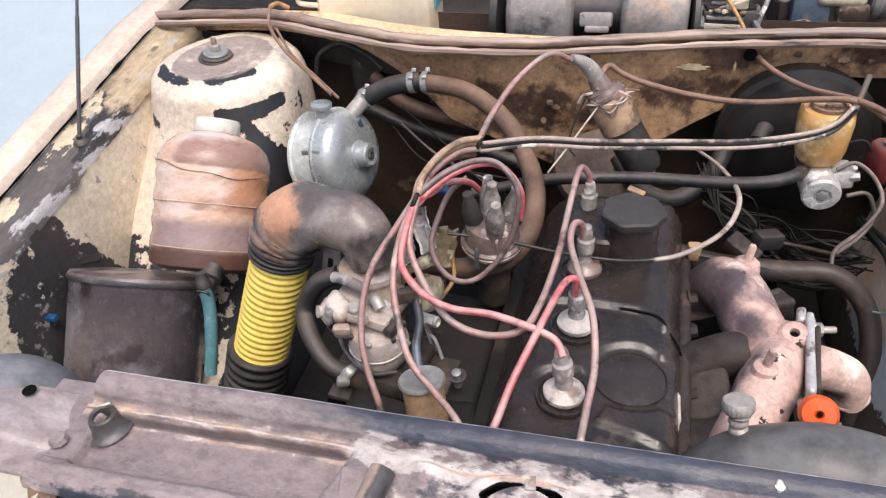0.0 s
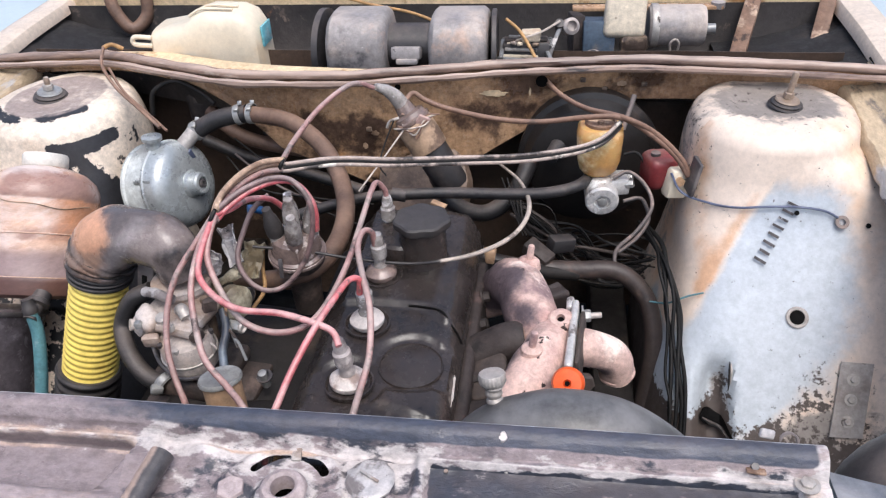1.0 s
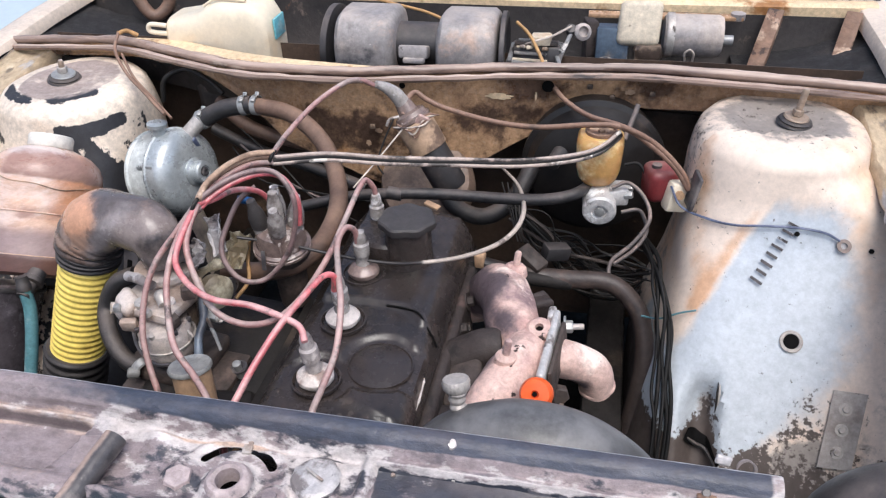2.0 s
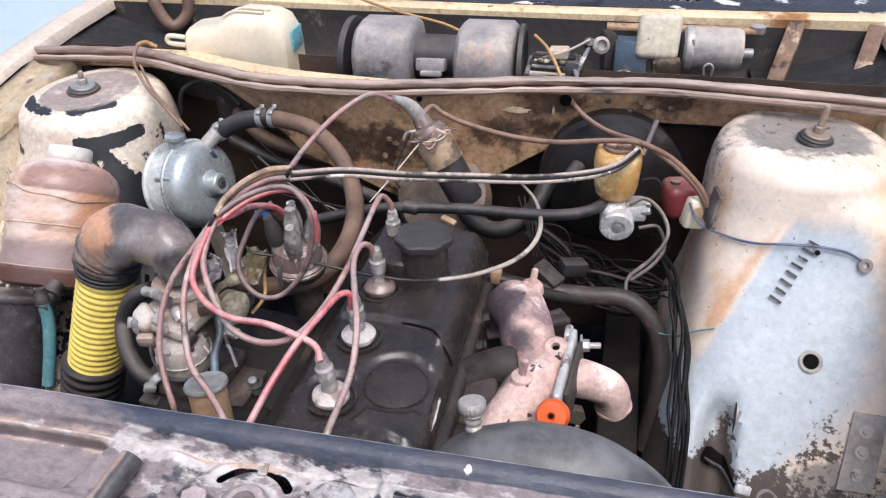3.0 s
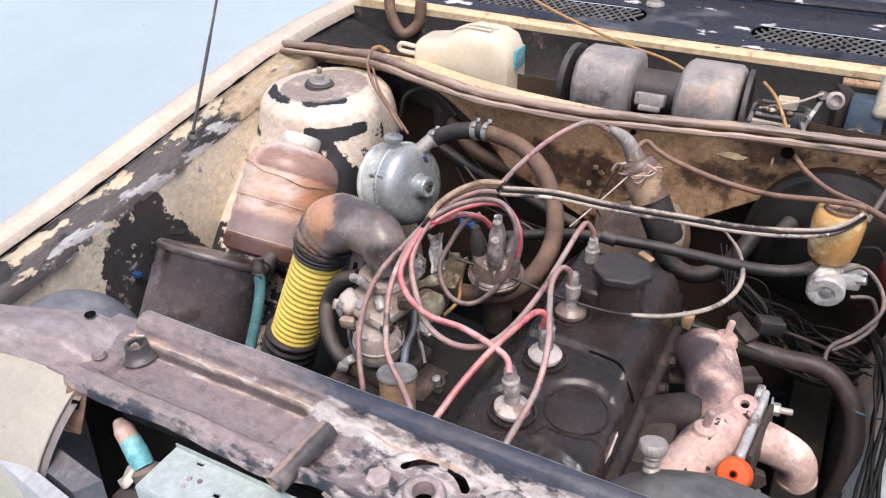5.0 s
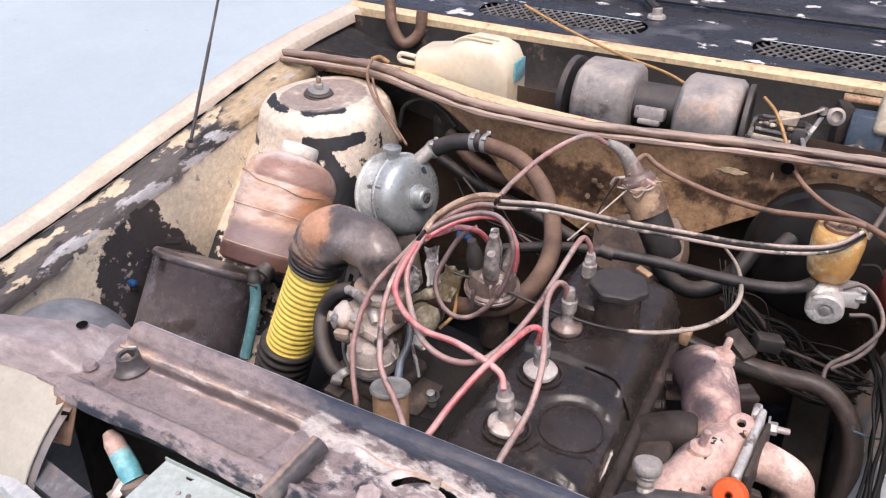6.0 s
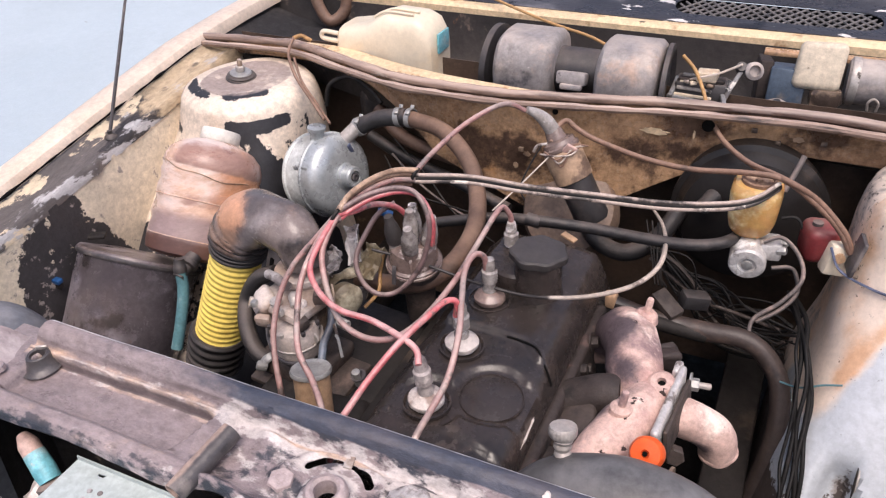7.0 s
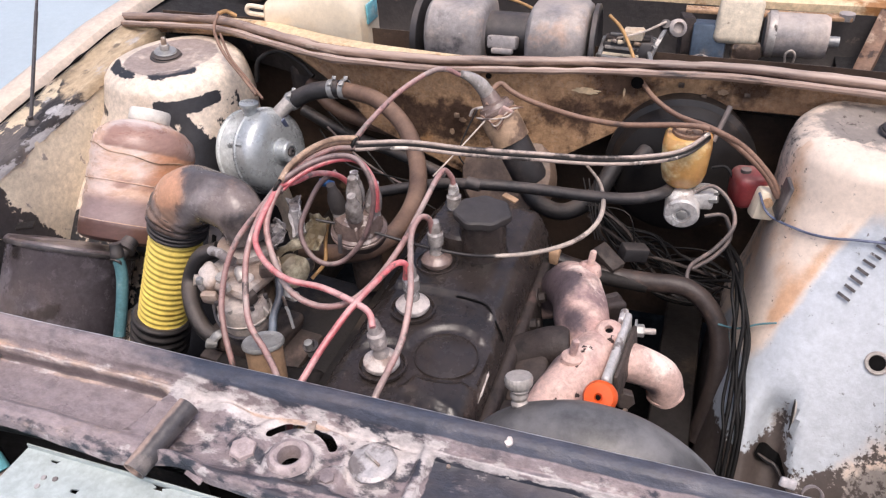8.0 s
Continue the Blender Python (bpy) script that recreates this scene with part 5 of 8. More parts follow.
part("eye_ring", rough_up(lathe([(0.0078, -0.0009), (0.0095, -0.0011), (0.0100, 0.0), (0.0095, 0.0011), (0.0078, 0.0009), (0.0078, -0.0009)], (0.521, 0.4475, 0.828), (0.15, -0.75, 0.5), 24), 0.0012, 90), "pitted_white", front, "thin pale ring eye behind the lip")
part("bent_tab", rough_up(box((0.498, 0.4465, 0.838), (0.014, 0.003, 0.008), 0.0013, (-30, 18, 8), 3), 0.002, 90), "pitted_white", front, "small bent pale tab behind the lip")
part("slot_tab", rough_up(box((0.029, 0.400, 0.8140), (0.011, 0.018, 0.004), 0.0018, (6, 0, 8), 2), 0.002, 60), "alu", front, "pale strap across the slot")
part("edge_tab", box((-0.057, 0.314, 0.8095), (0.024, 0.018, 0.003), 0.001, (25, 0, -20)), "panel", front)
part("edge_hole", box((-0.057, 0.3135, 0.8112), (0.008, 0.006, 0.0012), 0.0003, (25, 0, -20)), "soot_shade", front)

# open pipe stub laid over the front edge
stub = thing("pipe_stub", (-0.113, 0.328, 0.80), "short open steel pipe welded to the front panel", "pipe")
a, b = Vector((-0.104, 0.376, 0.828)), Vector((-0.119, 0.283, 0.812))
d = (b - a).normalized()
b = a + d * ((b - a).length - 0.010)
bm = lathe([(0.0125, 0), (0.0125, (b - a).length), (0.0108, (b - a).length), (0.0108, 0.004), (0, 0.004)], a, d, 32)
tan = bm.verts.layers.float.new("tan")
# the pipe's brighter left side is put into its colour as tan
for v in bm.verts:
    v[tan] = smooth_step(0.006, -0.008, v.co.x - (a + d * (v.co - a).dot(d)).x)
part("pipe", bm, "dark_steel", stub)
part("weld_plate", box((-0.126, 0.347, 0.8165), (0.026, 0.066, 0.006), 0.002, (8, 0, 12)), "panel", stub)

# hollow bonnet buffer post
post = thing("buffer_post", (-0.411, 0.387, 0.806), "hollow dusty bonnet buffer post on the front panel", "buffer post")
part("cone", rough_up(lathe([(0.026, 0), (0.0200, 0.003), (0.0165, 0.009), (0.0145, 0.018), (0.0120, 0.0195), (0.0098, 0.018), (0.0092, 0.006), (0, 0.005)], (-0.411, 0.387, 0.808), (-0.05, 0, 1), 26), 0.0012, 80), "dark_steel", post)
part("torn_tab", box((-0.414, 0.397, 0.829), (0.014, 0.003, 0.007), 0.001, (20, 0, 30)), "alu", post)
part("nut", lathe([(0, 0), (0.010, 0), (0.008, 0.006), (0, 0.007)], (-0.44, 0.352, 0.822), (0, 0, 1), 8), "panel", front)

# headlamp top panel beside the cross panel, nose of the wing, lamp trim
rings = []
for u in np.linspace(0, 1, 40):
    x = -0.85 + 0.40 * u
    yr = float(np.interp(x, [-0.85, -0.63, -0.45], [0.33, 0.372, 0.425]))
    yf = float(np.interp(x, [-0.85, -0.58, -0.45], [0.26, 0.312, 0.325]))
    rings.append([(x, yf + (yr - yf) * v, 0.806 + 0.026 * smooth_step(0, 0.25, v) + 0.004 * math.sin(v * 5) + 0.002 * noise.noise(Vector((x * 20, v * 4, 0))) - 0.03 * (1 - u) ** 2 - 0.024 * smooth_step(0.86, 1.0, u)) for v in np.linspace(0, 1, 16)] + [(x, yr + 0.002, 0.81 - 0.03 * (1 - u) ** 2), (x, yr + 0.003, 0.775)])
lamp_top = part("headlamp_panel", solid(loft(rings, (False, False), False), 0.0015), "lamp_panel", label="dusty sloping panel over the headlamp", category="headlamp panel", kind="structure")
rings = []
for u in np.linspace(0, 1, 30):
    x = 0.556 + 0.36 * u
    yr, yf = 0.428 - 0.09 * u, 0.330 - 0.06 * u
    rings.append([(x, yf + (yr - yf) * v, 0.800 + 0.014 * smooth_step(0, 0.25, v) + 0.003 * math.sin(v * 5) + 0.002 * noise.noise(Vector((x * 20, v * 4, 5))) - 0.03 * u**2) for v in np.linspace(0, 1, 14)] + [(x, yr + 0.002, 0.795 - 0.03 * u**2), (x, yr + 0.003, 0.77 - 0.03 * u**2)])
part("headlamp_panel", solid(loft(rings, (False, False), False), 0.0015), "bowl_grey", label="scuffed blue-grey sloping panel over the headlamp", category="headlamp panel", kind="structure")
part("panel_hole", lathe([(0, 0), (0.0075, 0), (0.0075, 0.0012), (0, 0.0012)], (-0.505, 0.398, 0.8325), (0, 0, 1), 18), "soot_shade", lamp_top)
rings = []
for t in np.linspace(0, 1, 24):
    x = -0.86 + 0.42 * t
    yr = float(np.interp(x, [-0.86, -0.58, -0.46, -0.44], [0.27, 0.314, 0.322, 0.318]))
    ring = []
    for k in range(15):
        v = k / 14
        ring.append((x + 0.010 * math.sin(v * 2.2), yr - 0.115 * math.sin(v * math.pi / 2) ** 1.2, 0.805 - 0.03 * (1 - t) ** 2 - 0.13 * v**1.7))
    rings.append(ring)
part("edge_flange", solid(loft([[(x + d, y + 0.004, z - 0.004 - 0.3 * d) for x, y, z in rings[-1]] for d in (-0.003, 0.002, 0.007, 0.009)], (False, False), False), 0.0015), "frame_grey", lamp_top, "dull violet-grey flange of the nose")
part("wing_nose", solid(loft(rings, (False, False), False), 0.002), "nose_cream", lamp_top, "cream wing nose above the headlamp")
lamp = thing("headlamp_trim", (-0.45, 0.20, 0.62), "silver headlamp surround beside a dark grille opening", "headlamp trim")
rings = []
for t in np.linspace(0, 1, 12):
    top, low = Vector((-0.66 + 0.172 * t, 0.300 - 0.048 * t, 0.70 + 0.008 * t)), Vector((-0.60 + 0.160 * t, 0.185 - 0.012 * t, 0.56 + 0.02 * t))
    rings.append([top + (low - top) * v + Vector((0, -0.02, 0.01)) * math.sin(v * math.pi) for v in np.linspace(0, 1, 8)])
part("surround", solid(loft(rings, (False, False), False), 0.003), "silver_trim", lamp)
part("surround_edge", tube([(-0.66, 0.300, 0.703), (-0.58, 0.278, 0.706), (-0.49, 0.252, 0.708), (-0.452, 0.215, 0.66), (-0.44, 0.175, 0.58)], 0.005, 8), "silver_trim", lamp)
frame_bar = loft([[(-0.463 + 0.16 * t + dx, 0.258 - 0.026 * t + dy, 0.738 + 0.012 * t + dz) for dx, dy, dz in ((-0.020, -0.012, -0.004), (0.004, 0.012, 0.004), (0.004, 0.010, -0.05), (-0.020, -0.012, -0.05))] for t in np.linspace(0, 1, 8)])
part("grille_frame", frame_bar, "frame_grey", lamp, "dull grey grille frame bar")
part("frame_front", loft([[(-0.470 + 0.16 * t + dx, 0.232 - 0.026 * t + dy, 0.735 + 0.012 * t + dz) for dx, dy, dz in ((-0.018, -0.010, -0.004), (-0.006, 0.006, 0.0), (-0.006, 0.0, -0.10), (-0.018, -0.012, -0.10))] for t in np.linspace(0, 1, 8)]), "silver_trim", lamp)
lamp.location.x -= 0.040
part("lens", box((-0.585, 0.175, 0.56), (0.22, 0.02, 0.16), 0.01, (-8, 0, -10)), "radiator_plate", lamp)
part("cheek", loft([[(-0.455 - 0.02 * v, 0.318 - 0.07 * t, 0.775 - 0.03 * t - 0.22 * v) for v in np.linspace(0, 1, 6)] for t in np.linspace(0, 1, 6)], (False, False), False), "frame_grey", lamp_top, "grey inner cheek of the grille opening")
part("hinge_tab", rough_up(box((-0.436, 0.296, 0.778), (0.026, 0.004, 0.060), 0.0018, (-24, 14, 24), 3), 0.003, 60), "rust_metal", lamp_top, "bent rusty tab with a square hole")
part("tab_hole", box((-0.4310, 0.2960, 0.789), (0.009, 0.004, 0.011), 0.0005, (-24, 14, 24)), "soot_shade", lamp_top)

part("web", rough_up(box((-0.466, 0.378, 0.806), (0.075, 0.125, 0.008), 0.003, (0, 0, 0), 2), 0.003, 40), "panel", lamp_top, "dusty web between the panels")
# added sheet, coloured dark for the shaded cavity in the nose
rings = [[(x, y, z) for z in np.linspace(0.46, 0.772, 8)] for x, y in ((-0.47, 0.305), (-0.50, 0.36), (-0.53, 0.425), (-0.50, 0.440), (-0.35, 0.441), (-0.18, 0.441))]
part("closing_panel", solid(loft(rings, (False, False), False), 0.0015), "trough", lamp_top, "dark sheet added to fill the shaded cavity inside the nose")

# radiator with its pale top plate, filler hose
rad = thing("radiator", (0.02, 0.235, 0.45), "radiator with a pale green-grey top plate", "radiator")
part("core", box((0.008, 0.271, 0.594), (0.55, 0.056, 0.36), 0.004), "soot_shade", rad)
bm = bmesh.new()
top = {}
for i in range(61):
    for j in range(11):
        top[i, j] = bm.verts.new((-0.272 + 0.56 * i / 60, 0.240 + 0.063 * j / 10, 0.786))
for i in range(60):
    for j in range(10):
        bm.faces.new((top[i, j], top[i + 1, j], top[i + 1, j + 1], top[i, j + 1]))
pierced(bm, [capsule(x, y, 0.012, 0.006) for x, y in ((-0.229, 0.2965), (-0.169, 0.297), (-0.182, 0.270), (-0.10, 0.297))])
part("top_plate", solid(bm, 0.002), "radiator_plate", rad)
part("rear_flange", box((0.008, 0.3035, 0.7875), (0.56, 0.002, 0.008), 0.0005), "radiator_plate", rad)
for x, y in ((-0.225, 0.274), (-0.224, 0.263), (-0.212, 0.276)):
    part("rivet", lathe([(0, 0), (0.0032, 0), (0.0027, 0.0010), (0, 0.0014)], (x, y, 0.7868), (0, 0, 1), 12), "pitted_white", rad)
part("front_flange", box((0.008, 0.2395, 0.772), (0.56, 0.002, 0.026), 0.0005), "radiator_plate", rad)
part("end_tank", box((-0.318, 0.285, 0.625), (0.085, 0.07, 0.16), 0.012), "black_plastic", rad)
hose = thing("capped_hose", (-0.335, 0.295, 0.69), "short hose with a bright cyan band and dusty tip", "hose")
part("neck", lathe([(0.016, 0), (0.016, 0.016), (0.019, 0.018), (0.019, 0.026), (0.014, 0.030), (0, 0.030)], (-0.325, 0.292, 0.698), (-0.4, 0.2, 0.85)), "boot", hose)
part("band", tube([(-0.338, 0.299, 0.722), (-0.350, 0.304, 0.733), (-0.367, 0.310, 0.747)], [0.0138, 0.0142, 0.0132], 18), "cyan", hose)
part("tip", tube([(-0.365, 0.309, 0.745), (-0.378, 0.314, 0.753), (-0.392, 0.319, 0.757)], [0.0128, 0.0128, 0.0075], 18), "pink_cast", hose, "dusty pinkish hose tip")
part("clamp", rough_up(lathe([(0.012, 0), (0.017, 0.003), (0.013, 0.012), (0, 0.012)], (-0.346, 0.286, 0.710), (-0.6, -0.3, 0.7), 12), 0.005, 120), "white_ceramic", hose, "crusted pale clamp")
part("lower_rail", tube([(-0.44, 0.375, 0.715), (-0.25, 0.375, 0.73), (0.0, 0.375, 0.735)], 0.018, 10), "pipe_green", front, "dull green pipe under the panel")

# ---- headlamp bowls behind the panel ----
def bowl(at, r, depth, label):
    ob = thing("headlamp_bowl", (at[0], at[1], at[2] - r), label, "headlamp bowl", "headlamp bowls")
    prof = [(r * math.cos(t), depth * math.sin(t)) for t in np.linspace(0, math.pi / 2 - 0.001, 12)]
    part("bowl", lathe([(r, -0.03)] + prof[:-1] + [(0, depth)], at, (0, 1, 0.1), 36), "bowl_grey" if at[0] < 0 else "black_plastic", ob)
    return ob


bowl((-0.648, 0.452, 0.664), 0.108, 0.10, "rounded blue-grey back of a headlamp")
bowl((0.712, 0.470, 0.698), 0.122, 0.09, "rounded black back of a headlamp beside the cross panel")
part("lamp_shelf", rough_up(box((0.68, 0.385, 0.79), (0.20, 0.10, 0.012), 0.003, (-6, 0, 3)), 0.002, 20), "panel", label="dusty headlamp shelf at the end of the cross panel", category="headlamp panel", kind="structure")

# ---- antenna on the wing flange ----
ant = thing("antenna", (-0.796, 0.907, 0.828), "thin grey telescopic antenna on the wing flange", "antenna")
part("base", lathe([(0, 0), (0.013, 0), (0.011, 0.004), (0.005, 0.008), (0.005, 0.014), (0, 0.015)], (-0.796, 0.907, 0.822)), "rubber", ant)
tip = Vector((-0.796, 0.907, 0.83))
way = Vector((0.0, 0.52, 0.95))
part("mast", tube([tip, tip + way * 0.18], 0.0034, 8, 2), "dark_steel", ant)
part("mast", tube([tip + way * 0.17, tip + way * 0.42], 0.0026, 8, 2), "dark_steel", ant)
part("mast", tube([tip + way * 0.41, tip + way * 0.70], 0.0018, 8, 2), "dark_steel", ant)

# ---- expansion tank, dark tub, intake duct ----
UP = Vector((0.0, 0.60, 0.80))  # the tank and the tub below it lean back
tank_base = Vector((-0.562, 0.812, 0.662))
tank = thing("expansion_tank", tank_base, "brown-stained translucent coolant tank with a white cap", "coolant tank")
prof = [(0, 0), (0.078, 0), (0.086, 0.006), (0.088, 0.02)]
prof += [(0.088 - 0.0026 * (1 if k % 3 == 0 else 0), 0.02 + 0.0125 * k) for k in range(1, 11)]
prof += [(0.0885, 0.150), (0.0865, 0.156), (0.0885, 0.162), (0.087, 0.176), (0.080, 0.192), (0.064, 0.206), (0.044, 0.214), (0.033, 0.217), (0.031, 0.226), (0, 0.226)]
bm = lathe(prof, tank_base, UP, 44)
low, dark, thin, warm, foot = (bm.verts.layers.float.new(k) for k in ("low", "dark", "thin", "warm", "foot"))
for v in bm.verts:
    h = (v.co - tank_base).dot(UP)
    x = v.co.x - tank_base.x
    v[low] = 0.80 * smooth_step(0.115, 0.05, h) * smooth_step(-0.09, -0.03, x)
    v[dark] = 0.68 * smooth_step(0.150, 0.166, h) * smooth_step(0.214, 0.200, h) * smooth_step(-0.045, -0.005, x) + 0.52 * smooth_step(0.082, 0.092, h) * smooth_step(0.128, 0.116, h) * smooth_step(-0.01, 0.03, x)
    # paler tone painted on the tank's lit left side
    v[thin] = 0.7 * smooth_step(-0.02, -0.07, x) * smooth_step(0.05, 0.1, h)
    v[warm] = 0.62 * smooth_step(0.03, 0.075, x) * smooth_step(0.06, 0.10, h) + 0.40 * smooth_step(0.055, 0.035, h) * smooth_step(0.0, 0.05, x)
    v[foot] = 0.75 * smooth_step(0.050, 0.022, h)
part("body", bm, "tank", tank)
part("cap", lathe([(0.034, 0), (0.0355, 0.002), (0.0355, 0.018), (0.033, 0.022), (0.012, 0.0225), (0, 0.0225)], tank_base + UP * 0.217, UP, 40), "white_plastic", tank)
side, fore = Vector((1, 0, 0)), Vector((0, -0.80, 0.60))
part("crack", tube([tank_base + UP * (0.158 - 0.012 * math.sin(a * 1.4 + 0.6) + 0.002 * math.sin(7 * a)) + 0.0892 * (math.cos(a) * side + math.sin(a) * fore) for a in np.linspace(0.1, 3.0, 22)], 0.0008, 5, 3), "coil_clamp", tank, "brown crack line")
for h in (0.104, 0.034):
    part("mould_line", lathe([(0.0870, -0.0012), (0.0888, -0.0006), (0.0888, 0.0006), (0.0870, 0.0012)], tank_base + UP * h, UP, 44), "tank", tank)
part("spout", lathe([(0.014, 0), (0.014, 0.012), (0.017, 0.014), (0.017, 0.022), (0.011, 0.024), (0.011, 0.05), (0, 0.05)], (-0.511, 0.768, 0.706), (0, -0.6, -0.2), 20), "black_plastic", tank)

tub_base = Vector((-0.664, 0.652, 0.478))
tub = thing("air_cleaner_tub", tub_base, "dusty dark brown metal tub below the coolant tank", "metal tub")
part("tub", rough_up(lathe([(0, 0), (0.098, 0), (0.104, 0.008), (0.106, 0.12), (0.107, 0.210), (0.110, 0.214), (0.110, 0.221), (0.107, 0.225), (0.09, 0.226), (0, 0.229)], tub_base, UP, 52), 0.002, 14), "tub", tub)
part("rim", lathe([(0.1060, 0.2120), (0.1105, 0.2125), (0.1122, 0.2150), (0.1122, 0.2185), (0.1105, 0.2205), (0.1070, 0.2200)], tub_base, UP, 64), "dark_steel", tub, "scuffed rolled metal rim")
part("clip", box((-0.752, 0.668, 0.655), (0.018, 0.012, 0.009), 0.002), "blue_clip", tub, "small blue clip")
part("clip_foot", box((-0.750, 0.668, 0.644), (0.012, 0.010, 0.010), 0.002), "dark", tub)
part("lug", box((-0.71, 0.745, 0.715), (0.03, 0.02, 0.006), 0.002, (0, 0, 30)), "dark", tub)

duct = thing("intake_duct", (-0.42, 0.70, 0.55), "yellow corrugated intake duct with a black rubber elbow", "air duct")
DUCT = [(-0.422, 0.694, 0.612), (-0.408, 0.700, 0.655), (-0.388, 0.709, 0.715), (-0.369, 0.717, 0.770), (-0.362, 0.720, 0.790)]
part("sleeve", tube(DUCT, 0.0400, 36, 40, None, lambda s: 1 + 0.024 * math.sin(s * math.tau / 0.0108)), "yellow", duct)
part("cuff", tube([(-0.440, 0.687, 0.555), (-0.433, 0.690, 0.58), (-0.424, 0.693, 0.61), (-0.419, 0.695, 0.626)], 0.0465, 36, 22, None, lambda s: 1 + 0.045 * math.sin(s * math.tau / 0.016)), "rubber", duct, "ribbed black rubber cuff")
part("neck", tube([(-0.364, 0.719, 0.783), (-0.360, 0.721, 0.797), (-0.354, 0.723, 0.812), (-0.344, 0.725, 0.832)], [0.0440, 0.0450, 0.0465, 0.0480], 36, 16, None, lambda s: 1 + 0.02 * math.sin(s * math.tau / 0.008)), "rubber", duct)
ELBOW = [(-0.358, 0.722, 0.803), (-0.349, 0.724, 0.824), (-0.325, 0.722, 0.848), (-0.290, 0.716, 0.862), (-0.254, 0.708, 0.862), (-0.228, 0.700, 0.850), (-0.218, 0.696, 0.815)]
elbow = rough_up(tube(ELBOW, [0.044, 0.048, 0.046, 0.040, 0.037, 0.035, 0.033], 44, 14, None, lambda s: 1 + 0.034 * math.sin(s * 430 + 0.6 * math.sin(s * 90)) * max(0, 1 - s / 0.060)), 0.0045, 24)
tan, grey, black = (elbow.verts.layers.float.new(k) for k in ("tan", "grey", "black"))
for v in elbow.verts:
    x, y, z = v.co
    v[tan] = 1.0 * math.exp(-((x + 0.345) / 0.045) ** 2 - ((z - 0.882) / 0.034) ** 2) + 0.5 * math.exp(-((x + 0.395) / 0.014) ** 2 - ((z - 0.84) / 0.03) ** 2)
    # grey stripe on the near side paints the rubber's sheen
    v[grey] = 0.50 * math.exp(-((x + 0.300 - 0.8 * (z - 0.85)) / 0.026) ** 2) * smooth_step(0.72, 0.70, y)
    v[black] = 0.56 * smooth_step(-0.262, -0.228, x) * smooth_step(0.89, 0.86, z) + 0.56 * smooth_step(0.840, 0.822, z) * smooth_step(-0.28, -0.31, x)
part("elbow", elbow, "elbow", duct, "bulging sun-bleached rubber elbow with a painted grey sheen")

# ---- silver canister by the bulkhead ----
can = thing("heater_canister", (-0.44, 1.10, 0.62), "silver round metal canister with a bolted lid", "canister")
c0 = Vector((-0.466, 1.080, 0.722))
ax = Vector((0.94, -0.20, 0.20)).normalized()
part("drum", lathe([(0, 0), (0.076, 0), (0.081, 0.004), (0.081, 0.009), (0.0785, 0.012), (0.0785, 0.050), (0.0795, 0.051)], c0, ax, 64), "silver_paint", can)
part("lid", lathe([(0.0795, 0.0515), (0.0835, 0.0525), (0.0840, 0.0565), (0.0815, 0.0585), (0.0805, 0.064), (0.0800, 0.074), (0.0770, 0.083), (0.0700, 0.090), (0.0600, 0.0945), (0.0480, 0.0975), (0.0360, 0.0985), (0, 0.099)], c0, ax, 64), "silver_paint", can, "domed silver lid")
part("groove", lathe([(0.0792, 0.0495), (0.0806, 0.0500), (0.0806, 0.0510), (0.0792, 0.0515)], c0, ax, 64), "dark", can)
part("boss", lathe([(0.027, -0.004), (0.026, 0.003), (0.0215, 0.006), (0.0205, 0.022), (0.018, 0.0245), (0.012, 0.025), (0.0115, 0.021), (0, 0.021)], c0 + ax * 0.098, ax, 32), "silver_paint", can)
part("centre_nut", lathe([(0, 0), (0.0085, 0), (0.0085, 0.005), (0.0045, 0.006), (0.004, 0.002), (0, 0.002)], c0 + ax * 0.118, ax, 20), "dark_steel", can)
part("lug", box(c0 + Vector((0, -0.066, 0.045)) + ax * 0.032, (0.040, 0.010, 0.010), 0.003, (0, -10, -12)), "silver_paint", can)
part("inlet", lathe([(0.013, 0), (0.013, 0.030), (0.018, 0.030), (0.018, 0.036), (0.011, 0.038), (0, 0.038)], c0 + Vector((0.005, -0.01, 0.070)) + ax * 0.03, (0.05, 0.05, 1), 22), "silver_paint", can)
part("outlet", tube([c0 + Vector((0.052, 0.0, 0.055)), (-0.375, 1.118, 0.818)], 0.014, 14, 2), "alu", can)
part("scuff", box(c0 + ax * 0.0955 + Vector((0.0, 0.030, 0.042)), (0.0030, 0.008, 0.036), 0.0006, (30, 10, -12)), "blue_wire", can, "scraped blue-grey mark")

# ---- engine ----
engine = thing("engine", (0.06, 0.70, 0.30), "dusty dark four-cylinder engine with a black rocker cover", "engine")
part("block", box((0.055, 0.72, 0.47), (0.22, 0.50, 0.36), 0.02), "dark", engine)
part("head", box((0.05, 0.71, 0.655), (0.24, 0.49, 0.06), 0.01), "dark", engine)


def cover_dip(x, y):
    """The sunk field round the front plug and the oval lid, and the step up to the rear half."""
    d = min(math.hypot(x - 0.112, y - 0.598) - 0.050, math.hypot(x - 0.042, y - 0.556) - 0.044, y - 0.53 + 0.25 * max(0, x - 0.06))
    rear = y - 0.704 - 0.004 * math.sin(x * 30) + 0.8 * max(0, x - 0.118)
    return -0.0065 * smooth_step(0.005, -0.003, d) + 0.008 * smooth_step(-0.004, 0.004, rear)


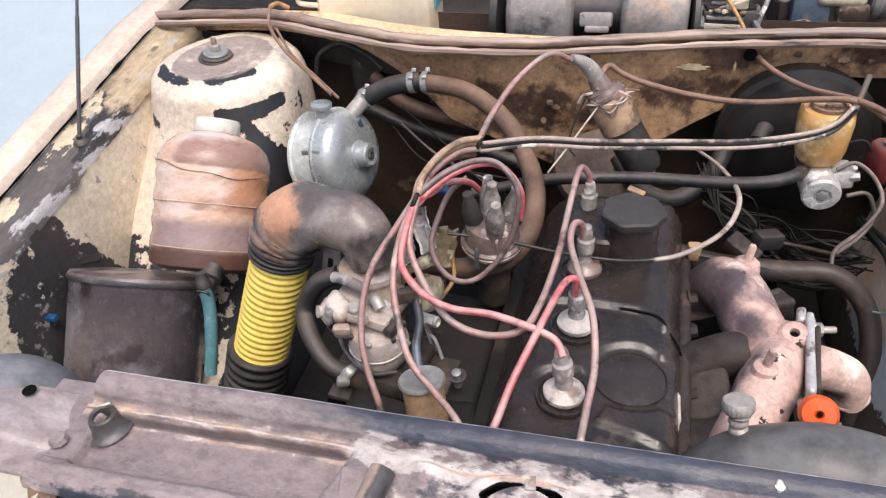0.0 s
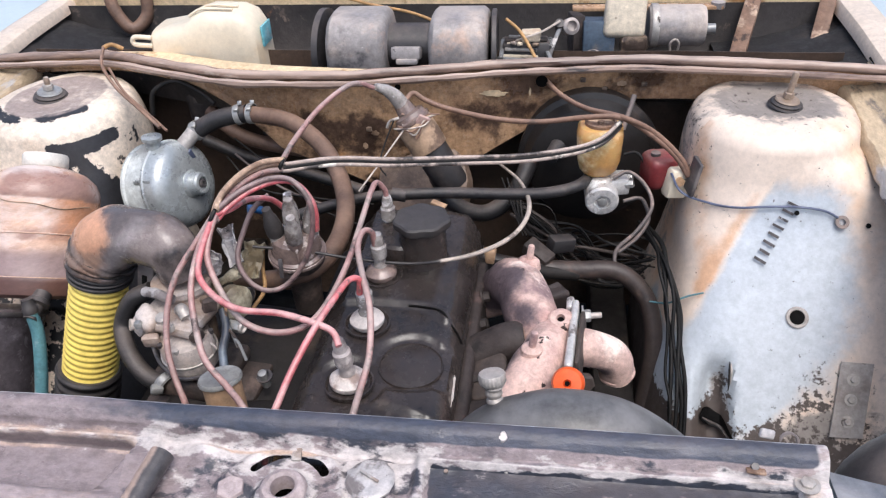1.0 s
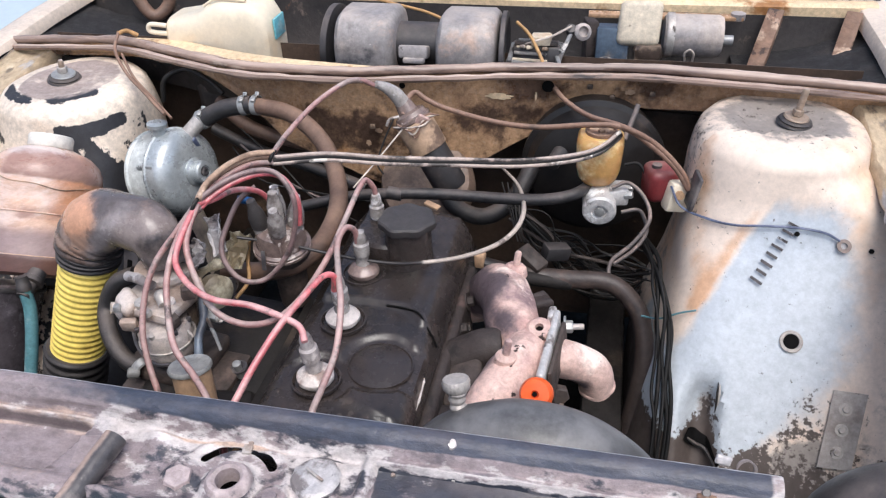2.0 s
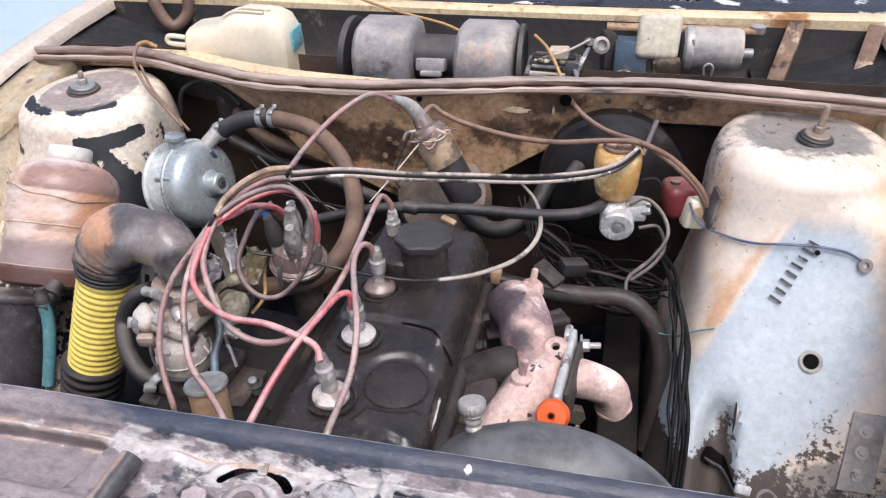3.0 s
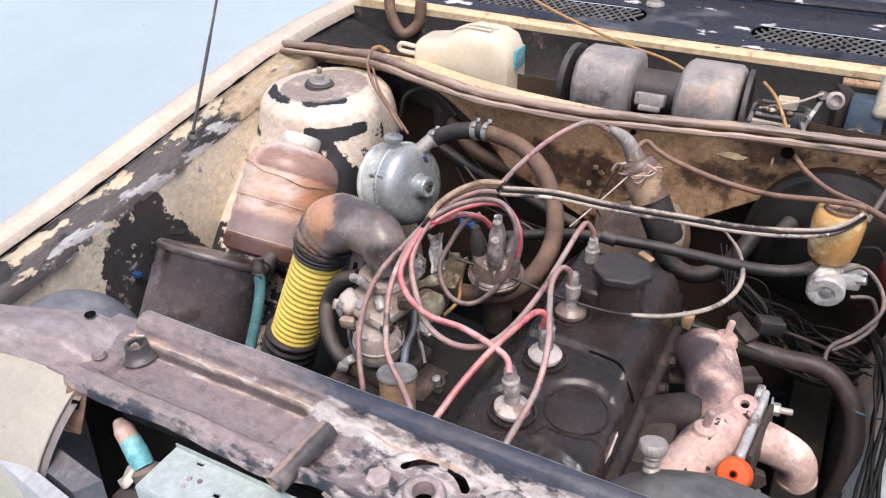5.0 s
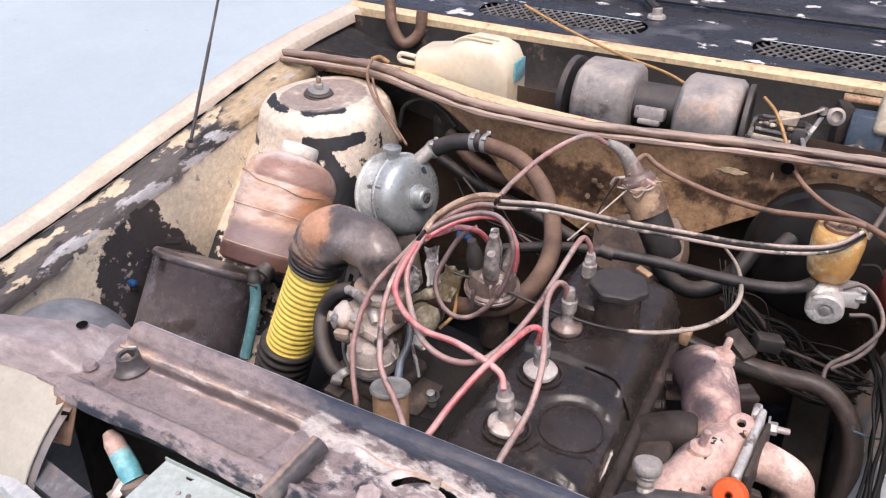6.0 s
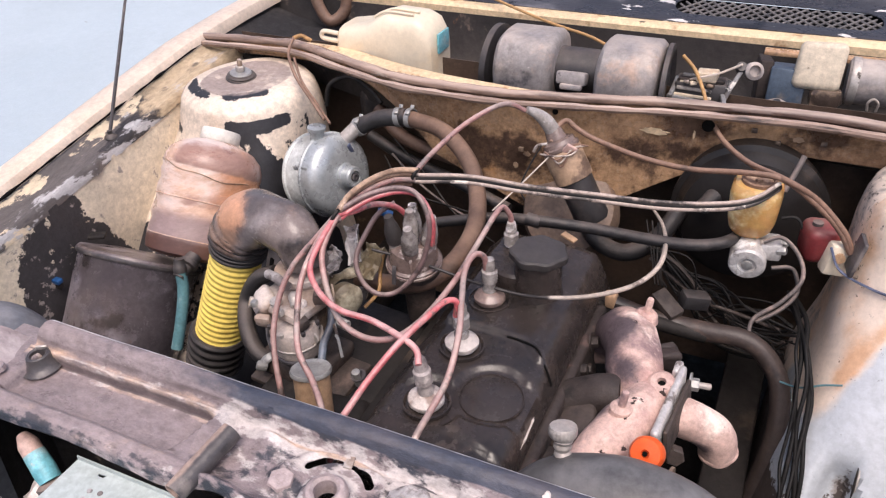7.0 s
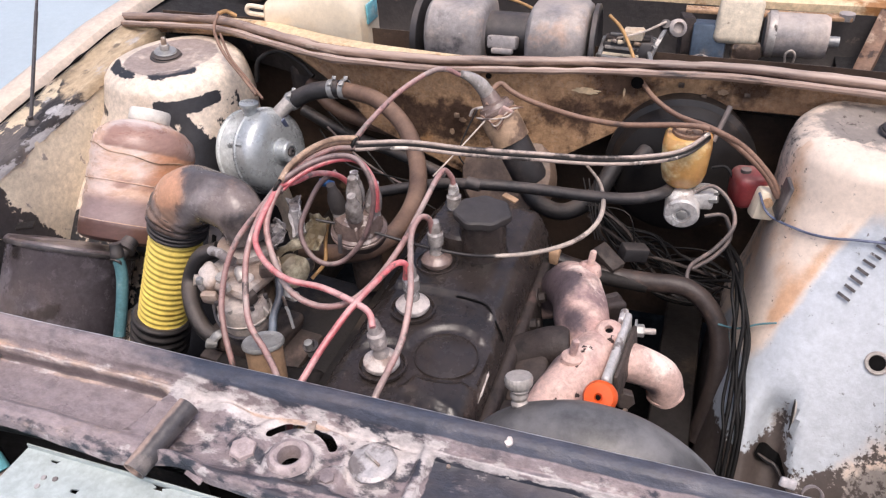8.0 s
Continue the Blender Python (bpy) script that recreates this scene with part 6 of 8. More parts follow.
def cover_ring(y):
    """A slice across the rocker cover."""
    end = smooth_step(0.935, 0.968, y)
    top = 0.765 - 0.05 * end**2
    left = -0.052 + 0.010 * end
    ring = [(left - 0.012, 0.655), (left - 0.010, 0.672), (left, 0.680), (left + 0.012, 0.71), (left + 0.028, 0.742), (left + 0.042, top - 0.008)]
    ring += [(x, top + cover_dip(x, y) - 0.004 * smooth_step(0.12, 0.145, x)) for x in np.linspace(left + 0.054, 0.145, 40)]
    ring += [(0.152, top - 0.008 + cover_dip(0.145, y)), (0.160, top - 0.016), (0.167, top - 0.03), (0.170, 0.70), (0.172, 0.680), (0.178, 0.674), (0.178, 0.655)]
    return [(x, y, z) for x, z in ring]


rings = [cover_ring(y) for y in [0.430, 0.434] + list(np.linspace(0.44, 0.935, 130)) + [0.945, 0.955, 0.962, 0.968]]
cover = part("rocker_cover", rough_up(loft(rings), 0.0012, 25), "rocker", engine, "dusty black pressed rocker cover", sharp=50)
# shallow oval pressing, flange rim and chips
part("oval_lid", lathe([(0, 0), (0.037, 0), (0.039, -0.001), (0.040, 0.0012), (0.0412, 0.0012), (0.042, -0.002)], (0.112, 0.598, 0.7590), (0.03, 0, 1), 48), "rocker", cover)
line = [(0.092, 0.704), (0.104, 0.703), (0.120, 0.700), (0.134, 0.694), (0.143, 0.688)]
line = [(x, y, 0.7668 + cover_dip(x, y) - 0.004 * smooth_step(0.12, 0.145, x)) for x, y in line] + [(0.153, 0.680, 0.7585), (0.162, 0.672, 0.7500), (0.1685, 0.666, 0.738)]
part("seam", tube(line, 0.0016, 6), "soot_shade", cover, "dark step line across the cover")
# pale strip that joins a scrape and the painted highlight of the edge
part("scratch", rough_up(tube([(0.1655, 0.605, 0.7385), (0.166, 0.592, 0.7375), (0.1665, 0.570, 0.7365), (0.167, 0.552, 0.735)], [0.001, 0.0042, 0.0036, 0.001], 8, 6, None, None, 0.35), 0.002, 110), "white_ceramic", cover, "scraped strip that also paints the cover's edge highlight")

part("filler_neck", rough_up(lathe([(0.040, 0), (0.037, 0.012), (0.0345, 0.020), (0.0340, 0.072), (0, 0.072)], (0.097, 0.815, 0.760), (0, 0, 1), 32), 0.001, 40), "rocker", cover)
rings = []
for h, r in ((0, 0.030), (0.001, 0.0385), (0.004, 0.0405), (0.012, 0.0405), (0.0145, 0.038), (0.0150, 0.028)):
    lobe = lambda t: 1 + 0.045 * math.cos(7 * t + 0.4) + 0.012 * math.cos(3 * t)
    rings.append([(0.097 + r * lobe(t) * math.cos(t), 0.815 + r * lobe(t) * math.sin(t), 0.828 + h - 0.04 * (r * math.sin(t))) for t in (math.tau * k / 84 for k in range(84))])
part("oil_cap", loft(rings), "cap_black", cover, "scalloped black oil filler cap")
part("cap_seat", lathe([(0.050, 0), (0.050, 0.03), (0.046, 0.034), (0, 0.034)], (0.062, 0.842, 0.768), (0, 0, 1), 30), "rocker", cover)

PLUGS = [(0.042, 0.556), (0.043, 0.664), (0.042, 0.766), (0.036, 0.868)]
for i, (x, y) in enumerate(PLUGS):
    z = (0.7645, 0.770, 0.774, 0.773)[i]
    part("plug_well", rough_up(lathe([(0.031, -0.004), (0.031, 0.0009), (0.029, 0.0011), (0.026, -0.003), (0, -0.003)], (x, y, z), (0, 0, 1), 36), 0.0012, 60), "rocker", engine, "dark ring round a spark plug well")
    disc_mat = "white_ceramic" if i < 2 else "smoky_cap"
    disc = part("plug_seal", rough_up(lathe([(0.020, 0), (0.0228, 0.004), (0.0228, 0.009), (0.019, 0.013), (0.014, 0.016), (0.011, 0.018), (0, 0.018)], (x, y, z - 0.002), (0, 0, 1), 36), 0.001, 80), disc_mat, engine, "round dusty plug seal" if i > 1 else "round pale plug seal")
    part("plug_boot", lathe([(0.0100, 0), (0.0105, 0.004), (0.0090, 0.007), (0.0090, 0.016), (0.0115, 0.018), (0.0112, 0.036), (0.0085, 0.039), (0.0080, 0.050), (0.0062, 0.056), (0, 0.057)], (x, y, z + 0.016), (0.02 - 0.1 * (i == 0), -0.06, 1), 22), "boot_pale" if i == 0 else "clear_boot", disc)
part("side_bolt", hex_bolt((-0.096, 0.616, 0.705), (0, -0.2, 1), 0.0065, 0.009), "dark_steel", engine)
part("side_stud", lathe([(0, 0), (0.006, 0), (0.006, 0.028), (0, 0.03)], (-0.096, 0.616, 0.69), (0, -0.2, 1), 12), "steel", engine)
part("rear_clip", box((0.098, 0.968, 0.770), (0.026, 0.012, 0.004), 0.001, (0, 10, -20)), "cardboard", engine)
part("intake_casting", rough_up(box((-0.155, 0.68, 0.645), (0.17, 0.26, 0.06), 0.02, (0, 8, 0), 3), 0.010, 30), "dark", engine, "grimy inlet casting")
part("side_cover", rough_up(box((-0.10, 0.55, 0.66), (0.08, 0.10, 0.05), 0.012, (0, 0, 10), 3), 0.004, 30), "dark", engine)

# fuel filter
filt = thing("fuel_filter", (-0.135, 0.558, 0.66), "small paper-banded fuel filter with a dull steel lid", "fuel filter")
lean = Vector((-0.12, 0.22, 1)).normalized()
filter_base = Vector((-0.116, 0.540, 0.768)) - lean * 0.098
part("body", lathe([(0, 0), (0.022, 0), (0.0235, 0.004), (0.0240, 0.098), (0, 0.098)], filter_base, lean, 32), "cardboard", filt)
part("lid", lathe([(0.024, 0), (0.0270, 0.002), (0.0275, 0.005), (0.0260, 0.008), (0.023, 0.0065), (0.012, 0.007), (0, 0.008)], filter_base + lean * 0.098, lean, 36), "steel", filt, "dull domed steel lid")

def crumpled(at, turn, w, h, seed, fold=0.006):
    """A small bent and torn piece of sheet metal."""
    m = Matrix.Translation(Vector(at)) @ Euler([radians(a) for a in turn]).to_matrix().to_4x4()
    rings = []
    for i in range(9):
        u = i / 8 - 0.5
        side = 0.72 + 0.28 * noise.noise(Vector((seed, i * 0.7, 0)))
        rings.append([m @ Vector((w * v * side, h * u, fold * (abs(3 * noise.noise(Vector((u * 3 + seed, v * 3, seed)))) - 0.6 + 0.8 * (v + 0.2) ** 2))) for v in np.linspace(-0.5, 0.5, 8)])
    return solid(loft(rings, (False, False), False), 0.0018)


# carburettor
carb = thing("carburettor", (-0.225, 0.66, 0.66), "grimy cast carburettor below the intake elbow", "carburettor")
part("throat", lathe([(0.040, 0), (0.040, 0.012), (0.037, 0.014), (0.037, 0.035), (0.041, 0.040), (0.041, 0.048), (0, 0.048)], (-0.224, 0.694, 0.758), (0, 0, 1), 32), "carb_pale", carb)
float_bowl = part("float_bowl", rough_up(lathe([(0.030, 0), (0.034, 0.006), (0.036, 0.02), (0.036, 0.05), (0.033, 0.056), (0, 0.056)], (-0.198, 0.625, 0.712), (0, -0.08, 1), 30), 0.002, 40), "carb_pale", carb, "round greyish float bowl")
part("bowl_ring", lathe([(0.036, 0), (0.0385, 0.001), (0.0385, 0.004), (0.036, 0.005)], (-0.198, 0.624, 0.738), (0, -0.08, 1), 30), "alu", float_bowl)
part("body", rough_up(box((-0.218, 0.655, 0.745), (0.085, 0.060, 0.050), 0.012, (0, 0, -12), 3), 0.004, 40), "brass", carb)
top_cover = part("top_cover", rough_up(box((-0.214, 0.648, 0.782), (0.092, 0.075, 0.018), 0.007, (0, 0, -12), 2), 0.003, 50), "carb_pale", carb)
part("base", rough_up(box((-0.200, 0.640, 0.690), (0.11, 0.10, 0.03), 0.010, (0, 0, -8), 3), 0.006, 40), "dark_cast", carb)
part("base_plate", rough_up(box((-0.185, 0.625, 0.672), (0.15, 0.10, 0.010), 0.003, (4, 0, -6)), 0.002, 40), "dark_cast", carb)
part("accelerator_pump", rough_up(lathe([(0.016, 0), (0.018, 0.004), (0.018, 0.008), (0.012, 0.013), (0.008, 0.015), (0.008, 0.020), (0, 0.021)], (-0.262, 0.640, 0.768), (-0.75, -0.6, 0.35), 24), 0.001, 60), "carb_pale", carb)
part("pump_cover", rough_up(box((-0.246, 0.628, 0.785), (0.036, 0.026, 0.026), 0.007, (10, 20, -30), 3), 0.006, 60), "carb_pale", carb)
part("white_union", rough_up(tube([(-0.262, 0.662, 0.806), (-0.240, 0.652, 0.812), (-0.214, 0.642, 0.810)], 0.0070, 12, 6), 0.001, 60), "pitted_white", carb)
part("elbow_union", tube([(-0.205, 0.640, 0.795), (-0.196, 0.630, 0.805), (-0.188, 0.622, 0.798)], 0.008, 12, 6), "alu", carb)
part("mount_plate", box((-0.280, 0.700, 0.800), (0.030, 0.004, 0.045), 0.002, (-20, 0, -20)), "boot", carb)
part("plate_hole", box((-0.281, 0.6965, 0.799), (0.008, 0.003, 0.013), 0.001, (-20, 0, -20)), "soot_shade", carb)
part("choke_housing", rough_up(lathe([(0.022, 0), (0.024, 0.006), (0.024, 0.018), (0.017, 0.024), (0, 0.026)], (-0.158, 0.690, 0.775), (0.8, -0.45, 0.2), 24), 0.003, 60), "olive_cast", carb)
part("choke_lever", crumpled((-0.166, 0.746, 0.828), (38, -18, 16), 0.032, 0.058, 1.0, 0.009), "pitted_white", carb, "bent pale choke lever")
part("choke_plate", crumpled((-0.186, 0.716, 0.814), (50, 10, -18), 0.044, 0.038, 2.0, 0.012), "pitted_white", carb)
part("cam_plate", crumpled((-0.141, 0.748, 0.802), (35, 20, 12), 0.042, 0.052, 3.0, 0.012), "olive_cast", carb)
part("link_arm", rough_up(tube([(-0.192, 0.706, 0.776), (-0.172, 0.717, 0.790), (-0.152, 0.730, 0.796)], [0.009, 0.006, 0.011], 12, 6, None, None, 0.45), 0.003, 60), "olive_cast", carb)
part("vacuum_union", rough_up(lathe([(0.009, -0.012), (0.009, 0.010), (0.011, 0.012), (0.011, 0.020), (0.006, 0.022), (0, 0.020)], (-0.156, 0.718, 0.765), (0.9, -0.2, 0.1), 18), 0.0008, 60), "dark_steel", carb)
part("fuel_union", hex_bolt((-0.150, 0.655, 0.760), (0.9, -0.3, 0.1), 0.008, 0.020, False), "steel", carb)
part("union_tip", lathe([(0.007, 0), (0.008, 0.004), (0.006, 0.006), (0.004, 0.003), (0, 0.003)], (-0.131, 0.649, 0.762), (0.9, -0.3, 0.1), 16), "alu", carb)
for k, (x, y, z, r, mname) in enumerate(((-0.252, 0.612, 0.792, 0.006, "steel"), (-0.205, 0.606, 0.794, 0.006, "alu"), (-0.232, 0.676, 0.796, 0.006, "steel"), (-0.182, 0.668, 0.793, 0.007, "brass"), (-0.222, 0.622, 0.797, 0.009, "alu"), (-0.187, 0.632, 0.796, 0.008, "white_ceramic"))):
    part("screw", rough_up(lathe([(0, 0), (r, 0), (r, 0.005), (r * 0.7, 0.008), (0, 0.008)], (x, y, z - 0.004), (0.1 * (k % 3 - 1), -0.15, 1), 12), 0.0006, 90), mname, top_cover)
for k in range(4):
    part("spring", tube([(-0.165 + 0.012 * k, 0.665 - 0.014 * k, 0.775 - 0.004 * k), (-0.150 + 0.010 * k, 0.650 - 0.012 * k, 0.765), (-0.140 + 0.010 * k, 0.640 - 0.012 * k, 0.745)], 0.0022, 6, 6), "steel" if k % 2 else "brass", carb)
part("hose_clamp", rough_up(lathe([(0.0135, 0), (0.016, 0.003), (0.016, 0.012), (0.0135, 0.014)], (-0.240, 0.604, 0.700), (0.8, -0.4, -0.3), 20), 0.001, 80), "steel", carb)
part("clamp_screw", rough_up(box((-0.238, 0.585, 0.700), (0.016, 0.012, 0.012), 0.003, (0, 20, 30)), 0.002, 80), "steel", carb)

part("throttle_lever", rough_up(box((-0.262, 0.655, 0.742), (0.006, 0.040, 0.016), 0.002, (20, 0, -30), 2), 0.002, 70), "dark_steel", carb)
part("throttle_rod", tube([(-0.262, 0.640, 0.738), (-0.235, 0.606, 0.728), (-0.200, 0.586, 0.722), (-0.165, 0.590, 0.726)], 0.0028, 8, 6), "dark_steel", carb)
part("choke_rod", tube([(-0.160, 0.672, 0.808), (-0.148, 0.655, 0.790), (-0.150, 0.640, 0.752), (-0.158, 0.628, 0.722)], 0.0022, 8, 6), "brass", carb)
part("fast_idle_arm", rough_up(box((-0.168, 0.622, 0.755), (0.030, 0.004, 0.014), 0.0015, (0, 38, -20), 2), 0.002, 80), "alu", carb)
part("return_spring", tube([(-0.170 + 0.0035 * math.cos(a), 0.604 + 0.0006 * a, 0.735 + 0.0035 * math.sin(a)) for a in np.linspace(0, math.tau * 7, 71)], 0.0009, 5, 2), "steel", carb)
for k in range(7):
    t = math.tau * k / 7 + 0.3
    part("bowl_screw", lathe([(0, 0), (0.0034, 0), (0.0034, 0.006), (0, 0.0065)], (-0.198 + 0.034 * math.cos(t), 0.623 + 0.034 * math.sin(t), 0.764), (0, -0.1, 1), 8), "alu" if k % 2 else "dark_steel", float_bowl)
for k, (x, y, z, w, d, h, turn) in enumerate(((-0.236, 0.604, 0.772, 0.022, 0.016, 0.020, 20), (-0.176, 0.612, 0.780, 0.020, 0.018, 0.016, -30), (-0.266, 0.690, 0.788, 0.024, 0.020, 0.018, 10), (-0.166, 0.648, 0.800, 0.018, 0.014, 0.022, 35))):
    part("casting_lug", rough_up(box((x, y, z), (w, d, h), 0.005, (8, 6, turn), 2), 0.004, 70), ("carb_pale", "dark_cast", "brass", "dark_cast")[k], carb)

# distributor
dist = thing("distributor", (-0.085, 0.80, 0.66), "dusty distributor with a clear-brown cap and lead towers", "distributor")
stem = Vector((0.05, -0.14, 1)).normalized()
cap_at = Vector((-0.080, 0.772, 0.803))
part("body", lathe([(0.022, 0), (0.024, 0.06), (0.028, 0.082), (0.036, 0.102), (0.038, 0.118), (0, 0.118)], cap_at - stem * 0.12 + Vector((0, 0.010, 0)), stem, 32), "dark_cast", dist)
part("cap", rough_up(lathe([(0.0395, -0.004), (0.0405, 0.0), (0.0405, 0.006), (0.0365, 0.009), (0.0355, 0.022), (0.032, 0.034), (0.024, 0.039), (0, 0.040)], cap_at, stem, 40), 0.0008, 60), "smoky_cap", dist)
part("cap_rim", lathe([(0.0400, -0.003), (0.0418, -0.002), (0.0418, 0.002), (0.0400, 0.003)], cap_at, stem, 40), "smoky_cap", dist)
for k in range(4):
    t = math.tau * k / 4 + 0.35
    out = Vector((math.cos(t), math.sin(t), 0))
    at = cap_at + stem * 0.028 + out * 0.0225
    way = (stem + out * 0.14).normalized()
    tower = part("lead_tower", lathe([(0.0120, 0), (0.0112, 0.012), (0.0105, 0.020), (0.008, 0.023), (0, 0.023)], at, way, 18), "smoky_cap" if k % 2 else "clear_boot", dist)
    part("tower_boot", rough_up(lathe([(0.0112, 0), (0.0126, 0.003), (0.0122, 0.018), (0.0100, 0.031), (0.0078, 0.036), (0.0062, 0.048), (0, 0.049)], at + way * 0.012, way, 18), 0.0008, 90), "cap_black" if k == 2 else "clear_boot", tower)
part("centre_tower", rough_up(lathe([(0.0110, 0), (0.0102, 0.018), (0.0118, 0.020), (0.0110, 0.042), (0.0080, 0.052), (0.0062, 0.064), (0, 0.064)], cap_at + stem * 0.034, stem, 18), 0.0008, 90), "clear_boot", dist)
for k in range(3):
    t = math.tau * k / 3 + 0.9
    out = Vector((math.cos(t), math.sin(t), 0))
    part("cap_rib", tube([cap_at + stem * 0.008 + out * 0.0370, cap_at + stem * 0.024 + out * 0.0352, cap_at + stem * 0.035 + out * 0.030], 0.0024, 8, 4), "smoky_cap", dist)
part("clip", box(cap_at + Vector((-0.012, -0.041, 0.0)), (0.006, 0.003, 0.030), 0.001, (-10, 0, 0)), "dark_steel", dist)
part("vacuum_plug", tube([(-0.152, 0.842, 0.828), (-0.163, 0.836, 0.834), (-0.170, 0.832, 0.836)], 0.0062, 14, 4), "blue_clip", dist, "bright blue plug")

# ignition coil strapped to the bulkhead
coil = thing("ignition_coil", (0.07, 1.10, 0.70), "dark ignition coil with a tan clamp and dusty cap", "ignition coil")
k0, k1 = Vector((0.098, 1.085, 0.755)), Vector((0.040, 1.098, 0.855))
kd = (k1 - k0).normalized()
L = (k1 - k0).length
part("case", lathe([(0, -0.02), (0.026, -0.02), (0.030, -0.012), (0.030, L * 0.62), (0.031, L * 0.63), (0.031, L), (0, L)], k0, kd, 32), "black_plastic", coil)
part("clamp", lathe([(0.0315, L * 0.52), (0.033, L * 0.53), (0.033, L * 0.98), (0.0315, L)], k0, kd, 32), "coil_clamp", coil, "tan rusty clamp band")
part("cap", rough_up(lathe([(0.031, 0), (0.033, 0.002), (0.033, 0.007), (0.029, 0.009), (0.027, 0.016), (0.018, 0.020), (0.015, 0.034), (0.012, 0.042), (0, 0.042)], k1, kd, 30), 0.0015, 60), "smoky_cap", coil)
part("pink_tab", box(k1 + Vector((0.018, -0.024, 0.010)), (0.020, 0.006, 0.030), 0.002, (20, 30, 20)), "pink_cast", coil)
part("terminal", tube([k1 + Vector((-0.022, -0.012, 0.012)), k1 + Vector((-0.036, -0.02, 0.010)), k1 + Vector((-0.042, -0.022, -0.002))], 0.0026, 8, 5), "alu", coil)
part("lead_boot", tube([(0.022, 1.101, 0.886), (0.012, 1.094, 0.904), (0.000, 1.084, 0.919), (-0.014, 1.072, 0.930)], [0.0135, 0.0125, 0.0095, 0.006], 16, 6), "clear_boot", coil)
part("wire_loop", tube([k1 + Vector((-0.03, -0.018, 0.01)), (-0.005, 1.06, 0.83), (-0.012, 1.04, 0.80), (0.0, 1.03, 0.785)], 0.0016, 6, 6), "black_wire", coil)

for k in range(4):
    part("wire_loop", tube([k1 + Vector((-0.028 + 0.006 * k, -0.030 + 0.004 * k, 0.004 * k)), k1 + Vector((0.0 + 0.004 * k, -0.040, 0.006 - 0.006 * k)), k1 + Vector((0.026, -0.032 + 0.003 * k, 0.010 + 0.004 * k)), k1 + Vector((0.036 + 0.004 * k, -0.012, 0.020))], 0.0014, 6, 6), "brown_wire" if k % 2 else "white_cable", coil)

# steering-column shroud and grey pan behind the coil
part("bulkhead_pan", rough_up(lathe([(0.0, 0.0), (0.055, 0.002), (0.085, 0.012), (0.092, 0.03), (0.092, 0.06)], (0.035, 1.17, 0.70), (0, 0.75, -0.65), 40), 0.003, 20), "dusty_pan", wall, "round dusty pressing in the bulkhead")

# ---- exhaust manifold ----
man = thing("exhaust_manifold", (0.25, 0.68, 0.60), "pinkish heat-bleached cast exhaust manifold", "exhaust manifold")
def cast_pipe(name, points, radii, seed, material="pink_cast", dark_end=None, flat=1.0):
    """A rough cast branch; soot and painted-in shade round dark_end."""
    bm = rough_up(tube(points, radii, 28, 8, None, None, flat), 0.004, 26, seed)
    soot_shade = bm.verts.layers.float.new("soot_shade")
    for v in bm.verts:
        v[soot_shade] = 0.14 + sum(0.62 * math.exp(-((v.co - Vector(c)).length / r) ** 2) for c, r in dark_end or ())
    return part(name, bm, material, man)


cast_pipe("rear_branch", [(0.174, 0.860, 0.660), (0.200, 0.858, 0.676), (0.224, 0.845, 0.706), (0.240, 0.812, 0.719), (0.254, 0.770, 0.717), (0.272, 0.735, 0.711), (0.282, 0.712, 0.706)], [0.032, 0.035, 0.039, 0.040, 0.038, 0.035, 0.026], 1.0, "pink_cast", [((0.195, 0.86, 0.69), 0.045), ((0.205, 0.83, 0.71), 0.035), ((0.210, 0.775, 0.722), 0.036), ((0.245, 0.725, 0.745), 0.030), ((0.232, 0.80, 0.757), 0.022), ((0.268, 0.87, 0.74), 0.02), ((0.200, 0.800, 0.720), 0.034)])
cast_pipe("front_branch", [(0.298, 0.766, 0.698), (0.293, 0.742, 0.706), (0.284, 0.702, 0.710), (0.268, 0.655, 0.709), (0.250, 0.610, 0.702), (0.234, 0.570, 0.686), (0.221, 0.530, 0.658)], [0.020, 0.031, 0.034, 0.035, 0.035, 0.034, 0.032], 3.0, "pink_cast", [((0.243, 0.680, 0.742), 0.030), ((0.308, 0.62, 0.72), 0.026), ((0.215, 0.64, 0.71), 0.03)])
cast_pipe("middle_branch", [(0.174, 0.705, 0.672), (0.200, 0.708, 0.690), (0.225, 0.712, 0.702), (0.252, 0.716, 0.706)], [0.034, 0.031, 0.030, 0.028], 5.0, "sooty")
cast_pipe("low_branch", [(0.174, 0.595, 0.655), (0.20, 0.595, 0.664), (0.238, 0.60, 0.676)], [0.034, 0.030, 0.028], 7.0, "sooty")
ports = part("port_flange", rough_up(box((0.176, 0.72, 0.668), (0.016, 0.36, 0.080), 0.006, (0, 0, 0), 3), 0.006, 32), "sooty", man)
for y, z in ((0.650, 0.690), (0.758, 0.694), (0.790, 0.668), (0.668, 0.652), (0.815, 0.700)):
    part("port_nut", hex_bolt((0.182, y, z), (1, 0.1, 0.25), 0.0085, 0.010), "sooty", ports)
part("heat_shield", rough_up(box((0.205, 0.655, 0.690), (0.055, 0.070, 0.016), 0.006, (10, -18, 8), 4), 0.007, 34), "dark_cast", man, "rusty crumpled bracket beside the ports")
part("rear_boss", rough_up(lathe([(0.019, -0.006), (0.016, 0.006), (0.011, 0.010), (0, 0.010)], (0.250, 0.846, 0.745), (0.05, 0.1, 1), 22), 0.001, 60), "pink_cast", man)
part("stud", lathe([(0, 0), (0.0052, 0), (0.0052, 0.022), (0.004, 0.025), (0, 0.025)], (0.251, 0.847, 0.752), (0.12, 0.05, 1), 12), "pink_cast", man)
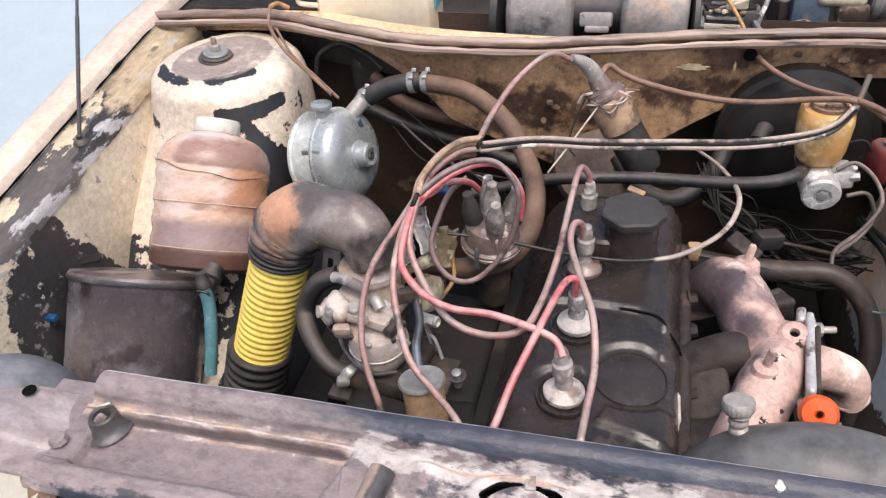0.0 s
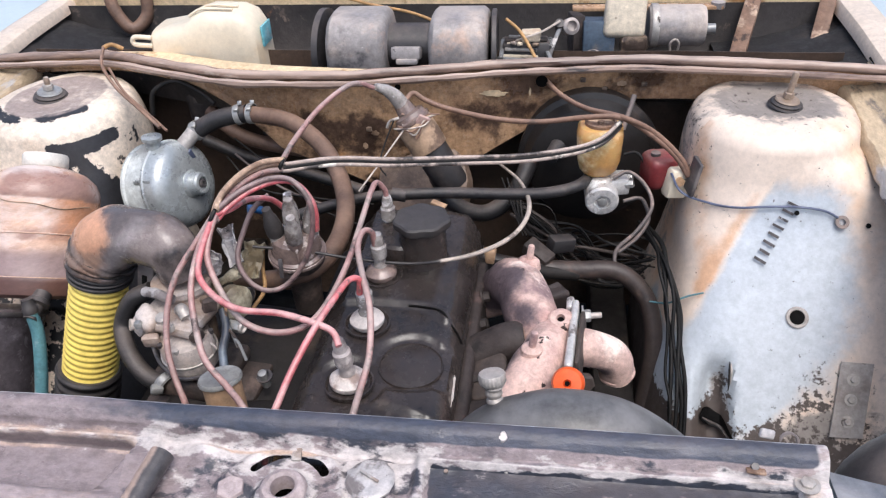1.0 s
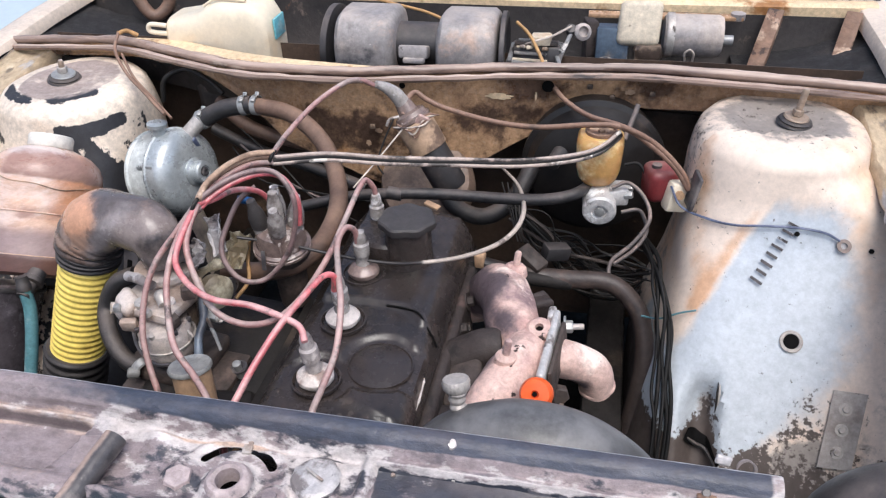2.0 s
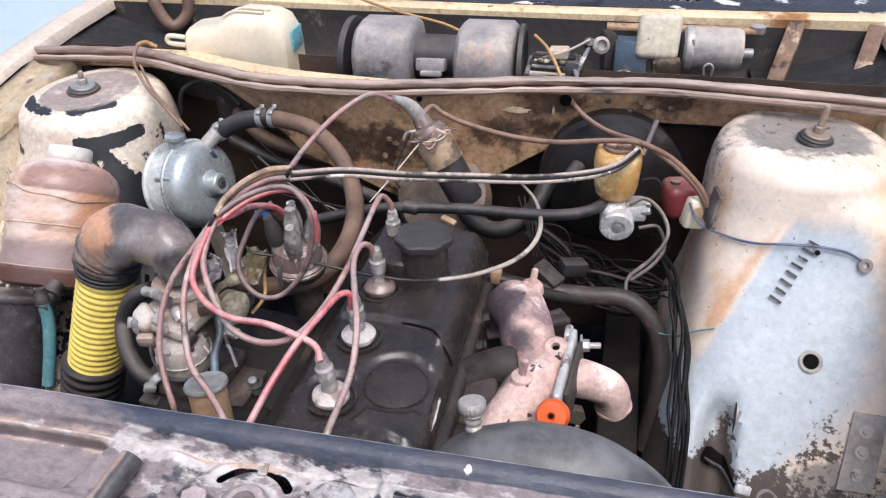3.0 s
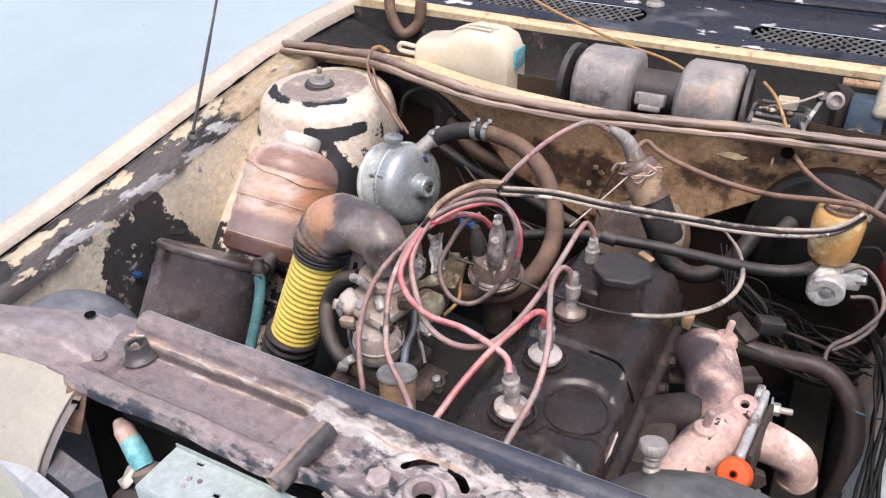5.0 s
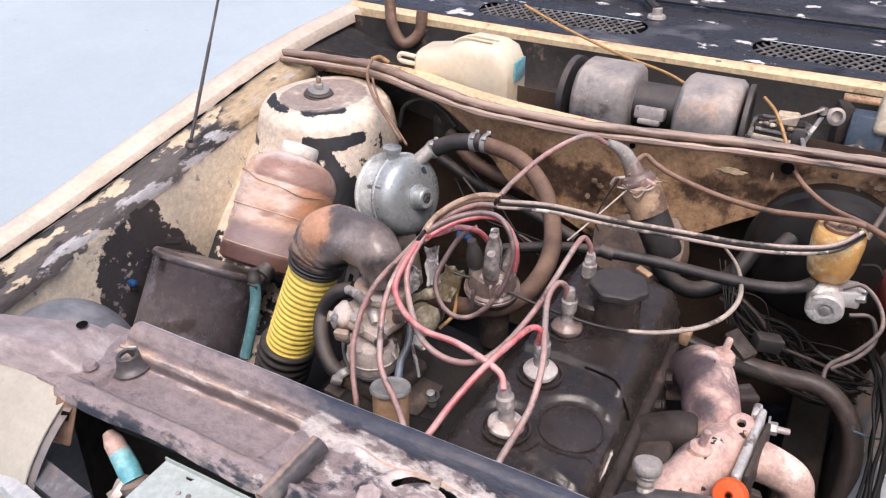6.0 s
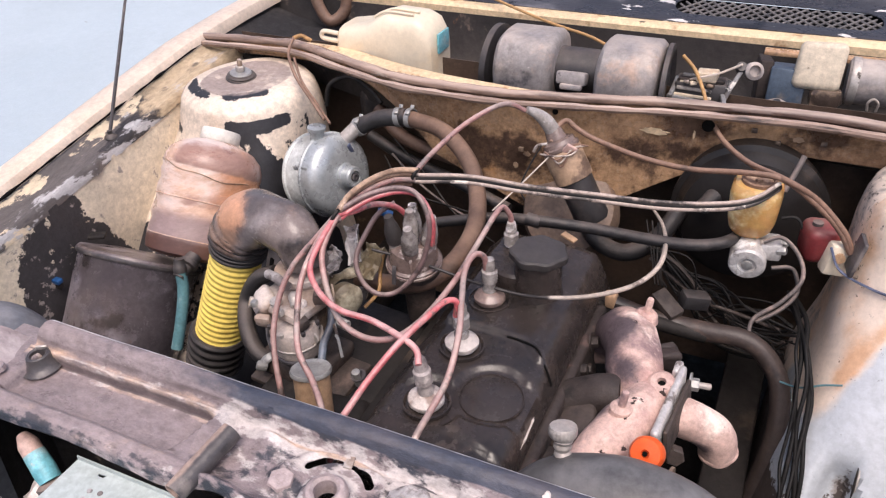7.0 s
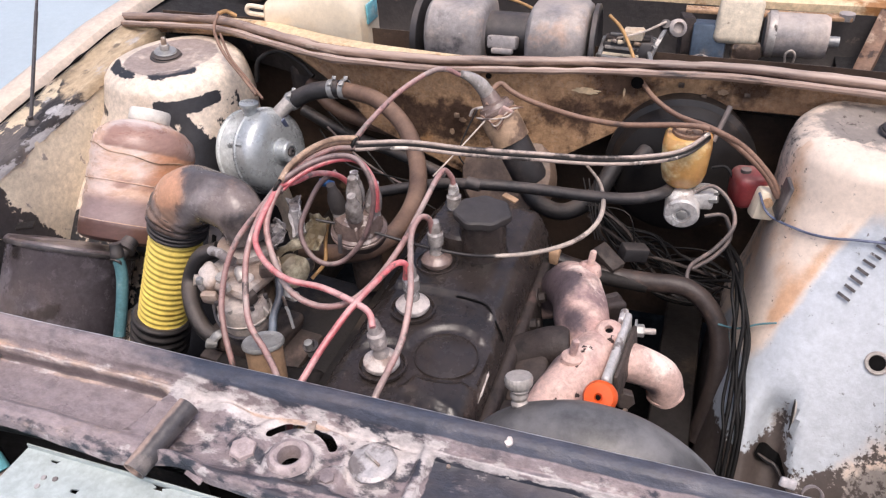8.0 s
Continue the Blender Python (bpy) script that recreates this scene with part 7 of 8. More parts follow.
part("stud_boss", rough_up(lathe([(0.016, -0.006), (0.014, 0.006), (0.009, 0.010), (0, 0.010)], (0.262, 0.657, 0.739), (0.05, 0.02, 1), 20), 0.001, 60), "pink_cast", man)
part("stud", lathe([(0, 0), (0.0052, 0), (0.0052, 0.024), (0.004, 0.027), (0, 0.027)], (0.262, 0.657, 0.745), (0.12, 0.02, 1), 14), "pink_cast", man)
part("flange_eye", lathe([(0.0185, -0.020), (0.0180, 0.002), (0.014, 0.006), (0.0060, 0.006), (0.0053, -0.004), (0, -0.004)], (0.299, 0.722, 0.741), (-0.05, -0.35, 1), 26), "pink_cast", man)
part("eye_hole", lathe([(0, 0), (0.005, 0), (0.005, 0.001), (0, 0.001)], Vector((0.299, 0.722, 0.741)) + Vector((-0.05, -0.35, 1)).normalized() * -0.001, (-0.05, -0.35, 1), 14), "soot_shade", man)
flange = part("flange_plate", rough_up(box((0.3165, 0.696, 0.722), (0.007, 0.128, 0.048), 0.003, (2, -6, -6), 4), 0.0075, 48), "bare_alu", man, "thin bare pale metal flange")
part("rear_flange_plate", rough_up(box((0.327, 0.698, 0.714), (0.007, 0.105, 0.045), 0.003, (2, -6, -6), 2), 0.003, 50), "dark_cast", man)
part("flange_bolt", hex_bolt((0.330, 0.768, 0.712), (1, 0.05, 0.1), 0.009, 0.011), "steel", flange)
part("flange_bolt", lathe([(0, 0), (0.0045, 0), (0.0045, 0.018), (0.0035, 0.020), (0, 0.020)], (0.338, 0.768, 0.713), (1, 0.05, 0.1), 10), "alu", flange)
part("flange_ear", rough_up(box((0.3130, 0.764, 0.728), (0.010, 0.024, 0.028), 0.004, (2, -6, -6), 3), 0.003, 60), "bare_alu", man)
part("elbow_nut", hex_bolt((0.332, 0.668, 0.682), (0.3, -1, 0.3), 0.013, 0.012, False), "dark_cast", man)
cast_pipe("outlet_elbow", [(0.308, 0.715, 0.700), (0.338, 0.722, 0.692), (0.360, 0.728, 0.681), (0.376, 0.732, 0.662), (0.383, 0.735, 0.634)], [0.026, 0.026, 0.026, 0.026, 0.025], 9.0, "pink_cast", [((0.36, 0.70, 0.66), 0.02)])
part("elbow_rim", lathe([(0.0245, 0), (0.0262, 0.002), (0.0262, 0.005), (0.0245, 0.007)], (0.3825, 0.735, 0.640), (0.25, 0.02, -1), 32), "pink_cast", man)
part("heat_pad", rough_up(box((0.290, 0.812, 0.706), (0.036, 0.034, 0.036), 0.008, (0, 0, 30), 5), 0.008, 85), "sooty", man, "frayed brown insulation pad")

dip = thing("dipstick", (0.31, 0.59, 0.70), "orange plastic dipstick grip on a steel rod", "dipstick")
part("grip", rough_up(lathe([(0.010, -0.010), (0.018, -0.008), (0.0200, 0.0), (0.0200, 0.012), (0.017, 0.018), (0.0050, 0.019), (0.003, 0.015), (0, 0.015)], (0.309, 0.594, 0.748), (-0.1, -0.75, 0.66), 30), 0.0012, 60), "orange", dip)
part("slot", lathe([(0, 0), (0.0032, 0), (0.0032, 0.001), (0, 0.001)], Vector((0.309, 0.594, 0.748)) + Vector((-0.1, -0.75, 0.66)).normalized() * 0.0195, (-0.1, -0.75, 0.66), 10), "soot_shade", dip)
part("rod", tube([(0.308, 0.612, 0.728), (0.306, 0.63, 0.715), (0.305, 0.66, 0.695)], 0.007, 12, 6), "white_ceramic", dip)
part("union", hex_bolt((0.335, 0.600, 0.712), (1, -0.2, 0), 0.008, 0.016), "brass", dip)

gauge = thing("vent_cap", (0.225, 0.545, 0.70), "grey ribbed breather cap on a short bent hose", "breather cap")
rings = []
tilt = Matrix.Rotation(radians(-16), 3, "X") @ Matrix.Rotation(radians(-8), 3, "Y")
for h, r in ((0, 0.009), (0.004, 0.013), (0.008, 0.0158), (0.016, 0.0163), (0.019, 0.0148), (0.0195, 0.008)):
    rings.append([Vector((0.221, 0.541, 0.785)) + tilt @ Vector((r * (1 + 0.025 * math.cos(22 * t)) * math.cos(t), r * (1 + 0.025 * math.cos(22 * t)) * math.sin(t), h)) for t in (math.tau * k / 88 for k in range(88))])
part("cap", loft(rings), "alu", gauge)
part("stem", tube([(0.221, 0.541, 0.790), (0.222, 0.537, 0.774), (0.226, 0.532, 0.757), (0.231, 0.526, 0.738)], [0.011, 0.009, 0.0105, 0.012], 16, 8, None, lambda s: 1 + 0.10 * math.sin(s * math.tau / 0.009)), "alu", gauge)

arch = thing("radiator_hose", (0.31, 0.48, 0.62), "thick arched black rubber radiator hose behind the cross panel", "radiator hose")
part("hose", rough_up(tube([(0.185, 0.505, 0.62), (0.205, 0.508, 0.680), (0.245, 0.510, 0.724), (0.300, 0.510, 0.744), (0.355, 0.510, 0.736), (0.402, 0.508, 0.704), (0.435, 0.503, 0.65), (0.45, 0.495, 0.58)], 0.055, 40, 10), 0.002, 14), "arch_rubber", arch)

# ---- brake servo, master cylinder and fluid bottle ----
servo = thing("brake_servo", (0.345, 1.20, 0.60), "large round black brake servo on the bulkhead", "brake servo")
part("drum", lathe([(0, -0.01), (0.118, -0.01), (0.126, 0.0), (0.126, 0.030), (0.132, 0.034), (0.132, 0.042), (0.122, 0.046), (0.112, 0.070), (0.070, 0.085), (0.030, 0.088), (0, 0.088)], (0.345, 1.255, 0.728), (0.05, -1, 0.02), 56), "servo_black", servo)
part("hose_stub", tube([(0.29, 1.17, 0.775), (0.283, 1.155, 0.772), (0.276, 1.14, 0.768)], [0.016, 0.014, 0.013], 14, 4), "rubber", servo)
part("pushrod", tube([(0.395, 1.10, 0.845), (0.405, 1.12, 0.872), (0.412, 1.135, 0.892)], 0.0045, 10, 4), "boot", servo)
mc = thing("brake_master_cylinder", (0.365, 1.09, 0.72), "silver master cylinder with an amber fluid bottle", "master cylinder")
part("cylinder", lathe([(0, 0), (0.024, 0), (0.024, 0.060), (0.028, 0.062), (0.028, 0.105), (0.025, 0.108), (0.014, 0.109), (0.013, 0.105), (0, 0.105)], (0.360, 1.140, 0.752), (0.05, -1, -0.08), 30), "bare_alu", mc)
part("end_plug", hex_bolt((0.3655, 1.034, 0.744), (0.05, -1, -0.08), 0.009, 0.004, False), "steel", mc)
part("port_block", box((0.392, 1.075, 0.758), (0.034, 0.040, 0.030), 0.005, (0, 0, 10)), "bare_alu", mc)
for y in (1.062, 1.085):
    part("port_nut", hex_bolt((0.404, y, 0.762), (1, -0.2, 0.3), 0.007, 0.012, False), "steel", mc)
flask_at = Vector((0.357, 1.085, 0.772))
rings = []
for h, a, b in ((0, 0.019, 0.020), (0.006, 0.026, 0.026), (0.014, 0.032, 0.031), (0.030, 0.036, 0.035), (0.072, 0.0385, 0.037), (0.085, 0.037, 0.035), (0.090, 0.033, 0.031), (0.091, 0.027, 0.026)):
    rings.append([flask_at + Vector((a * math.copysign(abs(math.cos(t)) ** 0.7, math.cos(t)), b * math.copysign(abs(math.sin(t)) ** 0.7, math.sin(t)), h)) for t in (math.tau * k / 48 for k in range(48))])
part("bottle", loft(rings), "amber", mc, "amber stained fluid bottle")
part("filler_rim", lathe([(0.026, 0), (0.026, 0.006), (0.022, 0.007), (0.021, 0.002), (0.006, 0.002), (0.005, 0.006), (0, 0.006)], flask_at + Vector((0, 0, 0.090)), (0, 0, 1), 30), "rust_metal", mc, "brown stained filler rim")
part("adapter", lathe([(0.020, 0), (0.020, 0.012), (0.016, 0.014), (0.016, 0.03)], flask_at + Vector((0, 0, -0.018)), (0, 0, 1), 24), "bare_alu", mc)

relay = thing("relay", (0.475, 1.075, 0.735), "red-brown relay with a cream terminal block on the tower", "relay")
part("case", rough_up(box((0.460, 1.095, 0.775), (0.052, 0.055, 0.060), 0.014, (0, 0, 18), 3), 0.002, 40), "red_plastic", relay)
part("block", rough_up(box((0.488, 1.068, 0.765), (0.038, 0.026, 0.052), 0.006, (0, 10, 22), 2), 0.001, 50), "bottle", relay)
part("socket", lathe([(0.008, 0), (0.008, 0.004), (0, 0.004)], (0.490, 1.054, 0.775), (0.1, -1, 0.1), 12), "firewall", relay)
part("knob", lathe([(0.008, 0), (0.008, 0.006), (0, 0.007)], (0.452, 1.09, 0.803), (0, 0, 1), 18), "boot", relay)
part("side_bracket", rough_up(box((0.510, 1.045, 0.790), (0.008, 0.036, 0.060), 0.003, (0, 10, 10)), 0.003, 40), "dark_steel", tower_r, "dark folded bracket")

# ---- blower, washer bottle and wiper motor in the trough ----
blower = thing("heater_blower", (0.0, 1.36, 0.80), "twin-drum grey heater blower in the trough", "heater blower")
for x0, x1 in ((-0.150, -0.035), (0.045, 0.155)):
    rings = []
    for x, r in ((x0, 0.063), (x0 + 0.004, 0.074), (x0 + 0.012, 0.080), (x1 - 0.012, 0.080), (x1 - 0.004, 0.074), (x1, 0.063)):
        rings.append([(x, 1.325 + r * math.copysign(abs(math.cos(t)) ** 0.62, math.cos(t)), 0.894 + r * math.copysign(abs(math.sin(t)) ** 0.8, math.sin(t))) for t in (math.tau * k / 48 for k in range(48))])
    part("fan_drum", rough_up(loft(rings), 0.0015, 20), "grey_plastic", blower)
part("motor", lathe([(0.044, 0), (0.044, 0.085), (0, 0.085)], (-0.038, 1.325, 0.905), (1, 0, 0), 32), "black_plastic", blower)
part("clip", rough_up(box((0.005, 1.262, 0.915), (0.055, 0.030, 0.024), 0.005, (-18, 0, 0)), 0.001, 40), "grey_plastic", blower)
part("clip_foot", box((0.008, 1.246, 0.905), (0.040, 0.016, 0.010), 0.003, (-10, 0, 0)), "grey_plastic", blower)
part("end_ring", lathe([(0.074, 0), (0.080, 0.002), (0.080, 0.010), (0.070, 0.012), (0.060, 0.004), (0, 0.004)], (0.158, 1.327, 0.893), (1, 0.05, 0), 40), "black_plastic", blower)
part("end_ring", lathe([(0.072, 0), (0.080, 0.002), (0.080, 0.014), (0.066, 0.018), (0, 0.014)], (-0.160, 1.335, 0.893), (-1, 0.05, 0), 40), "black_plastic", blower)
link = thing("flap_linkage", (0.23, 1.36, 0.84), "grey metal linkage frame beside the blower", "linkage")
part("housing", rough_up(box((0.222, 1.350, 0.880), (0.092, 0.075, 0.058), 0.006, (-10, 0, 4), 2), 0.002, 30), "black_plastic", link)
part("plate", box((0.222, 1.345, 0.912), (0.080, 0.050, 0.006), 0.002, (-14, 0, 4)), "sooty", link)
for k in range(4):
    part("contact_strip", rough_up(box((0.198 + 0.015 * k, 1.318, 0.914 - 0.001 * k), (0.010, 0.034, 0.006), 0.002, (-20, 0, 6 - 4 * k), 2), 0.003, 70), ("alu", "stained_cream", "motor_steel", "brass")[k], link)
for k in range(4):
    part("cooling_rib", rough_up(box((0.214, 1.306 + 0.008 * k, 0.893 + 0.0095 * k), (0.066 - 0.006 * k, 0.006, 0.0055), 0.0016, (-12, 3, 4), 2), 0.002, 60), ("stained_cream", "alu", "stained_cream", "motor_steel")[k], link)
part("spring", tube([(0.268 + 0.0045 * math.cos(a), 1.318 + 0.0016 * a, 0.905 + 0.0045 * math.sin(a)) for a in np.linspace(0, math.tau * 5, 51)], 0.0011, 5, 2), "steel", link)
part("contact_wire", tube([(0.205, 1.315, 0.92), (0.225, 1.300, 0.932), (0.252, 1.318, 0.936), (0.285, 1.350, 0.945)], 0.0022, 6, 6), "white_cable", link)
part("frame", box((0.215, 1.300, 0.885), (0.090, 0.008, 0.012), 0.002, (0, 6, 4)), "motor_steel", link)
part("frame", box((0.178, 1.32, 0.900), (0.008, 0.07, 0.010), 0.002, (8, 0, 0)), "motor_steel", link)
part("frame", box((0.262, 1.325, 0.895), (0.008, 0.07, 0.010), 0.002, (8, 0, 14)), "motor_steel", link)
part("box", rough_up(box((0.232, 1.33, 0.925), (0.036, 0.030, 0.018), 0.004), 0.003, 60), "stained_cream", link)
part("lever", tube([(0.262, 1.30, 0.875), (0.275, 1.33, 0.91), (0.288, 1.36, 0.935)], 0.004, 8, 5), "motor_steel", link)
part("knob", lathe([(0.013, 0), (0.016, 0.006), (0.016, 0.022), (0.010, 0.026), (0.009, 0.016), (0, 0.016)], (0.300, 1.372, 0.925), (0.3, -0.8, 0.4), 22), "grey_plastic", link)
part("hub", lathe([(0.009, 0), (0.009, 0.014), (0, 0.015)], (0.283, 1.362, 0.930), (0.1, -0.6, 0.7), 18), "black_plastic", link)

bottle = thing("washer_bottle", (-0.42, 1.34, 0.82), "yellowed translucent washer bottle in the trough", "washer bottle")
rings = []
for x, y0, y1, z1 in ((-0.520, 1.315, 1.375, 0.920), (-0.516, 1.300, 1.39, 0.937), (-0.508, 1.292, 1.398, 0.944), (-0.44, 1.29, 1.40, 0.955), (-0.418, 1.29, 1.40, 0.972), (-0.395, 1.29, 1.40, 0.980), (-0.335, 1.29, 1.40, 0.978), (-0.312, 1.293, 1.398, 0.968), (-0.298, 1.30, 1.392, 0.945), (-0.293, 1.315, 1.38, 0.92)):
    cy, hy, z0 = (y0 + y1) / 2, (y1 - y0) / 2, 0.81
    cz, hz = (z0 + z1) / 2, (z1 - z0) / 2
    rings.append([(x, cy + hy * math.copysign(abs(math.cos(t)) ** 0.45, math.cos(t)), cz + hz * math.copysign(abs(math.sin(t)) ** 0.45, math.sin(t))) for t in (math.tau * k / 40 for k in range(40))])
part("body", loft(rings), "bottle", bottle)
part("rib", tube([(-0.43, 1.315, 0.968), (-0.40, 1.315, 0.982), (-0.34, 1.315, 0.981)], 0.003, 6, 6), "bottle", bottle)
part("rib", tube([(-0.42, 1.335, 0.973), (-0.39, 1.335, 0.983), (-0.335, 1.335, 0.981)], 0.003, 6, 6), "bottle", bottle)
part("handle", tube([(-0.510, 1.300, 0.930), (-0.545, 1.298, 0.932), (-0.548, 1.298, 0.918), (-0.512, 1.300, 0.914)], 0.005, 8, 6), "bottle", bottle)
part("tape", box((-0.291, 1.345, 0.925), (0.004, 0.05, 0.04), 0.001), "cyan", bottle)

wm = thing("wiper_motor", (0.51, 1.45, 0.80), "dull steel wiper motor on a blue bracket", "wiper motor")
part("motor", lathe([(0, 0), (0.036, 0), (0.040, 0.004), (0.040, 0.100), (0.036, 0.108), (0, 0.110)], (0.458, 1.45, 0.902), (1, 0.02, 0), 36), "grey_plastic", wm)
part("end_band", lathe([(0.0415, 0), (0.0425, 0.002), (0.0425, 0.012), (0.0415, 0.014)], (0.462, 1.45, 0.902), (1, 0.02, 0), 36), "alu", wm)
part("spigot", lathe([(0.010, 0), (0.010, 0.02), (0, 0.02)], (0.568, 1.452, 0.895), (1, 0, 0), 16), "motor_steel", wm)
part("gearbox", rough_up(box((0.408, 1.42, 0.933), (0.076, 0.028, 0.078), 0.010, (-20, 0, 0), 4), 0.008, 26), "stained_cream", wm, "cream gearbox cover")
part("lead_clump", rough_up(box((0.430, 1.405, 0.882), (0.05, 0.025, 0.035), 0.010, (0, 0, 0), 2), 0.008, 60), "brass", wm)
part("blue_bracket", box((0.362, 1.44, 0.880), (0.062, 0.08, 0.075), 0.004, (-12, 0, 0)), "blue_metal", wm, "dusty blue bracket")
part("bush", lathe([(0.008, 0), (0.017, 0), (0.018, 0.004), (0.008, 0.006)], (0.352, 1.398, 0.862), (0, -0.8, 0.5), 22), "grey_plastic", wm)
part("stay", rough_up(box((0.318, 1.46, 0.872), (0.022, 0.08, 0.10), 0.004, (-10, 0, 8)), 0.003, 40), "sooty", wm)
part("lead_hook", tube([(0.500, 1.405, 0.868), (0.498, 1.398, 0.885), (0.506, 1.396, 0.893), (0.514, 1.398, 0.885), (0.514, 1.405, 0.868)], 0.0022, 6, 6), "white_cable", wm)
rail = thing("wiper_linkage", (0.46, 1.52, 0.90), "dusty wiper linkage bar under the cowl", "wiper linkage")
part("bar", box((0.46, 1.515, 0.918), (0.30, 0.026, 0.008), 0.002, (0, 0, 2)), "firewall", rail)
part("pivot", lathe([(0.014, 0), (0.014, 0.012), (0, 0.012)], (0.60, 1.52, 0.915)), "grey_plastic", rail)
for x in (0.655, 0.80):
    part("stay", rough_up(joined(box((x, 1.495, 0.888), (0.030, 0.14, 0.006), 0.002, (34, 0, -20)), box((x + 0.013, 1.50, 0.876), (0.005, 0.14, 0.028), 0.002, (34, 0, -20))), 0.002, 40), "rust_metal", plenum, "rusty folded stay")

# ---- hoses, pipes and wires ----
def hose_thing(name, points, r, material, label, category, seg=10, per=8, group=""):
    return part(name, tube(points, r, seg, per), material, None, label, 60, category, group)


LEAD_A = [(-0.157, 0.700, 0.908), (-0.176, 0.673, 0.882), (-0.196, 0.641, 0.853), (-0.204, 0.612, 0.821), (-0.201, 0.582, 0.783), (-0.190, 0.561, 0.751), (-0.175, 0.543, 0.722), (-0.166, 0.532, 0.690)]
LEAD_B = [(-0.157, 0.700, 0.908), (-0.164, 0.652, 0.884), (-0.161, 0.606, 0.857), (-0.142, 0.561, 0.828), (-0.123, 0.532, 0.808), (-0.091, 0.509, 0.791), (-0.060, 0.479, 0.786), (-0.043, 0.458, 0.766), (-0.038, 0.450, 0.730)]
LEAD_PLUG1 = [(-0.156, 0.699, 0.908), (-0.158, 0.649, 0.887), (-0.152, 0.618, 0.871), (-0.125, 0.596, 0.856), (-0.089, 0.584, 0.848), (-0.041, 0.579, 0.850), (0.003, 0.567, 0.849), (0.030, 0.559, 0.843), (0.041, 0.544, 0.834)]
LEAD_PLUG4 = [(-0.154, 0.700, 0.908), (-0.155, 0.672, 0.893), (-0.149, 0.643, 0.875), (-0.122, 0.609, 0.849), (-0.090, 0.584, 0.829), (-0.048, 0.574, 0.823), (-0.009, 0.578, 0.833), (0.004, 0.628, 0.828), (0.013, 0.703, 0.835), (0.017, 0.779, 0.851), (0.021, 0.837, 0.868), (0.026, 0.858, 0.872), (0.035, 0.865, 0.856), (0.036, 0.867, 0.840)]
LEAD_PLUG2 = [(-0.036, 0.449, 0.735), (-0.031, 0.451, 0.768), (-0.023, 0.458, 0.793), (-0.016, 0.471, 0.807), (-0.007, 0.508, 0.825), (0.009, 0.554, 0.847), (0.022, 0.612, 0.852), (0.032, 0.643, 0.855), (0.042, 0.653, 0.849), (0.041, 0.652, 0.827)]
LEAD_PLUG3 = [(0.063, 0.449, 0.725), (0.064, 0.452, 0.757), (0.066, 0.462, 0.780), (0.068, 0.481, 0.793), (0.070, 0.511, 0.800), (0.073, 0.555, 0.815), (0.065, 0.607, 0.839), (0.044, 0.665, 0.847), (0.028, 0.714, 0.856), (0.029, 0.745, 0.861), (0.038, 0.756, 0.852), (0.039, 0.760, 0.829)]
LEAD_DIST_SHORT = [(-0.156, 0.698, 0.909), (-0.144, 0.723, 0.903), (-0.130, 0.757, 0.899), (-0.111, 0.784, 0.884), (-0.097, 0.798, 0.860)]
LEAD_LOOP = [(-0.157, 0.700, 0.908), (-0.148, 0.714, 0.916), (-0.125, 0.740, 0.926), (-0.097, 0.763, 0.929), (-0.067, 0.765, 0.926), (-0.042, 0.750, 0.903), (-0.042, 0.747, 0.863), (-0.057, 0.738, 0.815), (-0.087, 0.726, 0.778), (-0.113, 0.712, 0.778), (-0.137, 0.713, 0.796), (-0.150, 0.727, 0.824), (-0.142, 0.753, 0.856), (-0.131, 0.771, 0.877), (-0.113, 0.787, 0.889)]
BUNDLE_A = [(-0.157, 0.700, 0.908), (-0.158, 0.732, 0.916), (-0.148, 0.775, 0.920), (-0.131, 0.816, 0.917), (-0.111, 0.847, 0.906)]
COIL_LEAD = [(-0.110, 0.848, 0.908), (-0.102, 0.898, 0.920), (-0.083, 0.967, 0.936), (-0.057, 1.026, 0.945), (-0.038, 1.055, 0.943), (-0.017, 1.071, 0.928)]
LONG_CABLE = [(-0.109, 0.846, 0.903), (-0.040, 0.888, 0.893), (0.040, 0.924, 0.874), (0.137, 0.962, 0.859), (0.234, 0.994, 0.848), (0.312, 1.018, 0.850), (0.356, 1.035, 0.859), (0.386, 1.069, 0.872)]
COWL_WIRE = [(0.026, 1.085, 0.872), (0.030, 1.105, 0.892), (0.040, 1.122, 0.897), (0.060, 1.119, 0.886), (0.099, 1.112, 0.874), (0.179, 1.100, 0.862), (0.255, 1.088, 0.863), (0.337, 1.077, 0.878), (0.390, 1.064, 0.883), (0.438, 1.065, 0.853), (0.478, 1.062, 0.819), (0.503, 1.054, 0.785)]
HOLE_WIRE = [(0.259, 1.253, 0.872), (0.290, 1.199, 0.864), (0.334, 1.137, 0.866), (0.390, 1.063, 0.885), (0.441, 1.067, 0.858), (0.487, 1.061, 0.816), (0.505, 1.054, 0.786)]
LOOP_WIRE = [(0.180, 1.203, 0.720), (0.223, 1.101, 0.742), (0.244, 1.001, 0.760), (0.240, 0.954, 0.752), (0.217, 0.900, 0.753), (0.178, 0.834, 0.771), (0.141, 0.775, 0.798), (0.086, 0.767, 0.794), (0.013, 0.761, 0.802), (-0.067, 0.754, 0.819), (-0.132, 0.742, 0.831)]
HEATER_HOSE = [(-0.160, 0.999, 0.720), (-0.058, 1.012, 0.746), (0.023, 1.011, 0.760), (0.108, 1.023, 0.759), (0.200, 1.028, 0.757), (0.262, 1.030, 0.759), (0.300, 1.034, 0.764), (0.326, 1.046, 0.768), (0.342, 1.078, 0.764), (0.346, 1.125, 0.752)]
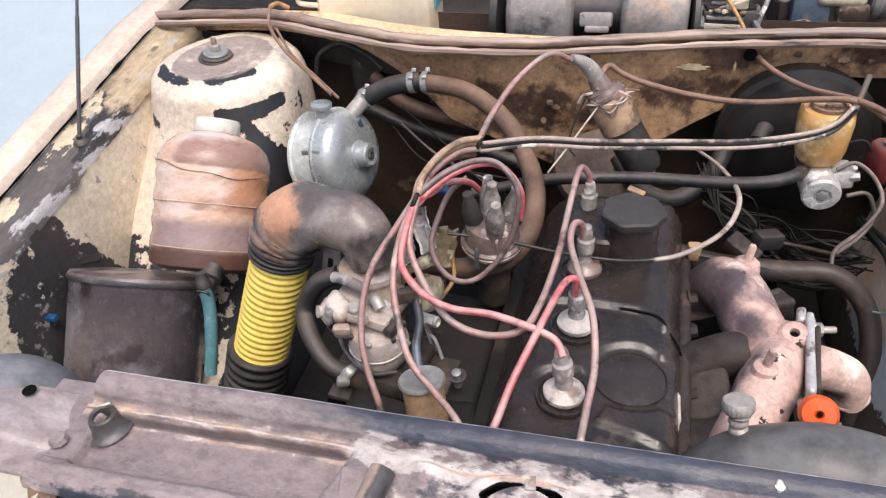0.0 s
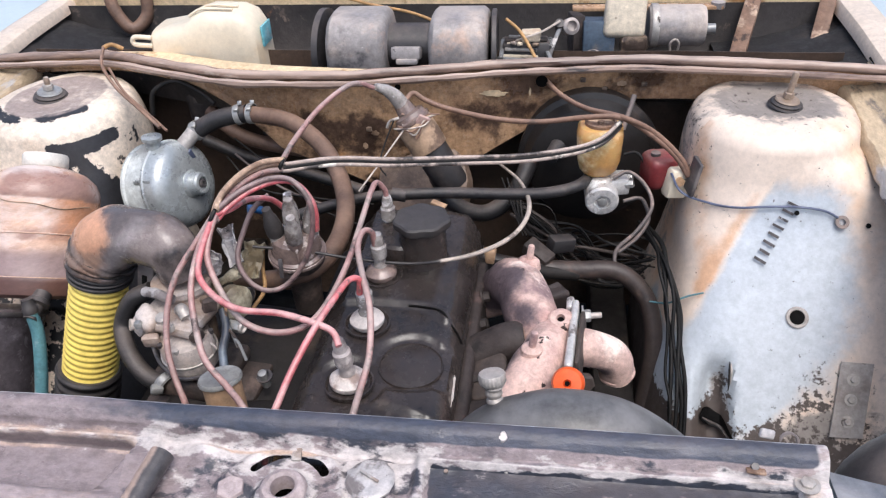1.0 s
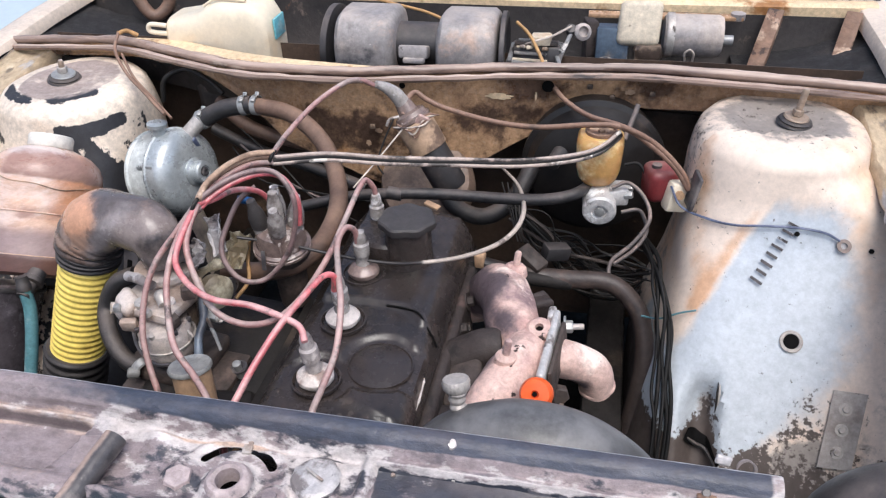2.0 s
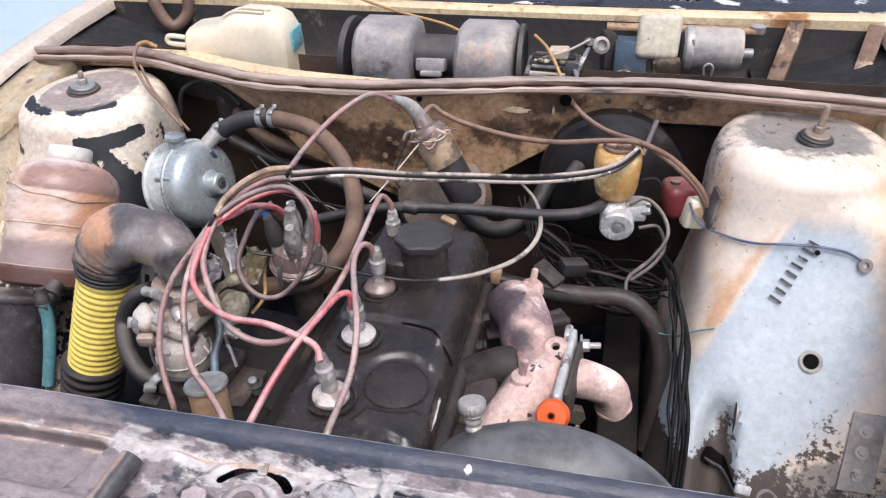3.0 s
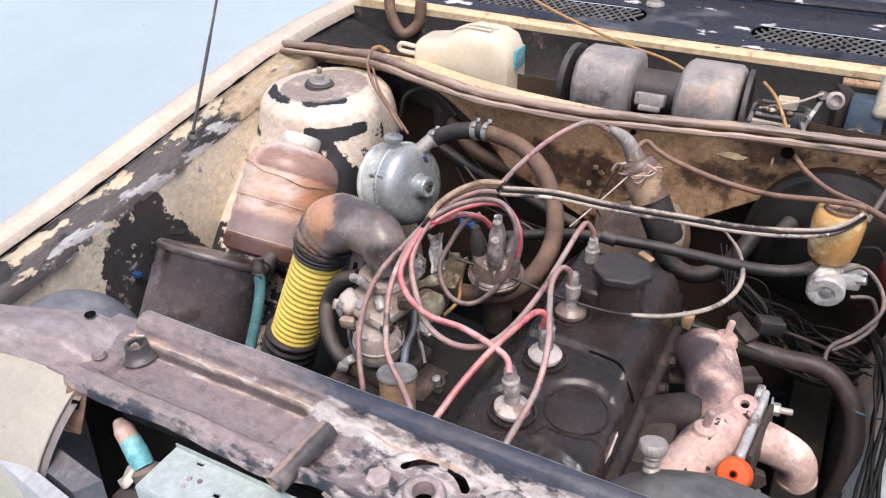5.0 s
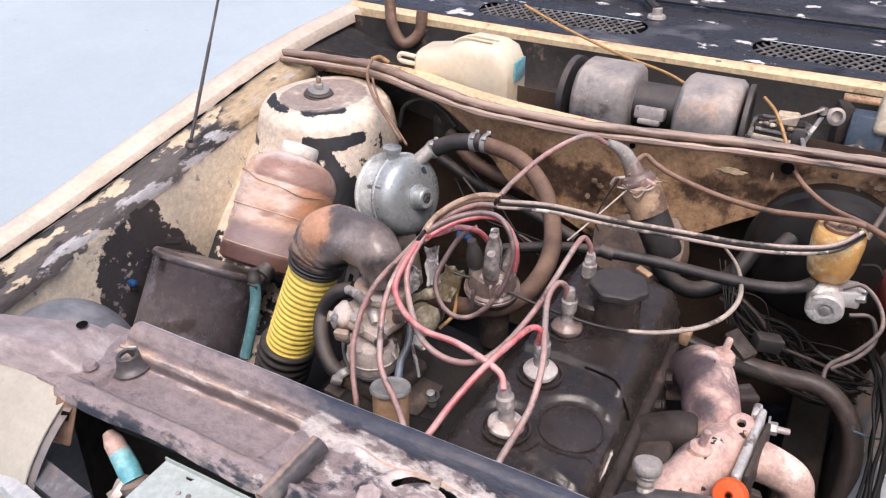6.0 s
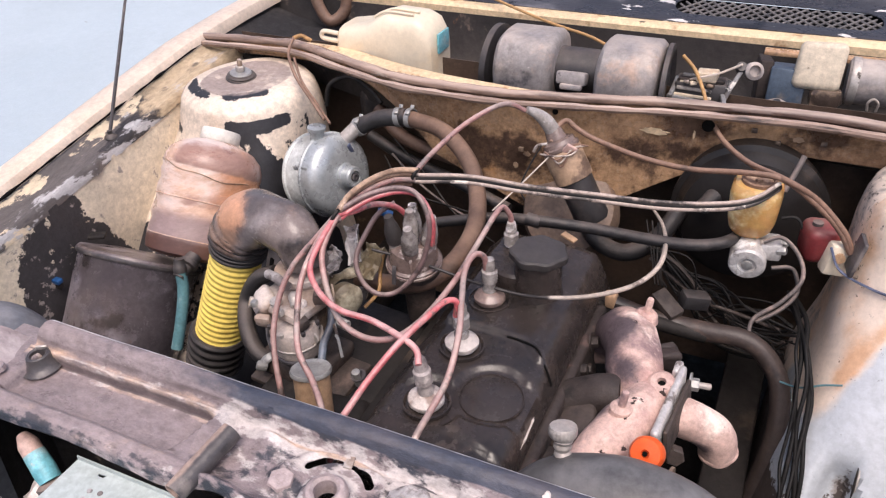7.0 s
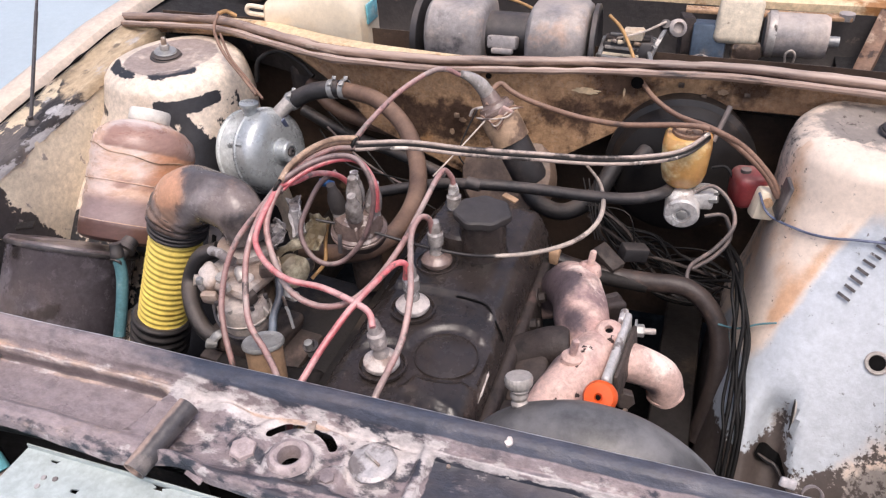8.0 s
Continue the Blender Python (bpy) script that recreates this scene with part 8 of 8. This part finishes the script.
BIG_HOSE = [(-0.381, 1.123, 0.813), (-0.328, 1.131, 0.839), (-0.271, 1.132, 0.850), (-0.186, 1.104, 0.850), (-0.116, 1.055, 0.830), (-0.072, 0.994, 0.803), (-0.045, 0.918, 0.785), (-0.041, 0.834, 0.776), (-0.064, 0.776, 0.771), (-0.115, 0.764, 0.758), (-0.182, 0.779, 0.739)]
CARB_HOSE = [(-0.266, 0.684, 0.792), (-0.296, 0.676, 0.778), (-0.314, 0.662, 0.740), (-0.292, 0.628, 0.719), (-0.262, 0.607, 0.701), (-0.234, 0.602, 0.695)]
PIPE_RIGHT = [(0.152, 0.961, 0.672), (0.230, 0.961, 0.655), (0.324, 0.965, 0.650), (0.388, 0.966, 0.651), (0.429, 0.958, 0.626), (0.453, 0.938, 0.587), (0.459, 0.900, 0.521), (0.446, 0.860, 0.423)]
BRAKE_A = [(0.382, 1.055, 0.777), (0.407, 1.060, 0.787), (0.435, 1.048, 0.769), (0.447, 1.028, 0.740), (0.425, 1.007, 0.706), (0.393, 0.989, 0.679), (0.391, 0.973, 0.656), (0.403, 0.962, 0.643)]
BRAKE_B = [(0.401, 1.042, 0.741), (0.428, 1.050, 0.743), (0.440, 1.046, 0.729), (0.445, 1.038, 0.705), (0.426, 1.016, 0.684), (0.396, 0.995, 0.668)]
BRAKE_C = [(0.400, 1.099, 0.799), (0.422, 1.102, 0.801), (0.439, 1.093, 0.781)]
CHOKE_ROD = [(0.030, 1.068, 0.856), (-0.004, 1.015, 0.820), (-0.034, 0.967, 0.791)]
TOWER_ROPE = [(-0.577, 1.233, 0.935), (-0.563, 1.190, 0.917), (-0.518, 1.143, 0.892), (-0.457, 1.098, 0.871), (-0.405, 1.057, 0.856)]
BLOWER_WIRE = [(0.185, 1.338, 0.953), (0.211, 1.314, 0.939), (0.235, 1.278, 0.915), (0.256, 1.237, 0.887)]
TAN_CABLE = [(-0.395, 1.610, 0.979), (-0.278, 1.565, 0.954), (-0.124, 1.495, 0.936), (-0.016, 1.451, 0.929), (0.051, 1.414, 0.917)]
BLACK_LEAD = [(-0.155, 0.659, 0.785), (-0.146, 0.638, 0.767), (-0.145, 0.613, 0.750), (-0.136, 0.588, 0.730)]
DIST_BROWN = [(-0.135, 0.782, 0.806), (-0.133, 0.761, 0.778), (-0.129, 0.743, 0.754), (-0.142, 0.721, 0.737)]
BOTTLE_HOSE = [(-0.721, 1.540, 0.968), (-0.706, 1.525, 0.912), (-0.675, 1.524, 0.871), (-0.644, 1.546, 0.894), (-0.641, 1.559, 0.946)]
LOOP_LEFT = [(-0.495, 1.202, 0.812), (-0.485, 1.208, 0.856), (-0.444, 1.220, 0.874), (-0.396, 1.215, 0.856), (-0.365, 1.204, 0.835)]
LEADS = "ignition leads"
hose_thing("ignition_lead", LEAD_A, 0.0042, "grey_lead", "faded mauve ignition lead hanging in front of the carburettor", "ignition lead", group=LEADS)
hose_thing("ignition_lead", LEAD_B, 0.0042, "grey_lead", "faded dusty ignition lead over the fuel filter", "ignition lead", group=LEADS)
hose_thing("ignition_lead", LEAD_PLUG1, 0.0042, "red_lead", "dusty red ignition lead to the front plug", "ignition lead", group=LEADS)
hose_thing("ignition_lead", LEAD_PLUG4, 0.0042, "grey_lead", "faded pink ignition lead to the rear plug", "ignition lead", group=LEADS)
hose_thing("ignition_lead", LEAD_PLUG2, 0.0042, "red_lead", "red ignition lead crossing to the second plug", "ignition lead", group=LEADS)
hose_thing("ignition_lead", LEAD_PLUG3, 0.0042, "grey_lead", "faded ignition lead looped over the third plug", "ignition lead", group=LEADS)
hose_thing("ignition_lead", LEAD_DIST_SHORT, 0.0042, "red_lead", "short bright red lead into the distributor", "ignition lead", group=LEADS)
hose_thing("ignition_lead", LEAD_LOOP, 0.0038, "mauve_lead", "faded lead wound in a loop over the distributor", "ignition lead", group=LEADS)
red = [(x + 0.004, y + 0.004, z - 0.007) for x, y, z in LEAD_LOOP[:7]]
hose_thing("ignition_lead", red, 0.0040, "red_lead", "red lead arched over the distributor", "ignition lead", group=LEADS)
for k, (dx, dz, mname) in enumerate(((0, 0, "loom_tan"), (0.003, -0.008, "grey_lead"), (-0.004, -0.015, "brown_wire"), (0.004, 0.006, "loom_tan"))):
    hose_thing("loom_wire", [(x + dx, y + 0.3 * dz, z + dz) for x, y, z in BUNDLE_A], 0.0042, mname, "dusty loom wire tied in a bundle", "wire", group="loom wires")
for p, r in (((-0.1575, 0.700, 0.905), 0.011), ((-0.110, 0.848, 0.903), 0.010)):
    t0 = Vector(p)
    ring = [t0 + Vector((r * 0.4 * math.cos(a), r * math.sin(a), r * math.cos(a))) for a in np.linspace(0, math.tau * 0.98, 14)]
    hose_thing("wire_tie", ring, 0.0028, "black_wire", "twisted tie round the lead bundle", "wire tie", 6, 4, "wire ties")
hose_thing("coil_lead", COIL_LEAD, 0.0042, "grey_lead", "dusty lead rising to the ignition coil", "ignition lead")
hose_thing("long_cable", [(x, y, z - 0.003) for x, y, z in LONG_CABLE], 0.0060, "black_wire", "black cable slung across the bay", "cable", 12, group="slung cables")
hose_thing("long_cable", [(x, y - 0.002, z + 0.0028) for x, y, z in LONG_CABLE], 0.0032, "mottled_cable", "scuffed white cable slung across the bay", "cable", 10, group="slung cables")
hose_thing("long_cable", [(x, y - 0.005, z - 0.0062) for x, y, z in LONG_CABLE], 0.0035, "mottled_cable", "scuffed white cable below the black one", "cable", 10, group="slung cables")
hose_thing("cowl_wire", COWL_WIRE, 0.0045, "brown_wire", "dusty brown wire drooping from the coil to the relay", "wire")
hose_thing("cowl_wire", HOLE_WIRE, 0.0045, "brown_wire", "dusty brown wire from the bulkhead hole to the relay", "wire")
hose_thing("earth_wire", [(0.475, 1.055, 0.79), (0.494, 1.04, 0.762)] + [tower_front(x, z, 0.006) for x, z in ((0.535, 0.755), (0.573, 0.761), (0.615, 0.768), (0.661, 0.770), (0.70, 0.766), (0.722, 0.757))], 0.0020, "blue_wire", "thin blue-grey earth wire across the strut tower", "wire", 6)
bm = tube(LOOP_WIRE, [0.0024, 0.003, 0.0040, 0.0040, 0.0038, 0.0034, 0.003, 0.0026, 0.0024, 0.0022, 0.0022], 8, 8)
dark = bm.verts.layers.float.new("dark")
for v in bm.verts:
    v[dark] = smooth_step(0.16, 0.10, v.co.x)
part("slack_wire", bm, "slack_cable", None, "slack wire, half black and half dirty white, looped over the engine", 60, "wire")
hose_thing("heater_hose", HEATER_HOSE, 0.0098, "rubber", "black heater hose behind the engine", "heater hose", 16)
part("hose_joint", tube([Vector(HEATER_HOSE[2]) + Vector((d, 0.002 * d, -0.13 * d)) for d in (-0.012, 0.0, 0.012)], 0.0112, 16, 3), "black_plastic", None, "black joint ring on the heater hose", 38, "hose clamp")
hose_thing("vacuum_hose", BIG_HOSE[:3], 0.0165, "rubber", "black hose from the canister", "hose", 18)
hose_thing("water_hose", BIG_HOSE[2:], 0.0150, "brown_rubber", "dusty brown hose curling round the distributor", "hose", 18)
for p, d in (((-0.287, 1.132, 0.848), (1, 0, 0.2)), ((-0.262, 1.130, 0.851), (1, -0.1, 0.05)), ((-0.372, 1.125, 0.818), (1, 0.1, 0.5))):
    cl = thing("hose_clamp", p, "bright screw clamp on the hose", "hose clamp", "hose clamps")
    part("band", lathe([(0.0165, -0.005), (0.0185, -0.005), (0.0185, 0.005), (0.0165, 0.005), (0.0165, -0.005)], p, d, 26), "steel", cl)
    part("screw", box(Vector(p) + Vector((0, -0.010, 0.015)), (0.009, 0.012, 0.007), 0.002, (20, 0, 10)), "steel", cl)
    part("wing", box(Vector(p) + Vector((0.002, 0.006, 0.020)), (0.008, 0.003, 0.007), 0.001, (-30, 0, 0)), "steel", cl)
hose_thing("breather_hose", CARB_HOSE, 0.0125, "rubber", "black breather hose beside the carburettor", "hose", 16)
TEAL = [(-0.511, 0.73, 0.704), (-0.506, 0.72, 0.666), (-0.503, 0.696, 0.621), (-0.503, 0.67, 0.576)]
hose_thing("overflow_hose", TEAL, 0.0098, "teal", "faded teal overflow hose below the coolant tank", "hose", 16)
collar_at = Vector(TEAL[0])
part("hose_collar", lathe([(0.0098, -0.006), (0.0114, -0.005), (0.0116, 0.003), (0.0102, 0.005), (0.0088, 0.018), (0, 0.020)], collar_at, Vector(TEAL[0]) - Vector(TEAL[1]), 20), "black_plastic", None, "dark collar on the overflow hose", 38, "hose clamp")
hose_thing("steel_pipe", PIPE_RIGHT, 0.0155, "brown_pipe", "dark oily pipe bending down beside the engine", "pipe", 18)
HARNESS = [(0.440, 1.085, 0.675), (0.462, 1.005, 0.680), (0.472, 0.946, 0.672), (0.482, 0.908, 0.636), (0.486, 0.872, 0.597), (0.488, 0.833, 0.556), (0.490, 0.795, 0.517), (0.489, 0.745, 0.447)]
for k, (dx, dz, r) in enumerate(((0.004, 0, 0.0040), (-0.003, 0.004, 0.0032), (-0.010, -0.006, 0.0036), (-0.016, 0.004, 0.0026), (0.010, -0.012, 0.0034))):
    path = [(x + dx * min(1, 0.3 + 0.2 * i) + 0.003 * math.sin(2.3 * i + 2 * k), y - 0.003 * k, z + dz + 0.004 * math.sin(1.7 * i + 3 * k)) for i, (x, y, z) in enumerate(HARNESS)]
    hose_thing("wiring_harness", path, r, "harness_black", "black harness cable down the tower side", "wiring harness", 8, group="harness cables")
hose_thing("brake_pipe", BRAKE_A, 0.0034, "boot", "grey brake pipe curling below the master cylinder", "brake pipe", 8)
hose_thing("brake_pipe", BRAKE_B, 0.0034, "boot", "short grey brake pipe at the master cylinder", "brake pipe", 8)
hose_thing("brake_pipe", BRAKE_C, 0.0028, "black_wire", "dark brake pipe behind the fluid bottle", "brake pipe", 8)
hose_thing("steel_rod", CHOKE_ROD, 0.0015, "white_cable", "thin pale wire below the coil", "wire", 6)
hose_thing("tower_cord", TOWER_ROPE, 0.0032, "brown_wire", "dusty tan cord hooked over the cowl edge", "cord", 8)
hose_thing("tower_cord", [(x + 0.012, y, z - 0.006) for x, y, z in TOWER_ROPE[1:]], 0.0026, "brown_wire", "second strand of dusty tan cord", "cord", 8)
hose_thing("cord_hook", [(-0.577, 1.233, 0.935), (-0.570, 1.252, 0.934), (-0.555, 1.262, 0.922)], 0.0042, "tan_cable", "yellow end of the cord over the seal", "cord", 8)
hose_thing("blower_wire", BLOWER_WIRE, 0.0032, "tan_cable", "tan wire from the blower over the seal", "wire", 8)
hose_thing("bonnet_cable", TAN_CABLE, 0.0032, "tan_cable", "tan cable lying across the trough", "cable", 8)
hose_thing("twist_tie", [(0.447, 0.927, 0.619), (0.475, 0.919, 0.624), (0.503, 0.919, 0.639), (0.527, 0.915, 0.651)], 0.0016, "teal", "pale teal wire tie holding the harness", "wire tie", 6)
hose_thing("twist_tie", [(0.441, 0.945, 0.610), (0.462, 0.940, 0.600), (0.470, 0.935, 0.580)], 0.0018, "teal", "pale teal wire tie round the pipe", "wire tie", 6)
hose_thing("fuel_line", BLACK_LEAD, 0.0058, "slate_hose", "slate-blue fuel line into the filter", "hose", 10)
hose_thing("thin_wire", DIST_BROWN, 0.0030, "tan_cable", "thin orange-brown wire at the distributor", "wire", 8)
hose_thing("drain_hose", BOTTLE_HOSE, 0.014, "brown_rubber", "looped tan drain hose at the cowl corner", "hose", 14)
hose_thing("loop_hose", LOOP_LEFT, 0.0050, "black_wire", "thin dark hose looped behind the tower", "hose", 8)

# heater pipes and a bracket against the lower bulkhead
hose_thing("heater_pipe", [(-0.40, 1.25, 0.80), (-0.33, 1.22, 0.76), (-0.22, 1.215, 0.735), (-0.10, 1.22, 0.72), (0.0, 1.24, 0.70)], 0.014, "brown_rubber", "dusty brown heater pipe against the bulkhead", "pipe", 14, group="heater pipes")
hose_thing("heater_pipe", [(-0.42, 1.24, 0.74), (-0.33, 1.225, 0.71), (-0.20, 1.20, 0.69), (-0.08, 1.17, 0.67)], 0.012, "rubber", "black heater pipe against the bulkhead", "pipe", 14, group="heater pipes")
bracket = thing("heater_bracket", (-0.235, 1.25, 0.72), "grey folded bracket behind the hose", "bracket")
part("plate", rough_up(box((-0.225, 1.245, 0.770), (0.13, 0.006, 0.045), 0.002, (-25, 6, 4), 2), 0.003, 30), "trough", bracket)
part("fold", rough_up(box((-0.225, 1.232, 0.788), (0.13, 0.024, 0.005), 0.0015, (-10, 6, 4), 2), 0.002, 30), "dark_cast", bracket)
part("heater_box", rough_up(box((-0.40, 1.285, 0.80), (0.11, 0.06, 0.10), 0.022, (0, 0, 15), 3), 0.004, 22), "trough", label="dusty dark rounded heater box behind the tower", category="heater box")
hose_thing("steering_hose", [(0.06, 1.18, 0.70), (0.10, 1.14, 0.665), (0.16, 1.12, 0.66), (0.21, 1.14, 0.69), (0.24, 1.18, 0.74)], 0.016, "rubber", "black hose curving below the coil", "hose", 16)

# clutter of dark wires and plugs low between the engine and the servo
rng = random.Random(7)
for k in range(22):
    a = Vector((0.20 + 0.02 * rng.random(), 1.10 + 0.05 * rng.random(), 0.70 - 0.05 * rng.random()))
    b = Vector((0.44 + 0.03 * rng.random(), 1.02 + 0.06 * rng.random(), 0.64 - 0.06 * rng.random()))
    mid = [(a + (b - a) * t) + Vector((0.02 * rng.uniform(-1, 1), 0.02 * rng.uniform(-1, 1), -0.07 * rng.random() * math.sin(t * math.pi) + 0.035 * rng.uniform(-1, 1))) for t in (0.25, 0.5, 0.75)]
    hose_thing("loom_wire", [a, *mid, b], rng.choice((0.0014, 0.0020, 0.0032)), rng.choice(("black_wire", "black_wire", "black_wire", "black_wire", "dark_cast")), "dark loom wire sagging below the servo", "wire", 6, 6, "sagging wires")
for k in range(3):
    a = Vector((-0.34 + 0.02 * rng.random(), 1.15 + 0.05 * rng.random(), 0.80 - 0.08 * rng.random()))
    b = Vector((-0.12 + 0.08 * rng.random(), 1.06 + 0.06 * rng.random(), 0.74 - 0.10 * rng.random()))
    mid = [(a + (b - a) * t) + Vector((0.02 * rng.uniform(-1, 1), 0.03 * rng.uniform(-1, 1), -0.04 * rng.random())) for t in (0.3, 0.6)]
    hose_thing("loom_wire", [a, *mid, b], rng.choice((0.0018, 0.0024)), rng.choice(("black_wire", "boot")), "thin dark wire behind the hose", "wire", 6, 6, "sagging wires")
plug = thing("wire_connector", (0.255, 0.985, 0.655), "dusty dark plug connector among the wires", "connector")
part("housing", box((0.262, 0.978, 0.672), (0.052, 0.028, 0.026), 0.004, (10, 20, -35)), "dark_cast", plug)
part("socket", box((0.300, 1.010, 0.672), (0.045, 0.026, 0.026), 0.004, (0, 12, 30)), "black_plastic", plug)
for k in range(4):
    hose_thing("loom_wire", [(0.19 + 0.01 * k, 1.13, 0.73), (0.215 + 0.006 * k, 1.07, 0.70 - 0.01 * k), (0.235 + 0.006 * k, 1.01, 0.685)], 0.0012 + 0.0003 * k, "black_wire", "thin wire into the connector", "wire", 6, 6, "sagging wires")
part("gear_lever_rod", tube([(0.16, 0.90, 0.70), (0.24, 0.945, 0.66), (0.33, 0.96, 0.645)], 0.012, 12), "dark", engine)
part("yellow_lug", rough_up(box((0.186, 0.905, 0.715), (0.018, 0.016, 0.026), 0.004), 0.004, 60), "cardboard", engine, "frayed yellow lug")
